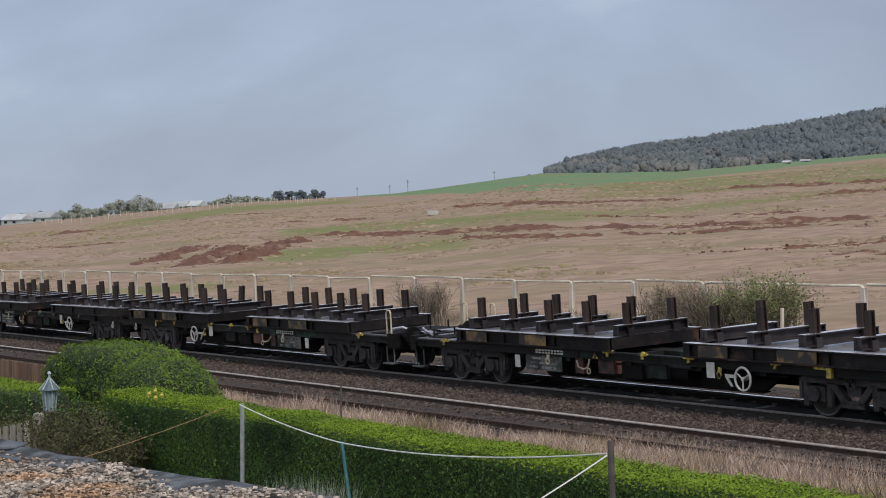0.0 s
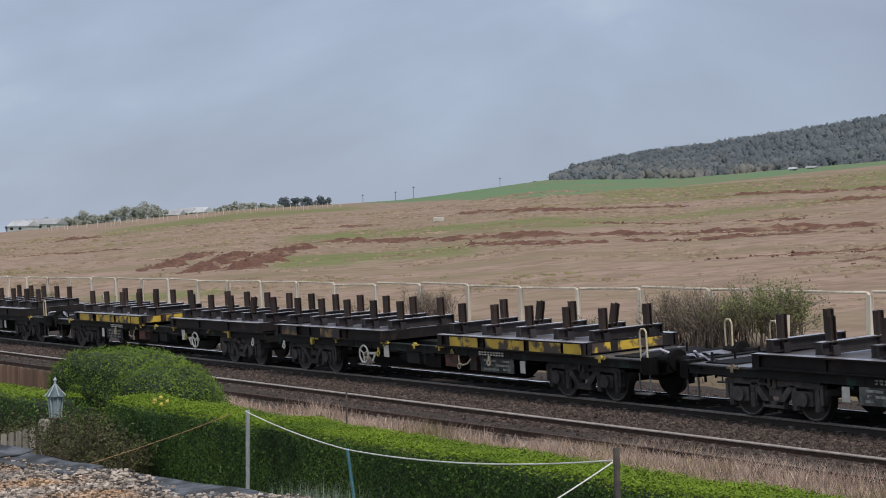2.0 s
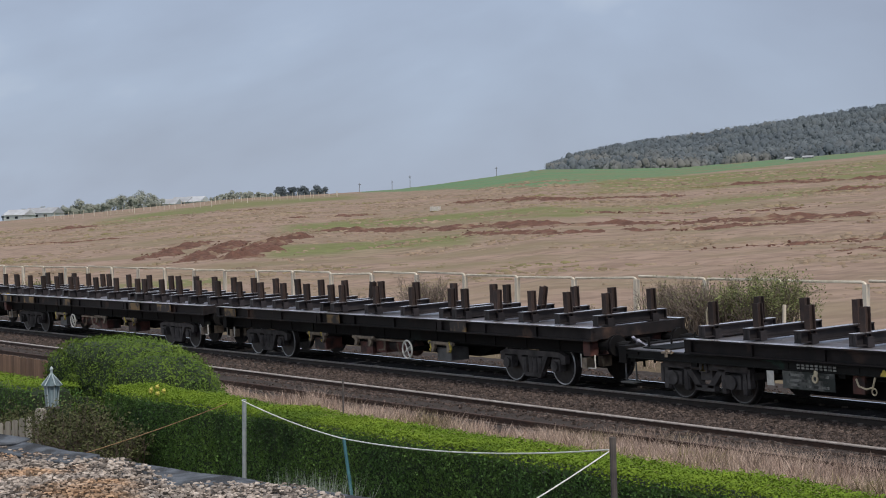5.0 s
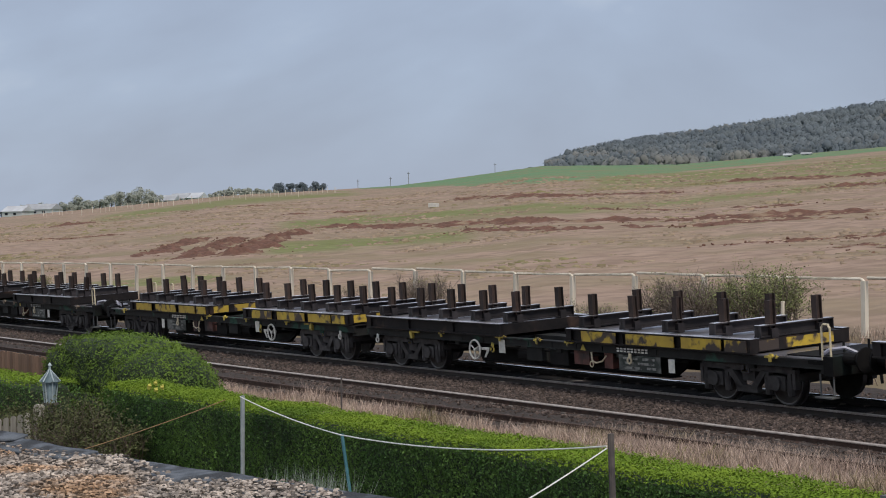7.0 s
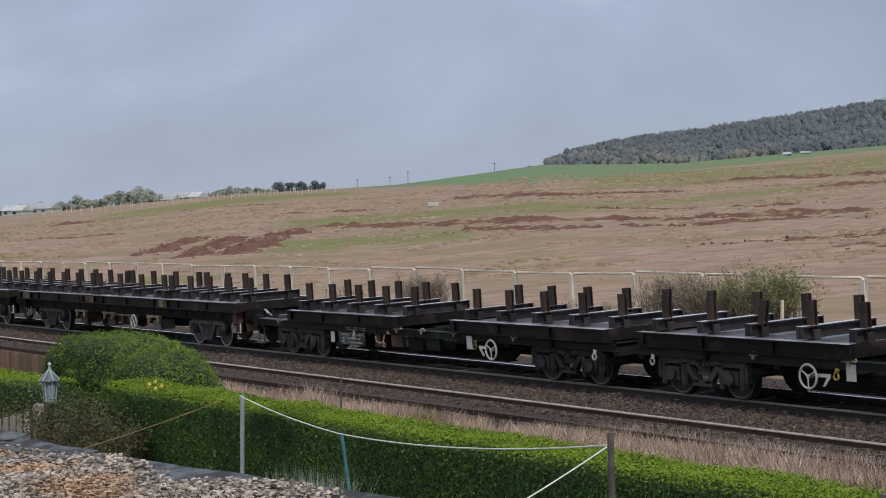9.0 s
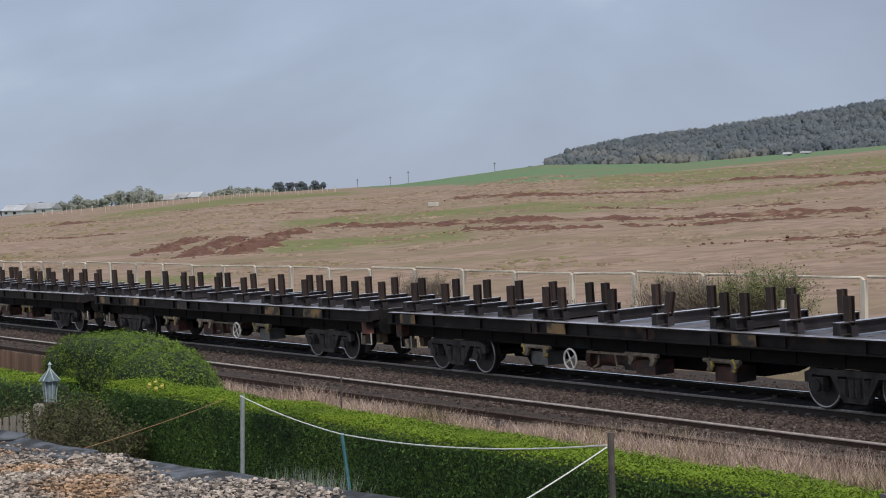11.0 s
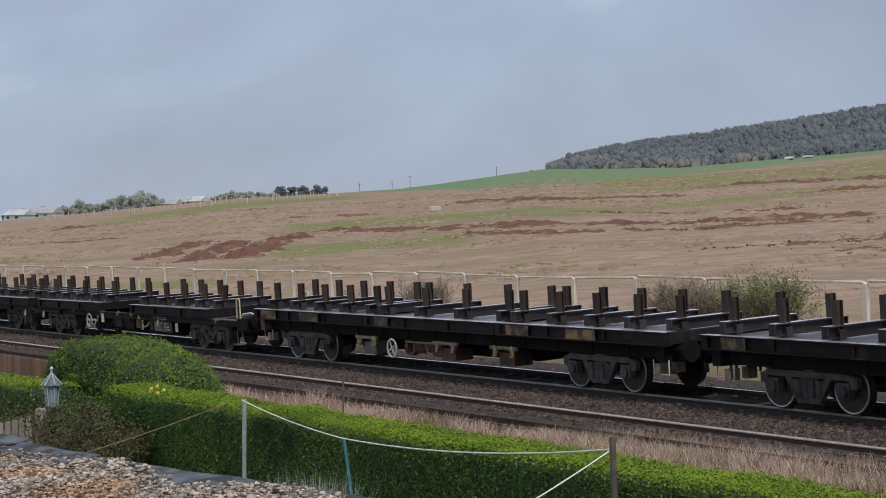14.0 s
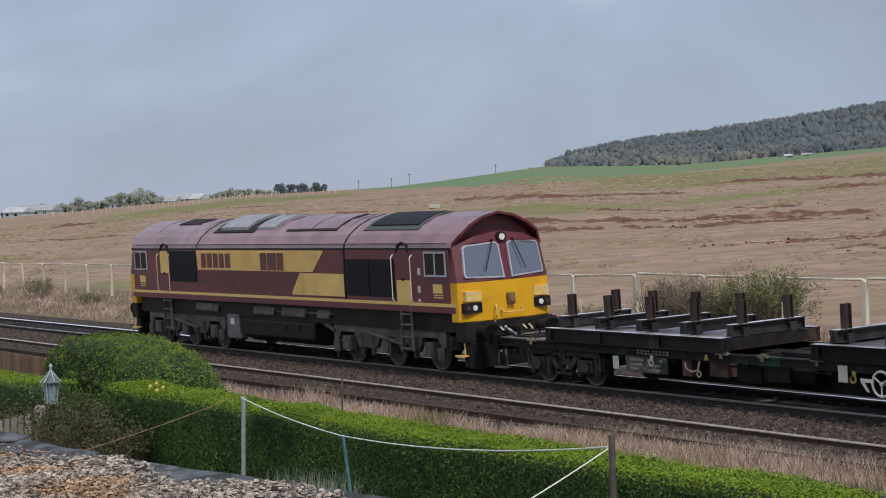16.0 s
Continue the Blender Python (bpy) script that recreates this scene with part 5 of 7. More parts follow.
def single_wagon(mirror, plate, label):
    """A long bolster wagon with deep side sills and open gear. Local x = 0 at its left end, 20.0 long."""
    thing = empty("bolster_wagon")
    L = 20.0

    def X(v):
        return L - v if mirror else v

    def xs(a, b):
        return tuple(sorted((X(a), X(b))))

    bm = bmesh.new()
    for s in (-1, 1):
        y0, y1 = (0.93, 0.97) if s > 0 else (-0.97, -0.93)
        prism(bm, [(0.75, 1.10), (L - 0.75, 1.10), (L - 0.75, 0.83), (0.75, 0.83)], "y", y0, y1)
        box(bm, 0.75, L - 0.75, s * 0.93 - 0.07, s * 0.93 + 0.07, 1.075, 1.105)
        box(bm, 0.75, L - 0.75, s * 0.93 - 0.06, s * 0.93 + 0.06, 0.80, 0.83)
    for i in range(15):
        x = 0.9 + i * 1.3
        box(bm, x - 0.07, x + 0.07, -0.93, 0.93, 0.86, 1.07)
        box(bm, x - 0.015, x + 0.015, -0.99, -0.96, 0.83, 1.08)
    box(bm, 0.5, L - 0.5, -0.25, 0.25, 0.70, 1.07)
    prism(bm, [(4.9, 0.95), (L - 4.9, 0.95), (L - 6.3, 0.44), (6.3, 0.44)], "y", -0.45, 0.45)
    part("underframe", bm, GRIME, thing, "grimy black steel underframe")
    for x in (3.25, L - 3.25):
        plate_bogie(thing, x)
    for i, (a, b) in enumerate(((0.55, 6.9), (6.95, 13.1), (13.15, 19.45))):
        n = 5 if i != 1 else 4
        pos = [a + 0.28 + (b - a - 0.56) * j / (n - 1) for j in range(n)]
        cradle(thing, a, b, pos, plate if i != 1 else "plate", 1.112, "single%d" % i)
    hand_wheel(thing, X(8.35), 0.60, 4)
    # red brake cylinder and lever gear beside the handwheel
    bm = bmesh.new()
    rod(bm, (X(8.75), -0.75, 0.60), (X(9.9), -0.75, 0.60), 0.17, 14)
    rod(bm, (X(8.6), -0.85, 0.60), (X(8.75), -0.85, 0.60), 0.22, 14)
    box(bm, *xs(9.9, 10.5), -1.0, -0.5, 0.42, 0.72)
    part("brake_cylinder", bm, REDOX, thing, "rust-red brake cylinder")
    for x in (6.9, 10.75, 13.3):
        bm = bmesh.new()
        box(bm, -0.32, 0.32, -1.10, -0.6, 0.38, 0.68)
        part("equipment_box", bm, BOXGREY if x < 7 else REDOX, thing, "dusty equipment box under the floor", bevel=0.02).matrix_basis = pose(X(x), 0, 0)
        bm = bmesh.new()
        rod(bm, (-0.55, -1.18, 0.80), (0.55, -1.18, 0.80), 0.045, 8)
        for d in (-0.36, 0.36):
            prism(bm, [(d - 0.10, 0.82), (d + 0.10, 0.82), (d + 0.12, 0.70), (d + 0.02, 0.58), (d - 0.08, 0.60), (d - 0.02, 0.70)], "y", -1.23, -1.16)
        part("tensioner", bm, TANGEAR, thing, "dusty tan load-strap tensioner").matrix_basis = pose(X(x), 0, 0)
    # strap hooks and pipe runs beside the cylinder
    for x in (6.45, 7.35, 13.0, 13.7):
        bm = bmesh.new()
        bent(bm, [(-0.06, -1.2, 0.84), (0.02, -1.22, 0.78), (0.05, -1.22, 0.68), (0.0, -1.21, 0.62), (-0.05, -1.2, 0.64)], 0.032, 6)
        part("strap_hook", bm, YELLOWMARK, thing, "worn yellow strap hook").matrix_basis = pose(X(x), 0, 0)
    bm = bmesh.new()
    rod(bm, (X(8.7), -1.08, 0.76), (X(10.4), -1.08, 0.76), 0.03, 6)
    bent(bm, [(X(9.75), -1.12, 0.74), (X(9.8), -1.12, 0.52), (X(10.05), -1.12, 0.50)], 0.028, 6)
    bent(bm, [(X(9.15), -1.10, 0.70), (X(9.1), -1.10, 0.50), (X(8.95), -1.10, 0.44)], 0.026, 6)
    part("brake_rigging", bm, TANGEAR, thing, "dusty tan brake rods and pipes")
    for d, x in ((-1, 0.75), (1, L - 0.75)):
        bm = bmesh.new()
        box(bm, min(x, x - d * 0.25), max(x, x - d * 0.25), -1.2, 1.2, 0.78, 1.12)
        part("headstock", bm, REDOX if (d < 0) != mirror else GRIME, thing)
        buffers(thing, x, d, 1.0)
        for y in (-1.0, -0.55, 0.8):
            bm = bmesh.new()
            box(bm, -0.09, 0.09, y - 0.12, y + 0.12, -0.13, 0.1)
            part("coupling_box", bm, TANGEAR, thing, "dusty coupling fitting", bevel=0.015).matrix_basis = pose(x - d * 0.35, 0, 0.62)
        bm = bmesh.new()
        bent(bm, [(x, -1.08, 0.80), (x, -1.08, 0.50), (x - d * 0.5, -1.08, 0.50), (x - d * 0.5, -1.08, 0.80)], 0.018, 6)
        part("step", bm, WHITEMARK, thing, "pale wire footstep")
        bm = bmesh.new()
        bent(bm, [(x, 0.9, 1.1), (x, 0.9, 1.36)], 0.02, 6)
        part("lamp_bracket", bm, WHITEMARK, thing)
    tagged(thing, label, "rail wagon", group="bolster wagons in the train")
    return thing


TRAIN = []       # every vehicle with its place behind the locomotive's nose
PAIRS = ((18.8, ("dark", "dark", "dark", "dark")), (175.0, ("dark", "dark", "dark", "dark")), (211.15, ("yellow", "yellow", "dark", "yellow")),
         (286.95, ("dark", "dark", "ochre", "dark")), (322.93, ("yellow", "dark", "ochre", "yellow")), (359.05, ("dark", "dark", "ochre", "ochre")),
         (395.05, ("ochre", "ochre", "dark", "dark")))


def build_train():
    made = {}
    for mid, (a, b, c, d) in PAIRS:
        for mirror, pair in ((False, (a, b)), (True, (d, c))):
            key = (mirror, pair)
            word = "yellow" if "yellow" in pair else "ochre" if "ochre" in pair else "dark"
            text = "grimy green-black flat wagon with %s steel load frames" % {"yellow": "worn yellow", "ochre": "faded ochre", "dark": "dark"}[word]
            if key in made:
                w = copy_thing(made[key], pose(0, 0, 0))
            else:
                w = made[key] = twin_wagon(pair, mirror, text)
            TRAIN.append((w, mid))
    for start, count, pitch in ((36.9, 6, 20.02), (229.25, 2, 19.86)):
        for i in range(count):
            mirror = bool(i % 2)
            plate = "plate" if i % 3 else "ochre"
            key = (mirror, plate, "single")
            if key in made:
                w = copy_thing(made[key], pose(0, 0, 0))
            else:
                w = made[key] = single_wagon(mirror, plate, "grimy black bolster wagon with rust-red brake gear")
            TRAIN.append((w, start + i * pitch))


build_train()


# ---- locomotive ----
ROOF = [(1.325, 3.06), (1.29, 3.20), (1.12, 3.42), (0.84, 3.63), (0.46, 3.81), (0.0, 3.90)]
ARCH = [(-y, z) for y, z in ROOF] + [(y, z) for y, z in reversed(ROOF[:-1])]     # near side first, over the top


def side_panel(bm, pts, y, t=0.012, mi=0):
    """A thin plate with the outline (x, z) set on the body side at y."""
    prism(bm, pts, "y", y - t, y, mi)


def loco_axle(parent, x):
    bm = bmesh.new()
    r = 0.53
    rod(bm, (0, -1.0, r), (0, 1.0, r), 0.09, 8)
    for s in (-1, 1):
        rod(bm, (0, s * 0.69, r), (0, s * 0.715, r), r + 0.03, 30)
        rod(bm, (0, s * 0.71, r), (0, s * 0.84, r), r, 30)
        ring(bm, (0, s * 0.842, r), (0, 1, 0), r - 0.04, 0.02, 30, 5, 1)
    part("wheelset", bm, [TYRE, TREAD], parent).matrix_basis = pose(x, 0, 0)


def loco_bogie(parent, x):
    bm = bmesh.new()
    for s in (-1, 1):
        a, b = (1.0, 1.14) if s > 0 else (-1.14, -1.0)
        # a deep frame arched over each wheel
        prism(bm, [(-2.85, 0.62), (-2.85, 0.98), (-2.62, 1.16), (-1.55, 1.16), (-1.35, 1.02), (-0.75, 1.02), (-0.6, 1.10), (0.6, 1.10), (0.75, 1.02), (1.35, 1.02),
                   (1.55, 1.16), (2.62, 1.16), (2.85, 0.98), (2.85, 0.62), (2.62, 0.62), (2.45, 0.84), (1.75, 0.84), (1.50, 0.46), (0.62, 0.46), (0.40, 0.78), (-0.40, 0.78),
                   (-0.62, 0.46), (-1.50, 0.46), (-1.75, 0.84), (-2.45, 0.84), (-2.62, 0.62)], "y", a, b)
        for k in (-2.1, 0.0, 2.1):
            box(bm, k - 0.22, k + 0.22, a - 0.05, b + 0.05, 0.36, 0.74)
            rod(bm, (k, s * 1.0, 0.53), (k, s * 1.22, 0.53), 0.17, 14)
        for k in (-1.35, -0.8, 0.8, 1.35):
            rod(bm, (k, s * 1.10, 0.46), (k, s * 1.10, 0.84), 0.12, 10)
            rod(bm, (k, s * 1.10, 0.28), (k, s * 1.10, 0.46), 0.07, 8)
        rod(bm, (-1.05, s * 1.2, 0.9), (1.05, s * 1.2, 0.62), 0.055, 8)
        for k in (-2.65, 2.65):
            box(bm, k - 0.16, k + 0.16, a - 0.06, b + 0.02, 0.30, 0.62)
            rod(bm, (k, s * 1.15, 0.12), (k, s * 1.15, 0.35), 0.035, 6)
    for k in (-2.8, -1.05, 1.05, 2.8):
        box(bm, k - 0.1, k + 0.1, -1.02, 1.02, 0.55, 0.9)
    ob = part("bogie", bm, LOCOBOGIE, parent, "grey-brown cast six-wheel bogie", bevel=0.012)
    ob.matrix_basis = pose(x, 0, 0)
    for k in (-2.1, 0, 2.1):
        loco_axle(ob, k)


def cab_end(loco, x, d):
    """Everything on the cab front that faces d (+1 or -1); x is the body's end."""
    def X(v):
        return x + d * v

    # lower yellow nose, slightly pointed in plan, and the raked upper front
    bm = bmesh.new()
    outline = [(X(-0.30), -1.325), (X(0.02), -1.325), (X(0.20), -0.75), (X(0.24), 0.0), (X(0.20), 0.75), (X(0.02), 1.325), (X(-0.30), 1.325)]
    prism(bm, outline, "z", 1.28, 2.24)
    part("nose_panel", bm, CABYELLOW, loco, "bright warning-yellow lower cab front", bevel=0.02)
    bm = bmesh.new()
    low = [(X(-0.30), -1.32), (X(0.02), -1.32), (X(0.20), -0.75), (X(0.24), 0.0), (X(0.20), 0.75), (X(0.02), 1.32), (X(-0.30), 1.32)]
    top = [(X(-0.45), -1.28), (X(-0.20), -1.28), (X(-0.06), -0.72), (X(-0.03), 0.0), (X(-0.06), 0.72), (X(-0.20), 1.28), (X(-0.45), 1.28)]
    r0, r1 = [bm.verts.new((a, b, 2.24)) for a, b in low], [bm.verts.new((a, b, 3.42 - 0.32 * (abs(b) / 1.28) ** 2)) for a, b in top]
    fs = [bm.faces.new((r0[i], r0[(i + 1) % 7], r1[(i + 1) % 7], r1[i])) for i in range(7)] + [bm.faces.new(r1), bm.faces.new(list(reversed(r0)))]
    bmesh.ops.recalc_face_normals(bm, faces=fs)
    part("cab_front", bm, MAROON, loco)
    # roof hood over the windscreens with a dark underside
    bm = bmesh.new()
    inner = [(y * 0.97, z - 0.06) for y, z in ARCH]
    k = len(ARCH)
    for a0, a1, mi in ((X(-0.60), X(-0.02), 0),):
        o0, o1 = [bm.verts.new((a0, y, z)) for y, z in ARCH], [bm.verts.new((a1 + (-d * 0.16 if abs(y) > 1.2 else 0), y, z)) for y, z in ARCH]
        i0, i1 = [bm.verts.new((a0, y, z)) for y, z in inner], [bm.verts.new((a1 + (-d * 0.16 if abs(y) > 1.2 else 0), y, z)) for y, z in inner]
        fs = []
        for i in range(k - 1):
            fs.append(bm.faces.new((o0[i], o0[i + 1], o1[i + 1], o1[i])))
            g = bm.faces.new((i0[i], i1[i], i1[i + 1], i0[i + 1]))
            h = bm.faces.new((o1[i], o1[i + 1], i1[i + 1], i1[i]))
            g.material_index = h.material_index = 1
            fs += [g, h]
    part("roof_hood", bm, [ROOFMAROON, MAROON], loco)
    bm = bmesh.new()
    pts = [(-1.20, 3.05)] + [(y * 0.95, z - 0.07) for y, z in ARCH] + [(1.20, 3.05)]
    prism(bm, pts, "x", X(-0.58), X(-0.34))
    part("hood_backing", bm, MAROON, loco)
    # windscreens
    for s in (-1, 1):
        def on(yy, zz, out):
            f = (zz - 2.24) / 1.18
            a = abs(yy) / 1.32
            base = 0.24 - 0.04 * min(1, a / 0.57) - 0.18 * max(0, (a - 0.57) / 0.43)
            upx = -0.03 - 0.03 * min(1, a / 0.57) - 0.14 * max(0, (a - 0.57) / 0.43)
            return (X(base + (upx - base) * f + out), yy, zz)
        frame_o = [(0.10, 2.29), (1.12, 2.34), (1.15, 2.42), (1.10, 3.06), (1.02, 3.12), (0.20, 3.17), (0.12, 3.10)]
        frame_i = [(0.14, 2.33), (1.085, 2.375), (1.11, 2.44), (1.065, 3.04), (1.0, 3.09), (0.22, 3.135), (0.155, 3.08)]
        bm = bmesh.new()
        vo, vi = [bm.verts.new(on(s * a, b, 0.06)) for a, b in frame_o], [bm.verts.new(on(s * a, b, 0.06)) for a, b in frame_i]
        vb, vc = [bm.verts.new(on(s * a, b, -0.02)) for a, b in frame_o], [bm.verts.new(on(s * a, b, -0.02)) for a, b in frame_i]
        fs = []
        for i in range(7):
            j = (i + 1) % 7
            fs += [bm.faces.new((vo[i], vo[j], vi[j], vi[i])), bm.faces.new((vo[i], vb[i], vb[j], vo[j])), bm.faces.new((vi[i], vi[j], vc[j], vc[i]))]
        bmesh.ops.recalc_face_normals(bm, faces=fs)
        w = part("windscreen", bm, FRAMEWHITE, loco, "windscreen in a pale frame")
        bm = bmesh.new()
        g0, g1 = [bm.verts.new(on(s * a, b, 0.05)) for a, b in frame_i], [bm.verts.new(on(s * a, b, 0.0)) for a, b in frame_i]
        fs = [bm.faces.new(g0), bm.faces.new(list(reversed(g1)))] + [bm.faces.new((g0[i], g1[i], g1[(i + 1) % 7], g0[(i + 1) % 7])) for i in range(7)]
        bmesh.ops.recalc_face_normals(bm, faces=fs)
        part("pane", bm, GLASS, w)
        bm = bmesh.new()
        rod(bm, on(s * 0.30, 3.20, 0.10), on(s * 0.62 if s * d < 0 else s * 0.55, 2.48, 0.09), 0.012, 6)
        rod(bm, on(s * 0.30, 3.20, 0.03), on(s * 0.30, 3.20, 0.12), 0.03, 6)
        part("wiper", bm, LOCODARK, w)
        # head and marker lamps in a black panel
        bm = bmesh.new()
        box(bm, min(X(0.02), X(0.20)), max(X(0.02), X(0.20)), s * 1.0 - 0.25, s * 1.0 + 0.25, 1.50, 1.74)
        h = part("headlight", bm, LOCODARK, loco, "headlight cluster in a black panel", bevel=0.015)
        bm = bmesh.new()
        rod(bm, (X(0.18), s * 0.96, 1.62), (X(0.225), s * 0.96, 1.62), 0.065, 16)
        part("lens", bm, LENS, h)
        bm = bmesh.new()
        rod(bm, (X(0.18), s * 1.14, 1.62), (X(0.215), s * 1.14, 1.62), 0.05, 12)
        part("marker_lens", bm, REDOX, h)
        bm = bmesh.new()
        box(bm, min(X(0.02), X(0.215)), max(X(0.02), X(0.215)), s * 0.98 - 0.22, s * 0.98 + 0.22, 1.78, 2.02)
        part("label_plate", bm, GOLD, loco, "pale yellow plate above the headlight")
        for z in (1.83, 1.94):
            bm = bmesh.new()
            box(bm, min(X(0.2), X(0.222)), max(X(0.2), X(0.222)), s * 1.12 - 0.04, s * 1.12 + 0.04, z, z + 0.06)
            part("notice", bm, WHITEMARK, loco)
    bm = bmesh.new()
    rod(bm, (X(-0.05), 0, 3.27), (X(0.08), 0, 3.27), 0.13, 16)
    part("top_headlight", bm, LOCODARK, loco)
    bm = bmesh.new()
    rod(bm, (X(0.075), 0, 3.27), (X(0.10), 0, 3.27), 0.08, 16)
    part("lens", bm, LENS, loco)
    bm = bmesh.new()
    rod(bm, (X(0.0), -0.9, 3.17), (X(0.08), 0.9, 3.17), 0.018, 6)
    part("lamp_rail", bm, MAROON, loco)
    # socket, hand grab, hoses, buffer beam, snow plough, buffers
    bm = bmesh.new()
    box(bm, min(X(0.22), X(0.34)), max(X(0.22), X(0.34)), -0.07, 0.13, 1.64, 1.92)
    rod(bm, (X(0.3), 0.02, 1.76), (X(0.37), 0.02, 1.76), 0.075, 12)
    part("control_socket", bm, OCHREWORN, loco, "brown multiple-working socket", bevel=0.015)
    bm = bmesh.new()
    bent(bm, [(X(0.25), -0.45, 1.25), (X(0.36), -0.45, 1.42), (X(0.36), -0.45, 1.60), (X(0.26), -0.40, 1.66)], 0.022, 6)
    bent(bm, [(X(0.25), 0.35, 1.55), (X(0.38), 0.35, 1.48), (X(0.36), -0.20, 1.45), (X(0.26), -0.25, 1.54)], 0.022, 6)
    part("grab_rail", bm, GOLD, loco, "yellow grab rails on the nose")
    bm = bmesh.new()
    prism(bm, [(X(-0.25), 0.80), (X(0.22), 0.80), (X(0.22), 1.28), (X(-0.25), 1.28)], "y", -1.28, 1.28)
    prism(bm, [(X(-0.1), 0.20), (X(0.16), 0.16), (X(0.22), 0.80), (X(-0.1), 0.80)], "y", -1.15, 1.15)
    part("buffer_beam", bm, LOCODARK, loco, "black buffer beam and plough", bevel=0.02)
    for y in (-0.87, 0.87):
        bm = bmesh.new()
        rod(bm, (X(0.2), y, 1.06), (X(0.52), y, 1.06), 0.125, 14)
        rod(bm, (X(0.50), y, 1.06), (X(0.70), y, 1.06), 0.09, 14)
        rod(bm, (X(0.70), y, 1.06), (X(0.745), y, 1.06), 0.25, 20)
        part("buffer", bm, LOCODARK, loco)
    bm = bmesh.new()
    box(bm, min(X(0.2), X(0.6)), max(X(0.2), X(0.6)), -0.06, 0.06, 0.98, 1.12)
    ring(bm, (X(0.62), 0, 0.96), (0, 1, 0), 0.14, 0.03, 14, 6)
    part("coupling", bm, LOCODARK, loco)
    for y, zz in ((-0.42, 0.52), (-0.28, 0.42), (0.38, 0.50), (0.55, 0.45)):
        bm = bmesh.new()
        bent(bm, [(X(0.22), y, 1.10), (X(0.36), y, 1.02), (X(0.40), y, 0.75), (X(0.32), y + 0.05, zz)], 0.026, 6)
        part("air_hose", bm, CREAMPIPE, loco, "pale air hose hanging from the beam")
    bm = bmesh.new()
    for s in (-1, 1):
        box(bm, min(X(-0.2), X(0.1)), max(X(-0.2), X(0.1)), s * 1.2 - 0.16, s * 1.2 + 0.05, 0.46, 0.50)
        bent(bm, [(X(0.08), s * 1.24, 0.48), (X(0.08), s * 1.24, 1.25)], 0.02, 6)
    part("corner_step", bm, GOLD, loco)


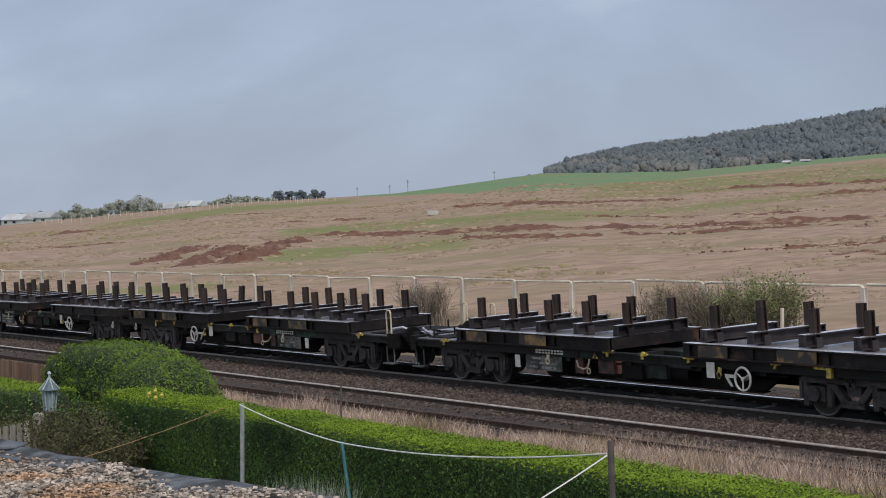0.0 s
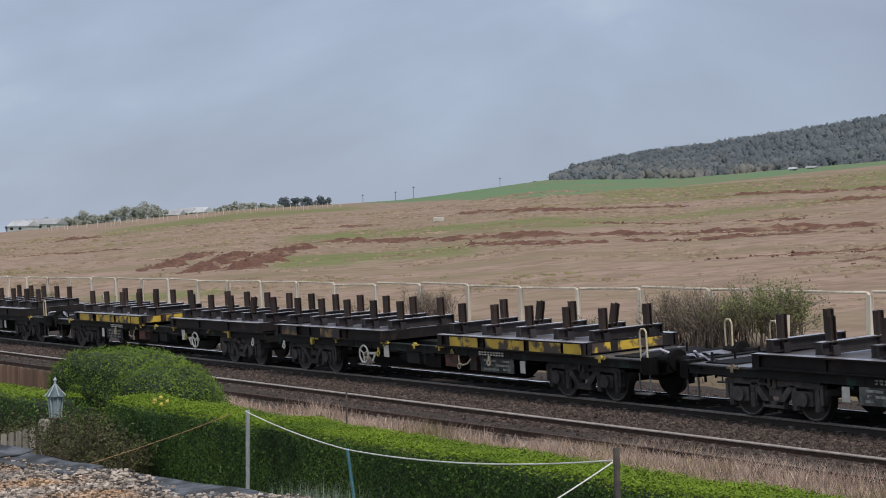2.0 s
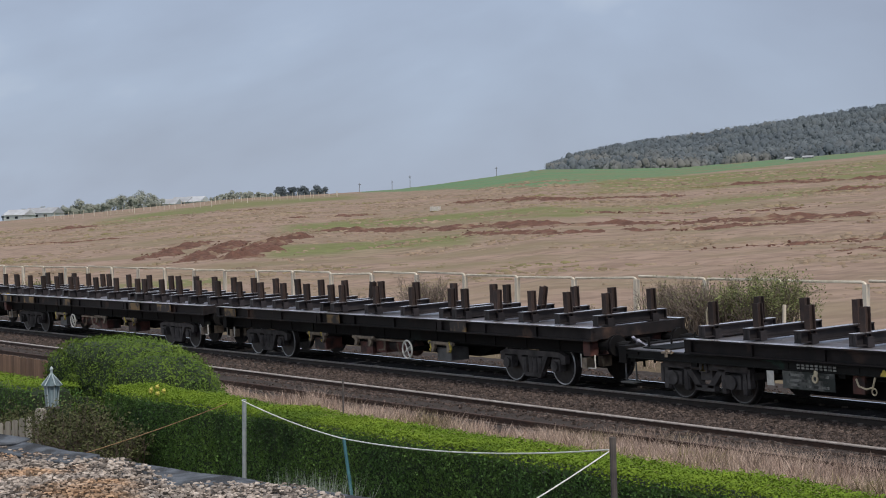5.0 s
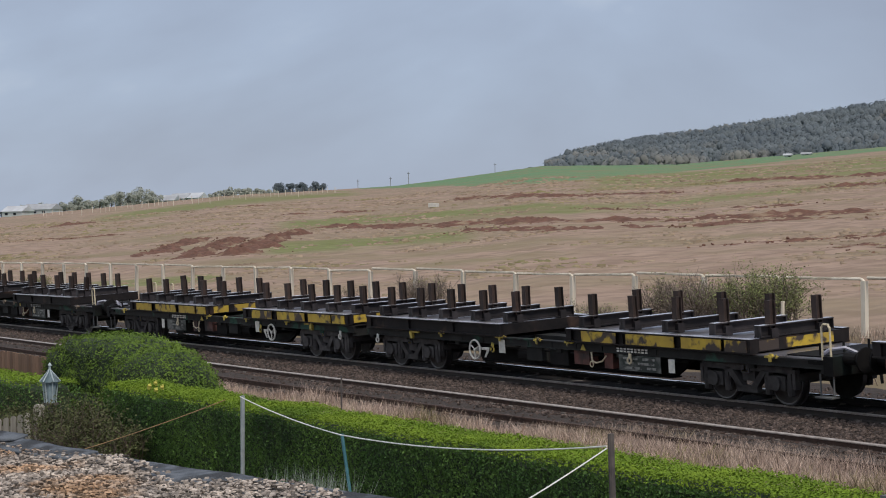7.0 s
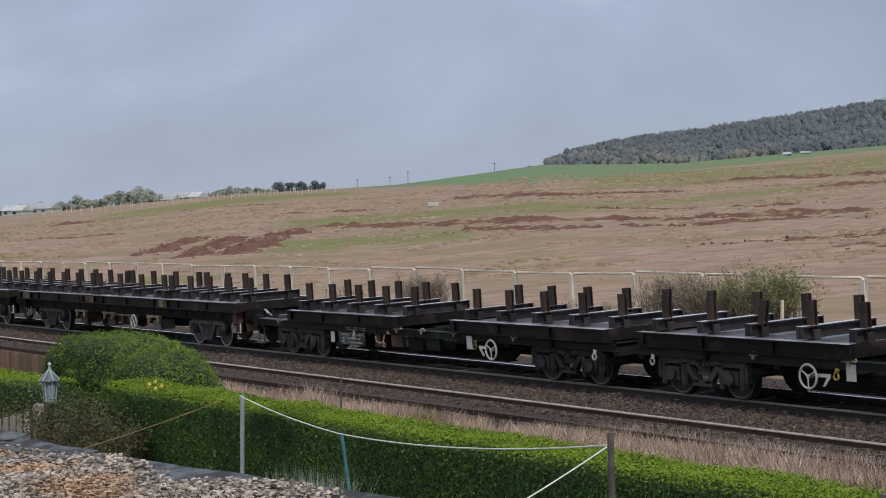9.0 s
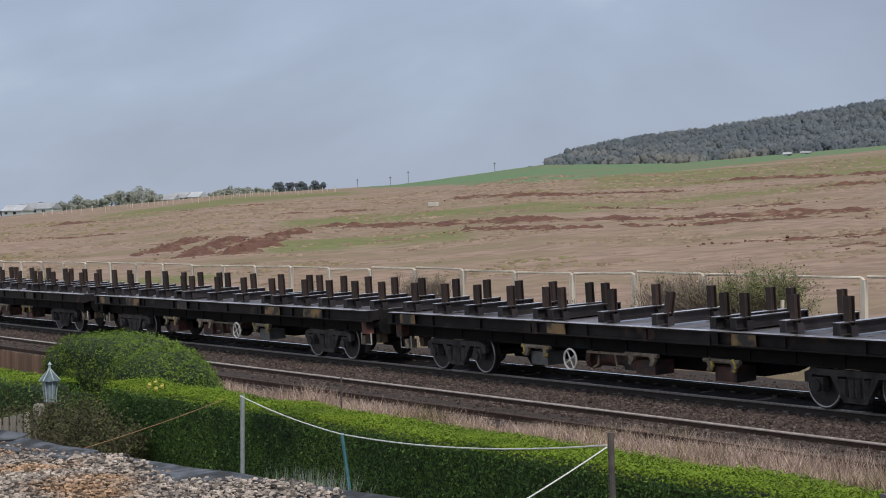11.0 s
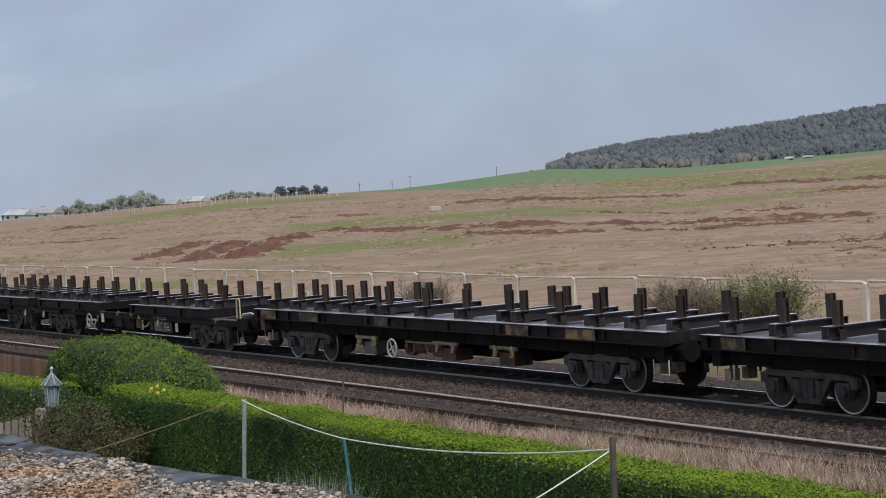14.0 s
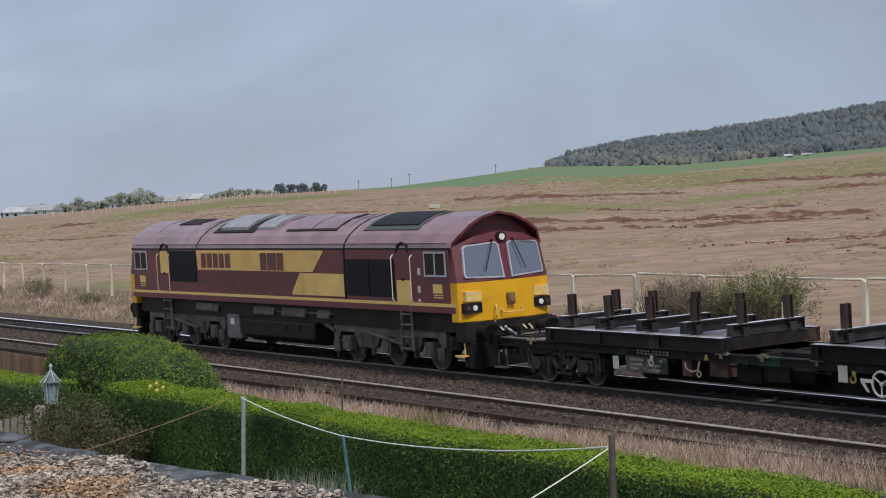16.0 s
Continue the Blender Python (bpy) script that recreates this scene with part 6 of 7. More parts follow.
def build_loco():
    loco = empty("diesel_locomotive")
    L = 20.0
    Y = 1.325
    # body sides, floor, roof shell
    bm = bmesh.new()
    prism(bm, [(-Y, 1.62), (-Y, 3.06), (-Y + 0.05, 3.1), (Y - 0.05, 3.1), (Y, 3.06), (Y, 1.62)], "x", -L + 0.28, -0.28)
    part("body", bm, MAROON, loco, "deep maroon ribbed body side")
    bm = bmesh.new()
    prism(bm, ARCH, "x", -L + 0.58, -0.58)
    part("roof", bm, ROOFMAROON, loco, "maroon curved roof, pinkish with painted sky sheen")
    bm = bmesh.new()
    for s in (-1, 1):
        y = s * (Y + 0.012)
        box(bm, -L + 0.2, -0.2, min(y, y - s * 0.03), max(y, y - s * 0.03), 3.045, 3.085)
    part("gutter", bm, LOCODARK, loco)
    bm = bmesh.new()
    box(bm, -L + 0.05, -0.05, -Y - 0.008, Y + 0.008, 1.655, 1.735)
    part("waist_stripe", bm, GOLD, loco, "gold stripe along the sole bar")
    bm = bmesh.new()
    box(bm, -L + 0.1, -0.1, -Y - 0.002, Y + 0.002, 1.50, 1.655)
    part("sole_bar", bm, MAROON, loco)
    bm = bmesh.new()
    box(bm, -L + 0.4, -0.4, -1.18, 1.18, 1.02, 1.50)
    part("underframe", bm, LOCODARK, loco)
    # gold band with its slanted ends and ribs, both sides
    for s in (-1, 1):
        y = -Y - 0.002 if s < 0 else Y + 0.014
        bm = bmesh.new()
        side_panel(bm, [(-14.65, 2.43), (-7.25, 2.43), (-6.55, 3.02), (-14.75, 3.02)], y)
        side_panel(bm, [(-8.55, 1.80), (-5.52, 1.80), (-5.52, 2.40), (-8.0, 2.40)], y)
        part("gold_band", bm, GOLD, loco, "gold band with slanted end")
        for outline in ([(-2.78, 1.74), (-2.12, 1.74), (-2.12, 2.28), (-2.78, 2.28)],
                        [(-17.5, 2.30), (-16.9, 2.30), (-16.9, 3.00), (-17.5, 3.00)]):
            bm = bmesh.new()
            side_panel(bm, outline, y, 0.016)
            part("gold_panel", bm, GOLD, loco)
        bm = bmesh.new()
        yy = y - 0.012 if s < 0 else y
        for i in range(13):
            z = 1.93 + i * 0.086
            if z > 2.43:
                box(bm, -14.6, -7.3 + (z - 2.43) * 1.186, yy - 0.013, yy + 0.013, z - 0.007, z + 0.007, 1)
            else:
                edge = -8.55 + (z - 1.86) * 1.02
                box(bm, -14.6, edge, yy - 0.013, yy + 0.013, z - 0.012, z + 0.012, 0)
                box(bm, edge, -6.85, yy - 0.013, yy + 0.013, z - 0.007, z + 0.007, 1)
        part("side_rib", bm, [MAROON, GOLD], loco, "raised horizontal ribs")
        # running number and owner's letters as plain blocks
        bm = bmesh.new()
        yl = y - 0.030 if s < 0 else y + 0.018
        for i in range(5):
            x = -14.35 + i * 0.42
            box(bm, x, x + 0.30, yl - 0.004, yl + 0.004, 2.50, 2.93)
        part("number_block", bm, MAROON, loco, "row of five dark red blocks")
        bm = bmesh.new()
        for x0, x1 in ((-10.35, -9.98), (-9.90, -9.38), (-9.30, -8.94)):
            box(bm, x0, x1, yl - 0.004, yl + 0.004, 2.46, 2.95)
        part("letter_block", bm, MAROON, loco, "three dark red blocks on the gold band")
        # grilles with slats
        for x0, x1, z0, z1 in ((-16.75, -14.80, 2.05, 3.00), (-5.35, -4.15, 1.84, 2.80), (-4.10, -2.90, 1.84, 2.80)):
            bm = bmesh.new()
            yg = y - 0.02 if s < 0 else y - 0.01
            box(bm, x0, x1, yg, yg + 0.03, z0, z1)
            n = int((z1 - z0) / 0.06)
            for i in range(n):
                z = z0 + 0.03 + i * 0.06
                box(bm, x0 + 0.03, x1 - 0.03, yg - 0.012 if s < 0 else yg + 0.028, yg + 0.002 if s < 0 else yg + 0.042, z - 0.008, z + 0.012)
            part("grille", bm, GRILLE, loco, "near-black slatted intake grille")
        # doors with grab rails
        for x in (-2.45, -17.2):
            bm = bmesh.new()
            box(bm, x - 0.36, x + 0.36, y - 0.005 if s < 0 else y - 0.008, y + 0.008 if s < 0 else y + 0.006, 1.75, 3.03)
            dr = part("cab_door", bm, MAROON, loco)
            for dx in (-0.46, 0.46):
                bm = bmesh.new()
                yr = y - 0.07 if s < 0 else y + 0.06
                bent(bm, [(x + dx, y, 1.72), (x + dx, yr, 1.78), (x + dx, yr, 2.85), (x + dx, y, 2.92)], 0.017, 6)
                part("grab_rail", bm, WHITEMARK if x > -5 else CREAMPIPE, loco, "pale vertical grab rail")
            bm = bmesh.new()
            box(bm, x - 0.05, x + 0.04, y - 0.03 if s < 0 else y, y if s < 0 else y + 0.03, 2.26, 2.33)
            part("door_handle", bm, LOCODARK, dr)
            bm = bmesh.new()
            for z in (0.55, 0.85, 1.15, 1.42):
                box(bm, x - 0.24, x + 0.24, s * 1.30 - 0.06, s * 1.30 + 0.06, z, z + 0.03)
            for dx in (-0.25, 0.25):
                box(bm, x + dx - 0.015, x + dx + 0.015, s * 1.30 - 0.03, s * 1.30 + 0.03, 0.5, 1.62)
            part("cab_steps", bm, BOXGREY, loco, "grey steel cab steps")
            bm = bmesh.new()
            bent(bm, [(x - 0.28, y, 2.98), (x - 0.20, y, 3.16), (x, y, 3.22), (x + 0.2, y, 3.16), (x + 0.28, y, 2.98)], 0.035, 6)
            part("door_hood", bm, LOCODARK, loco)
        # cab side windows
        for x0, x1 in ((-1.42, -0.42), (-19.58, -18.58)):
            bm = bmesh.new()
            ya, yb = (y - 0.022, y + 0.004) if s < 0 else (y - 0.012, y + 0.014)
            for a, b, c, e in ((x0, x1, 2.38, 2.43), (x0, x1, 2.95, 3.0), (x0, x0 + 0.05, 2.43, 2.95), (x1 - 0.05, x1, 2.43, 2.95), ((x0 + x1) / 2 - 0.025, (x0 + x1) / 2 + 0.025, 2.43, 2.95)):
                box(bm, a, b, ya, yb, c, e)
            w = part("side_window", bm, FRAMEWHITE, loco, "sliding cab window in a pale frame")
            bm = bmesh.new()
            box(bm, x0 + 0.05, x1 - 0.05, ya + 0.008, yb - 0.006, 2.43, 2.95)
            part("pane", bm, SIDEGLASS, w)
            bm = bmesh.new()
            box(bm, x0 + 0.35, x0 + 0.78, y - 0.006 if s < 0 else y - 0.006, y + 0.004 if s < 0 else y + 0.004, 1.98, 2.20)
            for z in (1.86, 1.92):
                box(bm, x0 + 0.37, x0 + 0.80, y - 0.006 if s < 0 else y - 0.006, y + 0.004 if s < 0 else y + 0.004, z, z + 0.025)
            part("cab_emblem", bm, GOLD, loco, "small gold emblem below the cab window")
        for x, z in ((-1.75, 2.42), (-1.78, 1.98), (-1.8, 1.76)):
            bm = bmesh.new()
            box(bm, x, x + 0.13, y - 0.008 if s < 0 else y - 0.006, y + 0.004, z, z + (0.17 if z > 1.8 else 0.06))
            part("notice", bm, WHITEMARK, loco)
    # body seam bands over the roof
    for x in (-5.45, -14.72):
        bm = bmesh.new()
        prism(bm, [(y * 1.006, 3.06 + (z - 3.06) * 1.012) for y, z in ARCH], "x", x - 0.035, x + 0.035)
        if x > -6:
            box(bm, x - 0.03, x + 0.03, -Y - 0.02, Y + 0.02, 1.74, 3.06)
        part("roof_seam", bm, LOCODARK, loco)
    # ridge lines along the eaves
    bm = bmesh.new()
    for s in (-1, 1):
        rod(bm, (-L + 0.5, s * 1.305, 3.20), (-0.4, s * 1.305, 3.20), 0.018, 6)
    part("eaves_bead", bm, ROOFMAROON, loco)
    # roof equipment: front grille, hatches, silencer

    def over(x0, x1, y0, y1, lift, material, name, label=""):
        bm = bmesh.new()
        k = 7
        top = []
        for i in range(k):
            yy = y0 + (y1 - y0) * i / (k - 1)
            zz = np.interp(abs(yy), [p[0] for p in reversed(ROOF)], [p[1] for p in reversed(ROOF)])
            top.append((yy, float(zz) + lift))
        prism(bm, top + [(yy, zz - lift - 0.03) for yy, zz in reversed(top)], "x", x0, x1)
        return part(name, bm, material, loco, label)

    over(-4.9, -2.15, -1.0, 1.0, 0.03, ROOFGRILLE, "roof_grille", "dark radiator fan grille in the roof")
    over(-4.7, -2.35, -0.86, 0.86, 0.045, GRILLE, "fan_mesh")
    over(-9.35, -6.4, -0.98, 0.98, 0.025, LOCODARK, "hatch_rim")
    over(-9.28, -7.9, -0.93, 0.93, 0.04, ROOFMAROON, "roof_hatch")
    over(-7.82, -6.47, -0.93, 0.93, 0.04, ROOFMAROON, "roof_hatch")
    over(-14.1, -11.4, -1.0, 1.0, 0.035, LOCODARK, "silencer_bed")
    over(-13.7, -11.9, -0.92, 0.92, 0.11, SILVER, "exhaust_silencer", "dull silver exhaust silencer")
    over(-11.3, -10.2, -0.9, 0.9, 0.08, SILVER, "roof_cover", "scuffed pale roof cover")
    over(-17.6, -16.0, -0.55, 0.55, 0.03, LOCODARK, "roof_hatch", "dark roof hatch")
    for x in (-18.4, -15.0, -10.0, -5.9):
        over(x - 0.012, x + 0.012, -1.29, 1.29, 0.012, MAROON, "roof_joint")
    bm = bmesh.new()
    rod(bm, (-10.9, 0.0, 3.95), (-10.9, 0.0, 4.02), 0.12, 10)
    part("vent", bm, SILVER, loco)
    # below the floor: fuel tank, battery box, gear
    bm = bmesh.new()
    prism(bm, [(-1.22, 0.55), (-1.22, 0.98), (-1.1, 1.06), (1.1, 1.06), (1.22, 0.98), (1.22, 0.55), (0.85, 0.36), (-0.85, 0.36)], "x", -12.05, -7.55)
    part("fuel_tank", bm, LOCODARK, loco, "black fuel tank below the floor", bevel=0.03)
    bm = bmesh.new()
    for x in (-9.4, -8.6):
        box(bm, x, x + 0.22, -1.26, -1.2, 0.78, 0.9)
    rod(bm, (-11.9, -1.16, 1.1), (-7.6, -1.16, 1.1), 0.03, 6)
    part("tank_fitting", bm, LOCODARK, loco)
    bm = bmesh.new()
    box(bm, -13.0, -12.15, -1.26, 1.26, 0.42, 1.12)
    part("battery_box", bm, BOXGREY, loco, "grey equipment box", bevel=0.025)
    bm = bmesh.new()
    box(bm, -12.75, -12.5, -1.272, -1.26, 0.82, 1.0)
    part("notice", bm, WHITEMARK, loco)
    for x0, x1 in ((-11.2, -9.9), (-9.4, -8.0), (-7.3, -6.6), (-15.2, -13.6)):
        bm = bmesh.new()
        box(bm, x0, x1, -1.24, -0.6, 1.16, 1.40)
        rod(bm, (x0, -1.2, 1.22), (x1, -1.2, 1.22), 0.09, 8)
        part("air_reservoir", bm, LOCOBOGIE, loco, bevel=0.02)
    bm = bmesh.new()
    rod(bm, (-7.4, -1.1, 1.1), (-6.5, -1.15, 0.85), 0.06, 8)
    rod(bm, (-13.4, -1.1, 1.25), (-6.3, -1.22, 1.30), 0.025, 6)
    part("pipework", bm, LOCOBOGIE, loco)
    loco_bogie(loco, -3.75)
    loco_bogie(loco, -16.25)
    cab_end(loco, 0.0, 1)
    cab_end(loco, -L, -1)
    tagged(loco, "maroon and gold diesel freight locomotive with yellow cab front", "locomotive")
    TRAIN.append((loco, 0.0))


build_loco()


# ---- gardens in front of the railway ----
def leafy(name, pts, nrm, size, seed, material, parent):
    rng = np.random.default_rng(seed)
    v, f = leaf_cards(pts, nrm, size, rng)
    return raw(name, v.tolist(), f.tolist(), material, parent)


def long_hedge(x0, x1, y0, y1, z0, z1, leaves, size, seed, label, taper=0.0):
    """A clipped hedge: a solid core, near-black for the shade between leaves, covered in small leaves, with a slightly
    wavy top.
    """
    thing = empty("hedge", pose((x0 + x1) / 2, (y0 + y1) / 2, z0))
    rng = np.random.default_rng(seed)
    cx, cy = (x0 + x1) / 2, (y0 + y1) / 2
    nx, hw, L, H = int((x1 - x0) / 0.25), (y1 - y0) / 2, x1 - x0, z1 - z0

    def wave(x, s):
        return 0.05 * noise.noise((x * 0.7, s, seed)) + 0.03 * noise.noise((x * 2.1, s, seed))

    verts, faces = [], []
    prof = [(-1.0, 0.0), (-1.02, 0.35), (-1.0, 0.7), (-0.93, 0.93), (-0.6, 0.985), (0, 1.0), (0.6, 0.985), (0.93, 0.93), (1.0, 0.7), (1.0, 0.0)]
    for i in range(nx + 1):
        x = -L / 2 + L * i / nx
        end = min(1, 0.72 + 0.28 * min(i, nx - i) / 2)
        for s, h in prof:
            verts.append((x, s * (hw - 0.05) * end + wave(x + cx, s * 3), h * (H - 0.05) * (0.95 if end < 1 else 1) + wave(x + cx, 9)))
    m = len(prof)
    for i in range(nx):
        for j in range(m - 1):
            a = i * m + j
            faces.append((a, a + 1, a + m + 1, a + m))
    faces += [tuple(range(m)), tuple(nx * m + j for j in reversed(range(m)))]
    core = raw("core", verts, faces, CORESHADE, thing)
    area = np.array([H, H * 0.2, 2 * hw * 1.5, 2 * hw * H / L])
    kind = rng.choice(4, leaves, p=area / area.sum())
    x, u = rng.uniform(-L / 2, L / 2, leaves), rng.random(leaves)
    p, n = np.zeros((leaves, 3)), np.zeros((leaves, 3))
    p[:, 0] = x
    for k, (yy, zz, nn) in enumerate(((-hw + 0 * u, u * H, (0, -1, -0.35)), (hw + 0 * u, u * H, (0, 1, 0.25)), ((u * 2 - 1) * hw, H + 0 * u, (0, 0, 1)), ((u * 2 - 1) * hw, rng.random(leaves) * H, (1, 0, 0.2)))):
        s = kind == k
        p[s, 1], p[s, 2] = yy[s], zz[s]
        n[s] = nn
        if k == 3:
            p[s, 0] = np.where(rng.random(s.sum()) < 0.5, -L / 2, L / 2)
    p[:, 2] += np.array([wave(a + cx, 9) for a in p[:, 0]]) - np.where(np.abs(p[:, 1]) > hw * 0.9, 0.05, 0) * (p[:, 2] > H * 0.95)
    p += rng.normal(0, 0.022, p.shape)
    # leaves on the top take the brighter colour that stands for skylight
    lit_top = (kind == 2) | (p[:, 2] > H * 0.965)
    side = leafy("foliage", p[~lit_top], n[~lit_top], size, seed + 1, SIDELEAF, thing)
    tagged(side, "deep green privet side leaves, painted darker as if shaded")
    tagged(leafy("top_growth", p[lit_top], n[lit_top], size * 0.85, seed + 2, LITSHOOT, thing), "yellow-green clipped top growth, painted brighter as if lit")
    tagged(thing, label, "hedge", group="clipped garden hedges")


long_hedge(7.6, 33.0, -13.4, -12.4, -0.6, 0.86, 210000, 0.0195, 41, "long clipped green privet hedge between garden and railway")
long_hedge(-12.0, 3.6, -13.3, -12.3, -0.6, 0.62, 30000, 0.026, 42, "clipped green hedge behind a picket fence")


def square(d):
    """Swells a unit direction towards a box with rounded corners."""
    return 1 / (abs(d[0]) ** 3.2 + abs(d[1]) ** 3.2 + abs(d[2]) ** 3.2) ** (1 / 3.2)


def round_bush():
    rng = np.random.default_rng(51)
    thing = empty("round_bush", pose(2.1, -11.0, -0.6))
    lumps = [((0.4, 0.0, 1.16), (2.35, 0.85, 0.92)), ((-1.05, 0.0, 0.95), (1.45, 0.85, 0.88)), ((2.3, 0.0, 0.92), (1.75, 0.85, 0.95)), ((4.2, -0.1, 0.58), (1.5, 0.7, 0.66)), ((5.6, -0.1, 0.36), (1.15, 0.6, 0.44)), ((0.6, -0.2, 0.5), (2.6, 0.85, 0.5))]
    bm = bmesh.new()
    for c, s in lumps:
        vs = bmesh.ops.create_icosphere(bm, subdivisions=3, radius=1)["verts"]
        for v in vs:
            d = v.co.copy()
            k = square(d) * (0.90 + 0.12 * noise.noise(d * 2.2 + Vector(c)) + 0.06 * noise.noise(d * 6))
            v.co = Vector((c[0] + d.x * s[0] * k, c[1] + d.y * s[1] * k, max(0.0, c[2] + d.z * s[2] * k)))
    # the bush's core carries the same painted inner shade
    part("core", bm, CORESHADE, thing)
    pts, nrm = [], []
    for c, s in lumps:
        k = int(90000 * (s[0] * s[2]) / 9)
        d = rng.normal(0, 1, (k, 3))
        d /= np.linalg.norm(d, axis=1, keepdims=True)
        wob = np.array([square(q) for q in d])[:, None] * (0.94 + 0.10 * np.array([noise.noise(Vector(q) * 2.2 + Vector(c)) for q in d])[:, None] + 0.07 * np.array([noise.noise(Vector(q) * 6) for q in d])[:, None] + rng.normal(0, 0.03, (k, 1)))
        p = np.array(c) + d * np.array(s) * wob
        keep = p[:, 2] > 0.03
        pts.append(p[keep]), nrm.append(d[keep])
    leafy("foliage", np.concatenate(pts), np.concatenate(nrm), 0.025, 52, BUSHLEAF, thing)
    tagged(thing, "large round clipped evergreen bush by the railway", "bush")


round_bush()


def board_fence():
    thing = empty("board_fence", pose(-9.0, -10.2, -0.6))
    rng = random.Random(2)
    first = None
    for i in range(42):
        m = pose(-3.0 + i * 0.2, 0, rng.uniform(-0.02, 0.02), 0, rng.gauss(0, 0.4), 0)
        if first is None:
            bm = bmesh.new()
            box(bm, -0.094, 0.094, -0.012, 0.012, 0, 1.2)
            first = part("board", bm, BROWNFENCE, thing, bevel=0.004)
            first.matrix_basis = m
        else:
            again(first, thing, m)
    for z in (0.25, 1.0):
        bm = bmesh.new()
        box(bm, -3.1, 5.3, 0.014, 0.06, z, z + 0.09)
        part("fence_rail", bm, BROWNFENCE, thing)
    tagged(thing, "brown vertical-board garden fence along the railway", "fence")


board_fence()


def picket_fence():
    thing = empty("picket_fence", pose(6.05, -14.0, -0.6, 0, 0, 37))
    rng = random.Random(9)
    bm = bmesh.new()
    prism(bm, [(-0.085, 0.0), (0.085, 0.0), (0.085, 1.0), (0.05, 1.06), (-0.05, 1.06), (-0.085, 1.0)], "y", -0.07, 0.07)
    part("fence_post", bm, PICKET, thing, bevel=0.01)
    first = None
    for i in range(26):
        h = 0.86 - 0.05 * math.sin(min(i, 14) / 14 * 3.14) - min(i, 8) * 0.02
        m = pose(-0.24 - i * 0.155, 0, h - 0.86, 0, rng.gauss(0, 0.7), 0)
        if first is None:
            bm = bmesh.new()
            prism(bm, [(-0.055, 0.1), (0.055, 0.1), (0.055, 0.87), (0.03, 0.90), (-0.03, 0.90), (-0.055, 0.87)], "y", -0.012, 0.012)
            first = part("picket", bm, PICKET, thing)
            first.matrix_basis = m
        else:
            again(first, thing, m)
    for z in (0.22, 0.58):
        bm = bmesh.new()
        box(bm, -4.3, 0.0, 0.014, 0.05, z, z + 0.07)
        part("fence_rail", bm, PICKET, thing)
    tagged(thing, "weathered grey picket fence with a thicker end post", "fence")


picket_fence()


def garden_lantern():
    x, y, g = 5.85, -13.72, -0.6
    thing = empty("garden_lantern", pose(x, y, g))
    bm = bmesh.new()
    rod(bm, (0, 0, 0), (0, 0, 1.02), 0.045, 8)
    box(bm, -0.11, 0.11, -0.11, 0.11, 1.02, 1.06)
    part("lantern_post", bm, DARKPOST, thing)
    bm = bmesh.new()
    rod(bm, (0, 0, 1.06), (0, 0, 1.42), 0.095, 6, 0.13)
    part("lantern_body", bm, LANTERNGLASS, thing, "blue-grey glazed lantern body")
    for k in range(6):
        a = k * math.pi / 3
        bm = bmesh.new()
        rod(bm, (0.098 * math.cos(a), 0.098 * math.sin(a), 1.06), (0.132 * math.cos(a), 0.132 * math.sin(a), 1.43), 0.013, 6)
        rod(bm, (0.185 * math.cos(a), 0.185 * math.sin(a), 1.44), (0, 0, 1.66), 0.012, 6)
        part("lantern_rib", bm, LANTERNTRIM, thing)
    bm = bmesh.new()
    rod(bm, (0, 0, 1.43), (0, 0, 1.65), 0.19, 6, 0.02)
    part("lantern_roof", bm, LANTERN, thing, "pale blue-grey hipped lantern roof")
    bm = bmesh.new()
    rod(bm, (0, 0, 1.64), (0, 0, 1.73), 0.022, 6), rod(bm, (0, 0, 1.72), (0, 0, 1.77), 0.04, 8, 0.01)
    part("finial", bm, LANTERNTRIM, thing)
    tagged(thing, "blue-grey garden lantern with a white-ribbed roof", "garden lantern")


garden_lantern()


def pole(name, a, b, r, material, label, category):
    bm = bmesh.new()
    rod(bm, a, b, r, 10)
    ob = link(name, bm, material)
    return tagged(ob, label, category)


pole("line_post", (13.75, -13.8, -0.62), (13.81, -13.8, 1.12), 0.031, GREYMETAL, "grey metal washing line post beside the hedge", "post")
pole("line_prop", (17.45, -14.0, -0.62), (17.06, -14.0, 0.87), 0.022, TEALPOLE, "thin teal clothes prop holding the washing line", "clothes prop")
pole("line_post", (22.98, -14.2, -0.62), (22.93, -14.2, 1.38), 0.034, DARKPOST, "dark wooden washing line post beside the hedge", "post")
pole("garden_cane", (13.6, -12.1, -0.62), (13.62, -12.1, 1.30), 0.012, DARKPOST, "thin dark cane behind the hedge", "cane")


def sagging(name, a, b, sag, r, material, label):
    bm = bmesh.new()
    a, b = Vector(a), Vector(b)
    pts = [a.lerp(b, t / 12) - Vector((0, 0, sag * 4 * (t / 12) * (1 - t / 12))) for t in range(13)]
    bent(bm, pts, r, 5)
    tagged(link(name, bm, material), label, "washing line")


sagging("washing_line", (13.81, -13.84, 1.11), (17.08, -14.03, 0.86), 0.04, 0.008, LINE, "white washing line from post to prop")
sagging("washing_line", (17.08, -14.03, 0.86), (22.93, -14.25, 1.26), 0.10, 0.008, LINE, "white washing line from prop to post")
sagging("washing_line", (22.93, -14.25, 1.24), (24.6, -17.0, 0.86), 0.02, 0.008, LINE, "white washing line running back to the house")
sagging("garden_string", (12.81, -13.6, 0.98), (10.7, -15.2, 0.12), 0.03, 0.007, STRING, "thin orange string tied across the hedge")


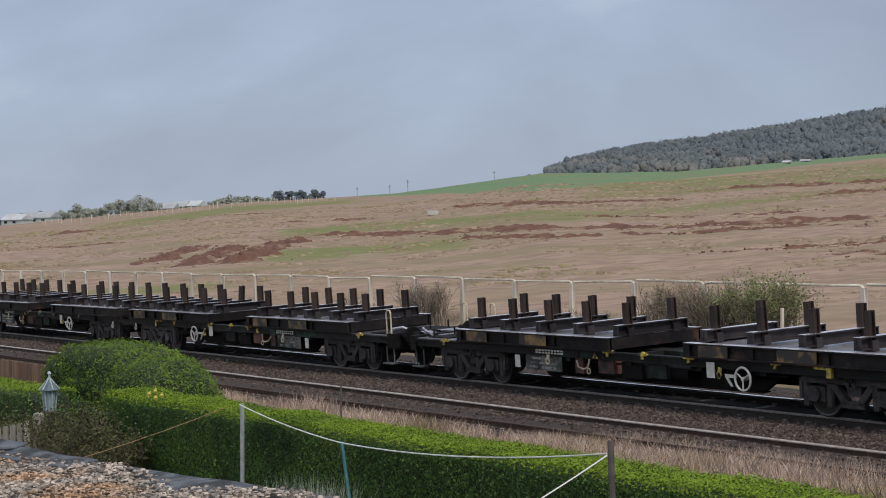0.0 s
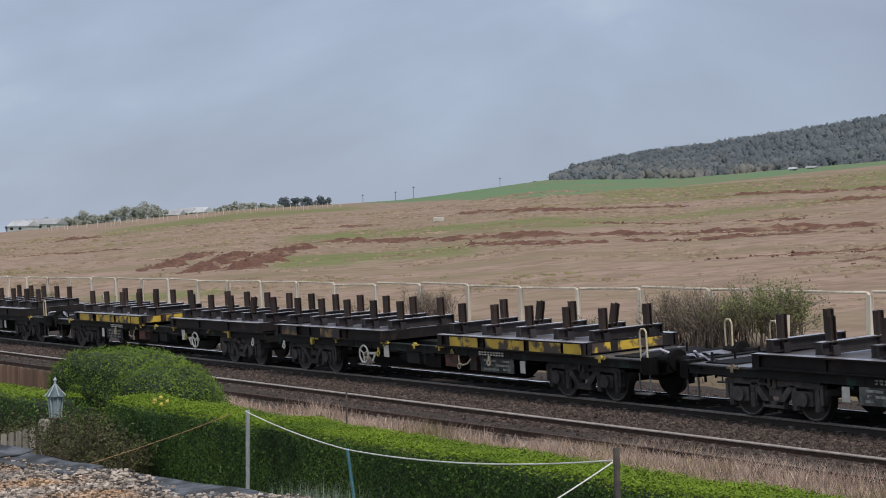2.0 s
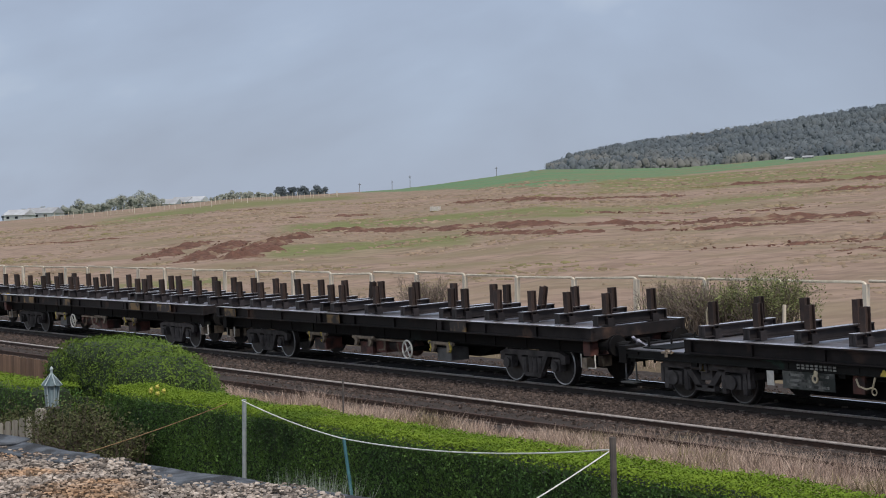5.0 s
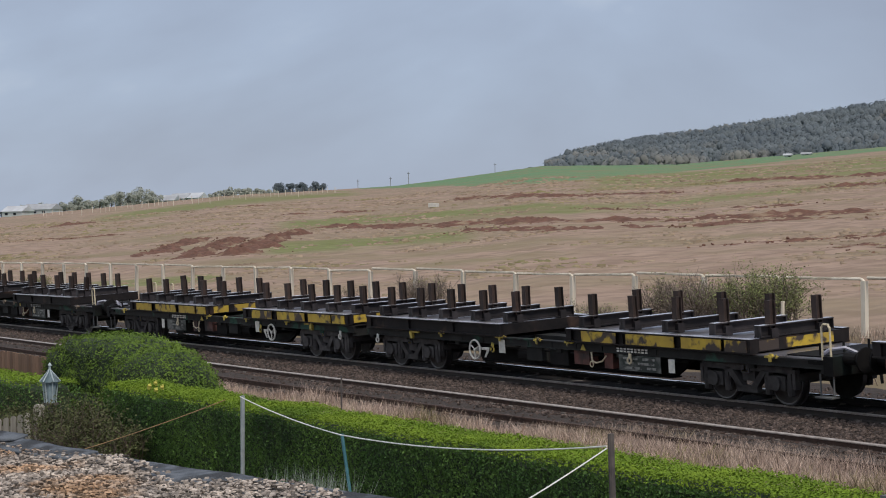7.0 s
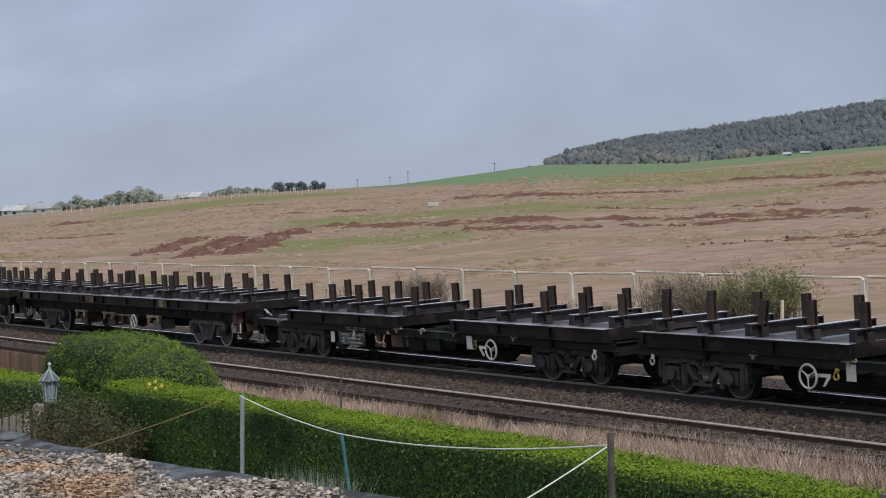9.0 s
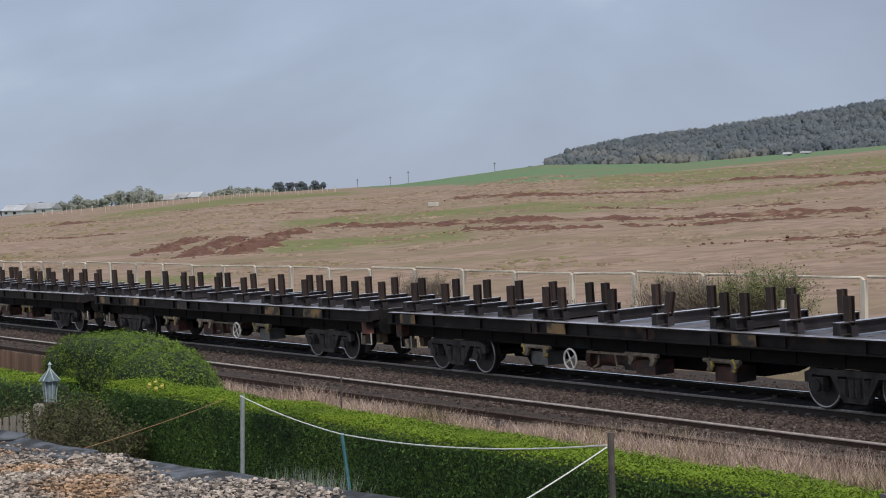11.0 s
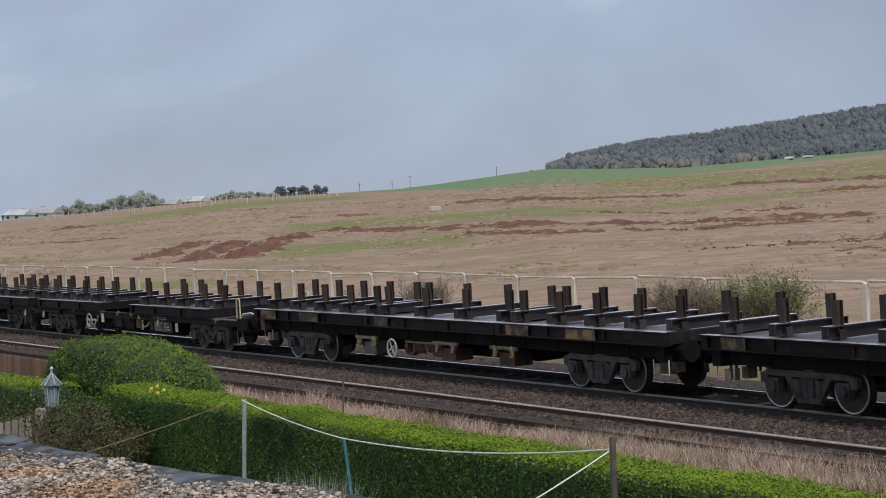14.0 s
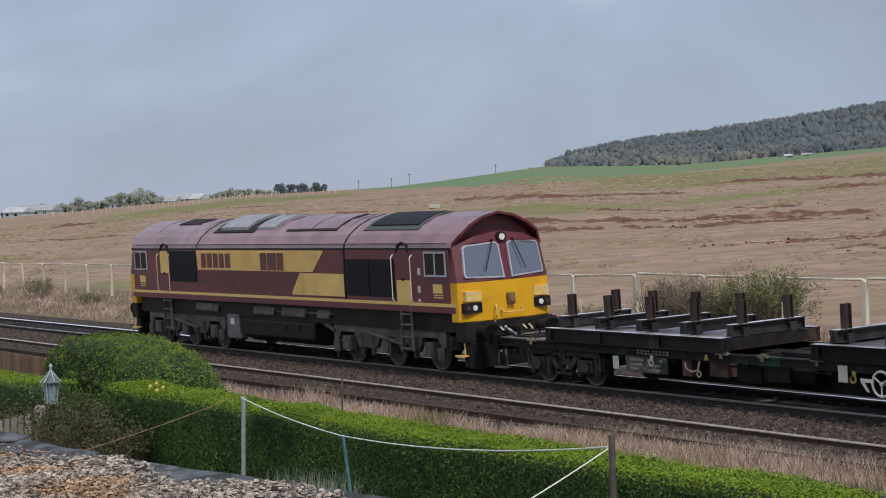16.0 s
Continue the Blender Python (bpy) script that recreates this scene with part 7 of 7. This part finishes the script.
def flat_roof():
    """A low flat roof in the foreground: felt edging and loose stone chippings."""
    thing = empty("flat_roof", pose(0, 0, 0))
    z = 2.005
    a, b = Vector((21.0, -21.88, z)), Vector((33.0, -19.87, z))
    d = (b - a).normalized()
    q = Vector((d.y, -d.x, 0))
    rng = np.random.default_rng(61)

    def at(s, w, h=0.0):
        p = a + d * s + q * w
        return (p.x, p.y, z + h)

    L = (b - a).length
    bm = bmesh.new()
    outline = [at(0, 0.05), at(L, 0.05), at(L, 6.0), at(0, 6.0)]
    prism(bm, [(p[0], p[1]) for p in outline], "z", z - 0.22, z - 0.03)
    part("roof_deck", bm, CHIPBED, thing)
    # felt strip over the edge, slightly buckled
    n = 80
    verts, faces = [], []
    prof = ((-0.03, -0.20), (-0.03, 0.0), (0.0, 0.025), (0.08, 0.018), (0.20, 0.004), (0.30, -0.028))
    for i in range(n + 1):
        s = L * i / n
        for j, (w, h) in enumerate(prof):
            wob = 0.02 * noise.noise((s * 1.3, j * 0.5, 2)) + (0.05 * noise.noise((s * 0.8, 0, 8)) if j > 3 else 0)
            verts.append(at(s, w + wob, h + 0.012 * noise.noise((s * 2.2, j, 4))))
    m = len(prof)
    for i in range(n):
        for j in range(m - 1):
            k = i * m + j
            faces.append((k, k + 1, k + m + 1, k + m))
    felt = raw("felt_edging", verts, faces, FELT, thing, smooth=True)
    tagged(felt, "blue-grey mineral felt edging")
    for s0, s1, w, lift in ((2.2, 4.6, 0.05, 0.075), (3.6, 5.6, 0.10, 0.05), (1.0, 3.6, 0.20, 0.06)):
        verts, faces = [], []
        k = 20
        for i in range(k + 1):
            s = s0 + (s1 - s0) * i / k
            for j in range(4):
                verts.append(at(s, w - 0.08 + j * 0.085 + 0.03 * noise.noise((s * 1.7, j, w)), lift + 0.022 * noise.noise((s * 2.0, j * 0.6, 5 + w)) - 0.01 * j))
        for i in range(k):
            for j in range(3):
                c = i * 4 + j
                faces.append((c, c + 1, c + 5, c + 4))
        ob = raw("felt_lap", verts, faces, [FELT], thing, smooth=True)
        so = ob.modifiers.new("thickness", "SOLIDIFY")
        so.thickness = 0.016
        under = raw("bitumen_seam", [(p[0] + q.x * 0.02, p[1] + q.y * 0.02, p[2] - 0.020) for p in verts], faces, FELTDARK, thing)
        under.modifiers.new("thickness", "SOLIDIFY").thickness = 0.012
    k = 50000
    s, w = rng.uniform(2.0, 10.5, k), 0.02 + 2.7 * rng.random(k) ** 1.15
    edge = np.array([0.10 * noise.noise((x * 1.1, 3, 3)) + 0.06 * noise.noise((x * 4, 3, 3)) for x in s])
    keep = w > 0.12 + edge * 2.0 + 0.10 * (rng.random(k) < 0.6)
    s, w = s[keep], w[keep]
    pts = np.stack([a.x + d.x * s + q.x * w, a.y + d.y * s + q.y * w, np.full(len(s), z - 0.018) + rng.uniform(0, 0.022, len(s)) + np.interp(w, [0.05, 0.2, 0.3, 0.36], [0.042, 0.030, 0.01, 0.0])], 1)
    v, f = stones(pts, 0.0145, rng)
    v = v.reshape(-1, 8, 3)
    v[:, :, 2] = pts[:, None, 2] + (v[:, :, 2] - pts[:, None, 2]) * 0.6
    v = v.reshape(-1, 3)
    st = raw("stone_chippings", v.tolist(), f.tolist(), CHIP, thing)
    tagged(st, "loose tan and grey stone chippings", kind="stuff")
    # the walls under it
    bm = bmesh.new()
    outline = [at(0.1, 0.12), at(L - 0.1, 0.12), at(L - 0.1, 5.9), at(0.1, 5.9)]
    prism(bm, [(p[0], p[1]) for p in outline], "z", -0.62, z - 0.22)
    part("garage_wall", bm, WALLPALE, thing)
    tagged(thing, "flat garage roof with felt edging and loose stone chippings", "garage")


flat_roof()


def garden_plants():
    rng = np.random.default_rng(71)
    # grey-leaved shrub whose tips show over the roof's edge
    for x, y, n, h, w in ((20.45, -16.5, 700, 1.26, 0.16), (21.2, -16.5, 900, 1.30, 0.17)):
        thing = empty("grey_shrub", pose(x, y, -0.6))
        pts = np.stack([rng.normal(0, w, n), rng.normal(0, w * 0.6, n), np.zeros(n)], 1)
        v, f = blades(pts, h, 0.010, rng, 0.10)
        raw("foliage", v.tolist(), f, LAVENDER, thing)
        tagged(thing, "silvery grey-leaved garden shrub", "shrub", group="garden shrubs")
    # straggling bed of stems between lantern and hedge
    for k, (x, y, h, n, leaves) in enumerate(((7.3, -14.0, 1.35, 26, 2600), (8.4, -14.1, 1.45, 28, 3000), (6.7, -13.6, 1.1, 16, 1400), (9.3, -14.0, 1.2, 20, 2200), (3.0, -13.6, 1.0, 18, 1500), (4.4, -13.6, 1.0, 18, 1400), (1.4, -13.6, 1.0, 16, 400))):
        r = random.Random(80 + k)
        thing = empty("garden_shrub", pose(x, y, -0.6))
        bm = bmesh.new()
        tips = twig_tree(bm, r, (0, 0, 0), h, 0.55, n, 2, 0.011)
        part("twig_crown", bm, GARDENTWIG, thing)
        p = np.array([t[:] for t in tips])[rng.integers(0, len(tips), leaves)] + rng.normal(0, 0.08, (leaves, 3))
        v, f = leaf_cards(p, np.tile([[0, -0.3, 0.7]], (leaves, 1)), 0.026, rng)
        raw("foliage", v.tolist(), f.tolist(), GARDENLEAF, thing)
        tagged(thing, "straggling half-bare garden shrub with dull leaves", "shrub", group="garden shrubs")
    # daffodils by the hedge's end
    for k in range(5):
        x, y = 9.15 + 0.13 * k, -13.22 - 0.05 * (k % 2)
        thing = empty("daffodil", pose(x, y, -0.6))
        bm = bmesh.new()
        h = 1.50 + 0.05 * (k % 3)
        rod(bm, (0, 0, 0), (0.02, 0, h), 0.008, 5)
        part("stem", bm, BUSHLEAF, thing)
        bm = bmesh.new()
        for j in range(6):
            a = j * math.pi / 3
            c, s = math.cos(a), math.sin(a)
            prism(bm, [(0, 0), (0.025 * c - 0.015 * s, 0.025 * s + 0.015 * c), (0.05 * c, 0.05 * s), (0.035 * c + 0.02 * s, 0.035 * s - 0.02 * c)], "y", -0.012, -0.004)
        rod(bm, (0, -0.05, 0), (0, 0, 0), 0.026, 8)
        part("flower", bm, DAFF, thing, "yellow daffodil flower").matrix_basis = pose(0.02, 0, h)
        tagged(thing, "yellow daffodil in flower at the hedge end", "flower", group="daffodils")


garden_plants()


def shed_corner():
    bm = bmesh.new()
    box(bm, 32.17, 33.4, -19.8, -18.6, 2.22, 2.30)
    box(bm, 32.25, 33.3, -19.72, -18.68, -0.62, 2.22)
    tagged(link("garden_store", bm, BOXGREY, bevel=0.015), "pale grey garden store with a flat lid", "shed")


shed_corner()


# ---- motion ----
def motions():
    """The whole train runs to the right along the leaning track."""
    times = [0.5 * i for i in range(33)]
    for thing, place in TRAIN:
        walk(thing, [(t, pose(place - ran(t), 0, 0, CANT)) for t in times])


motions()
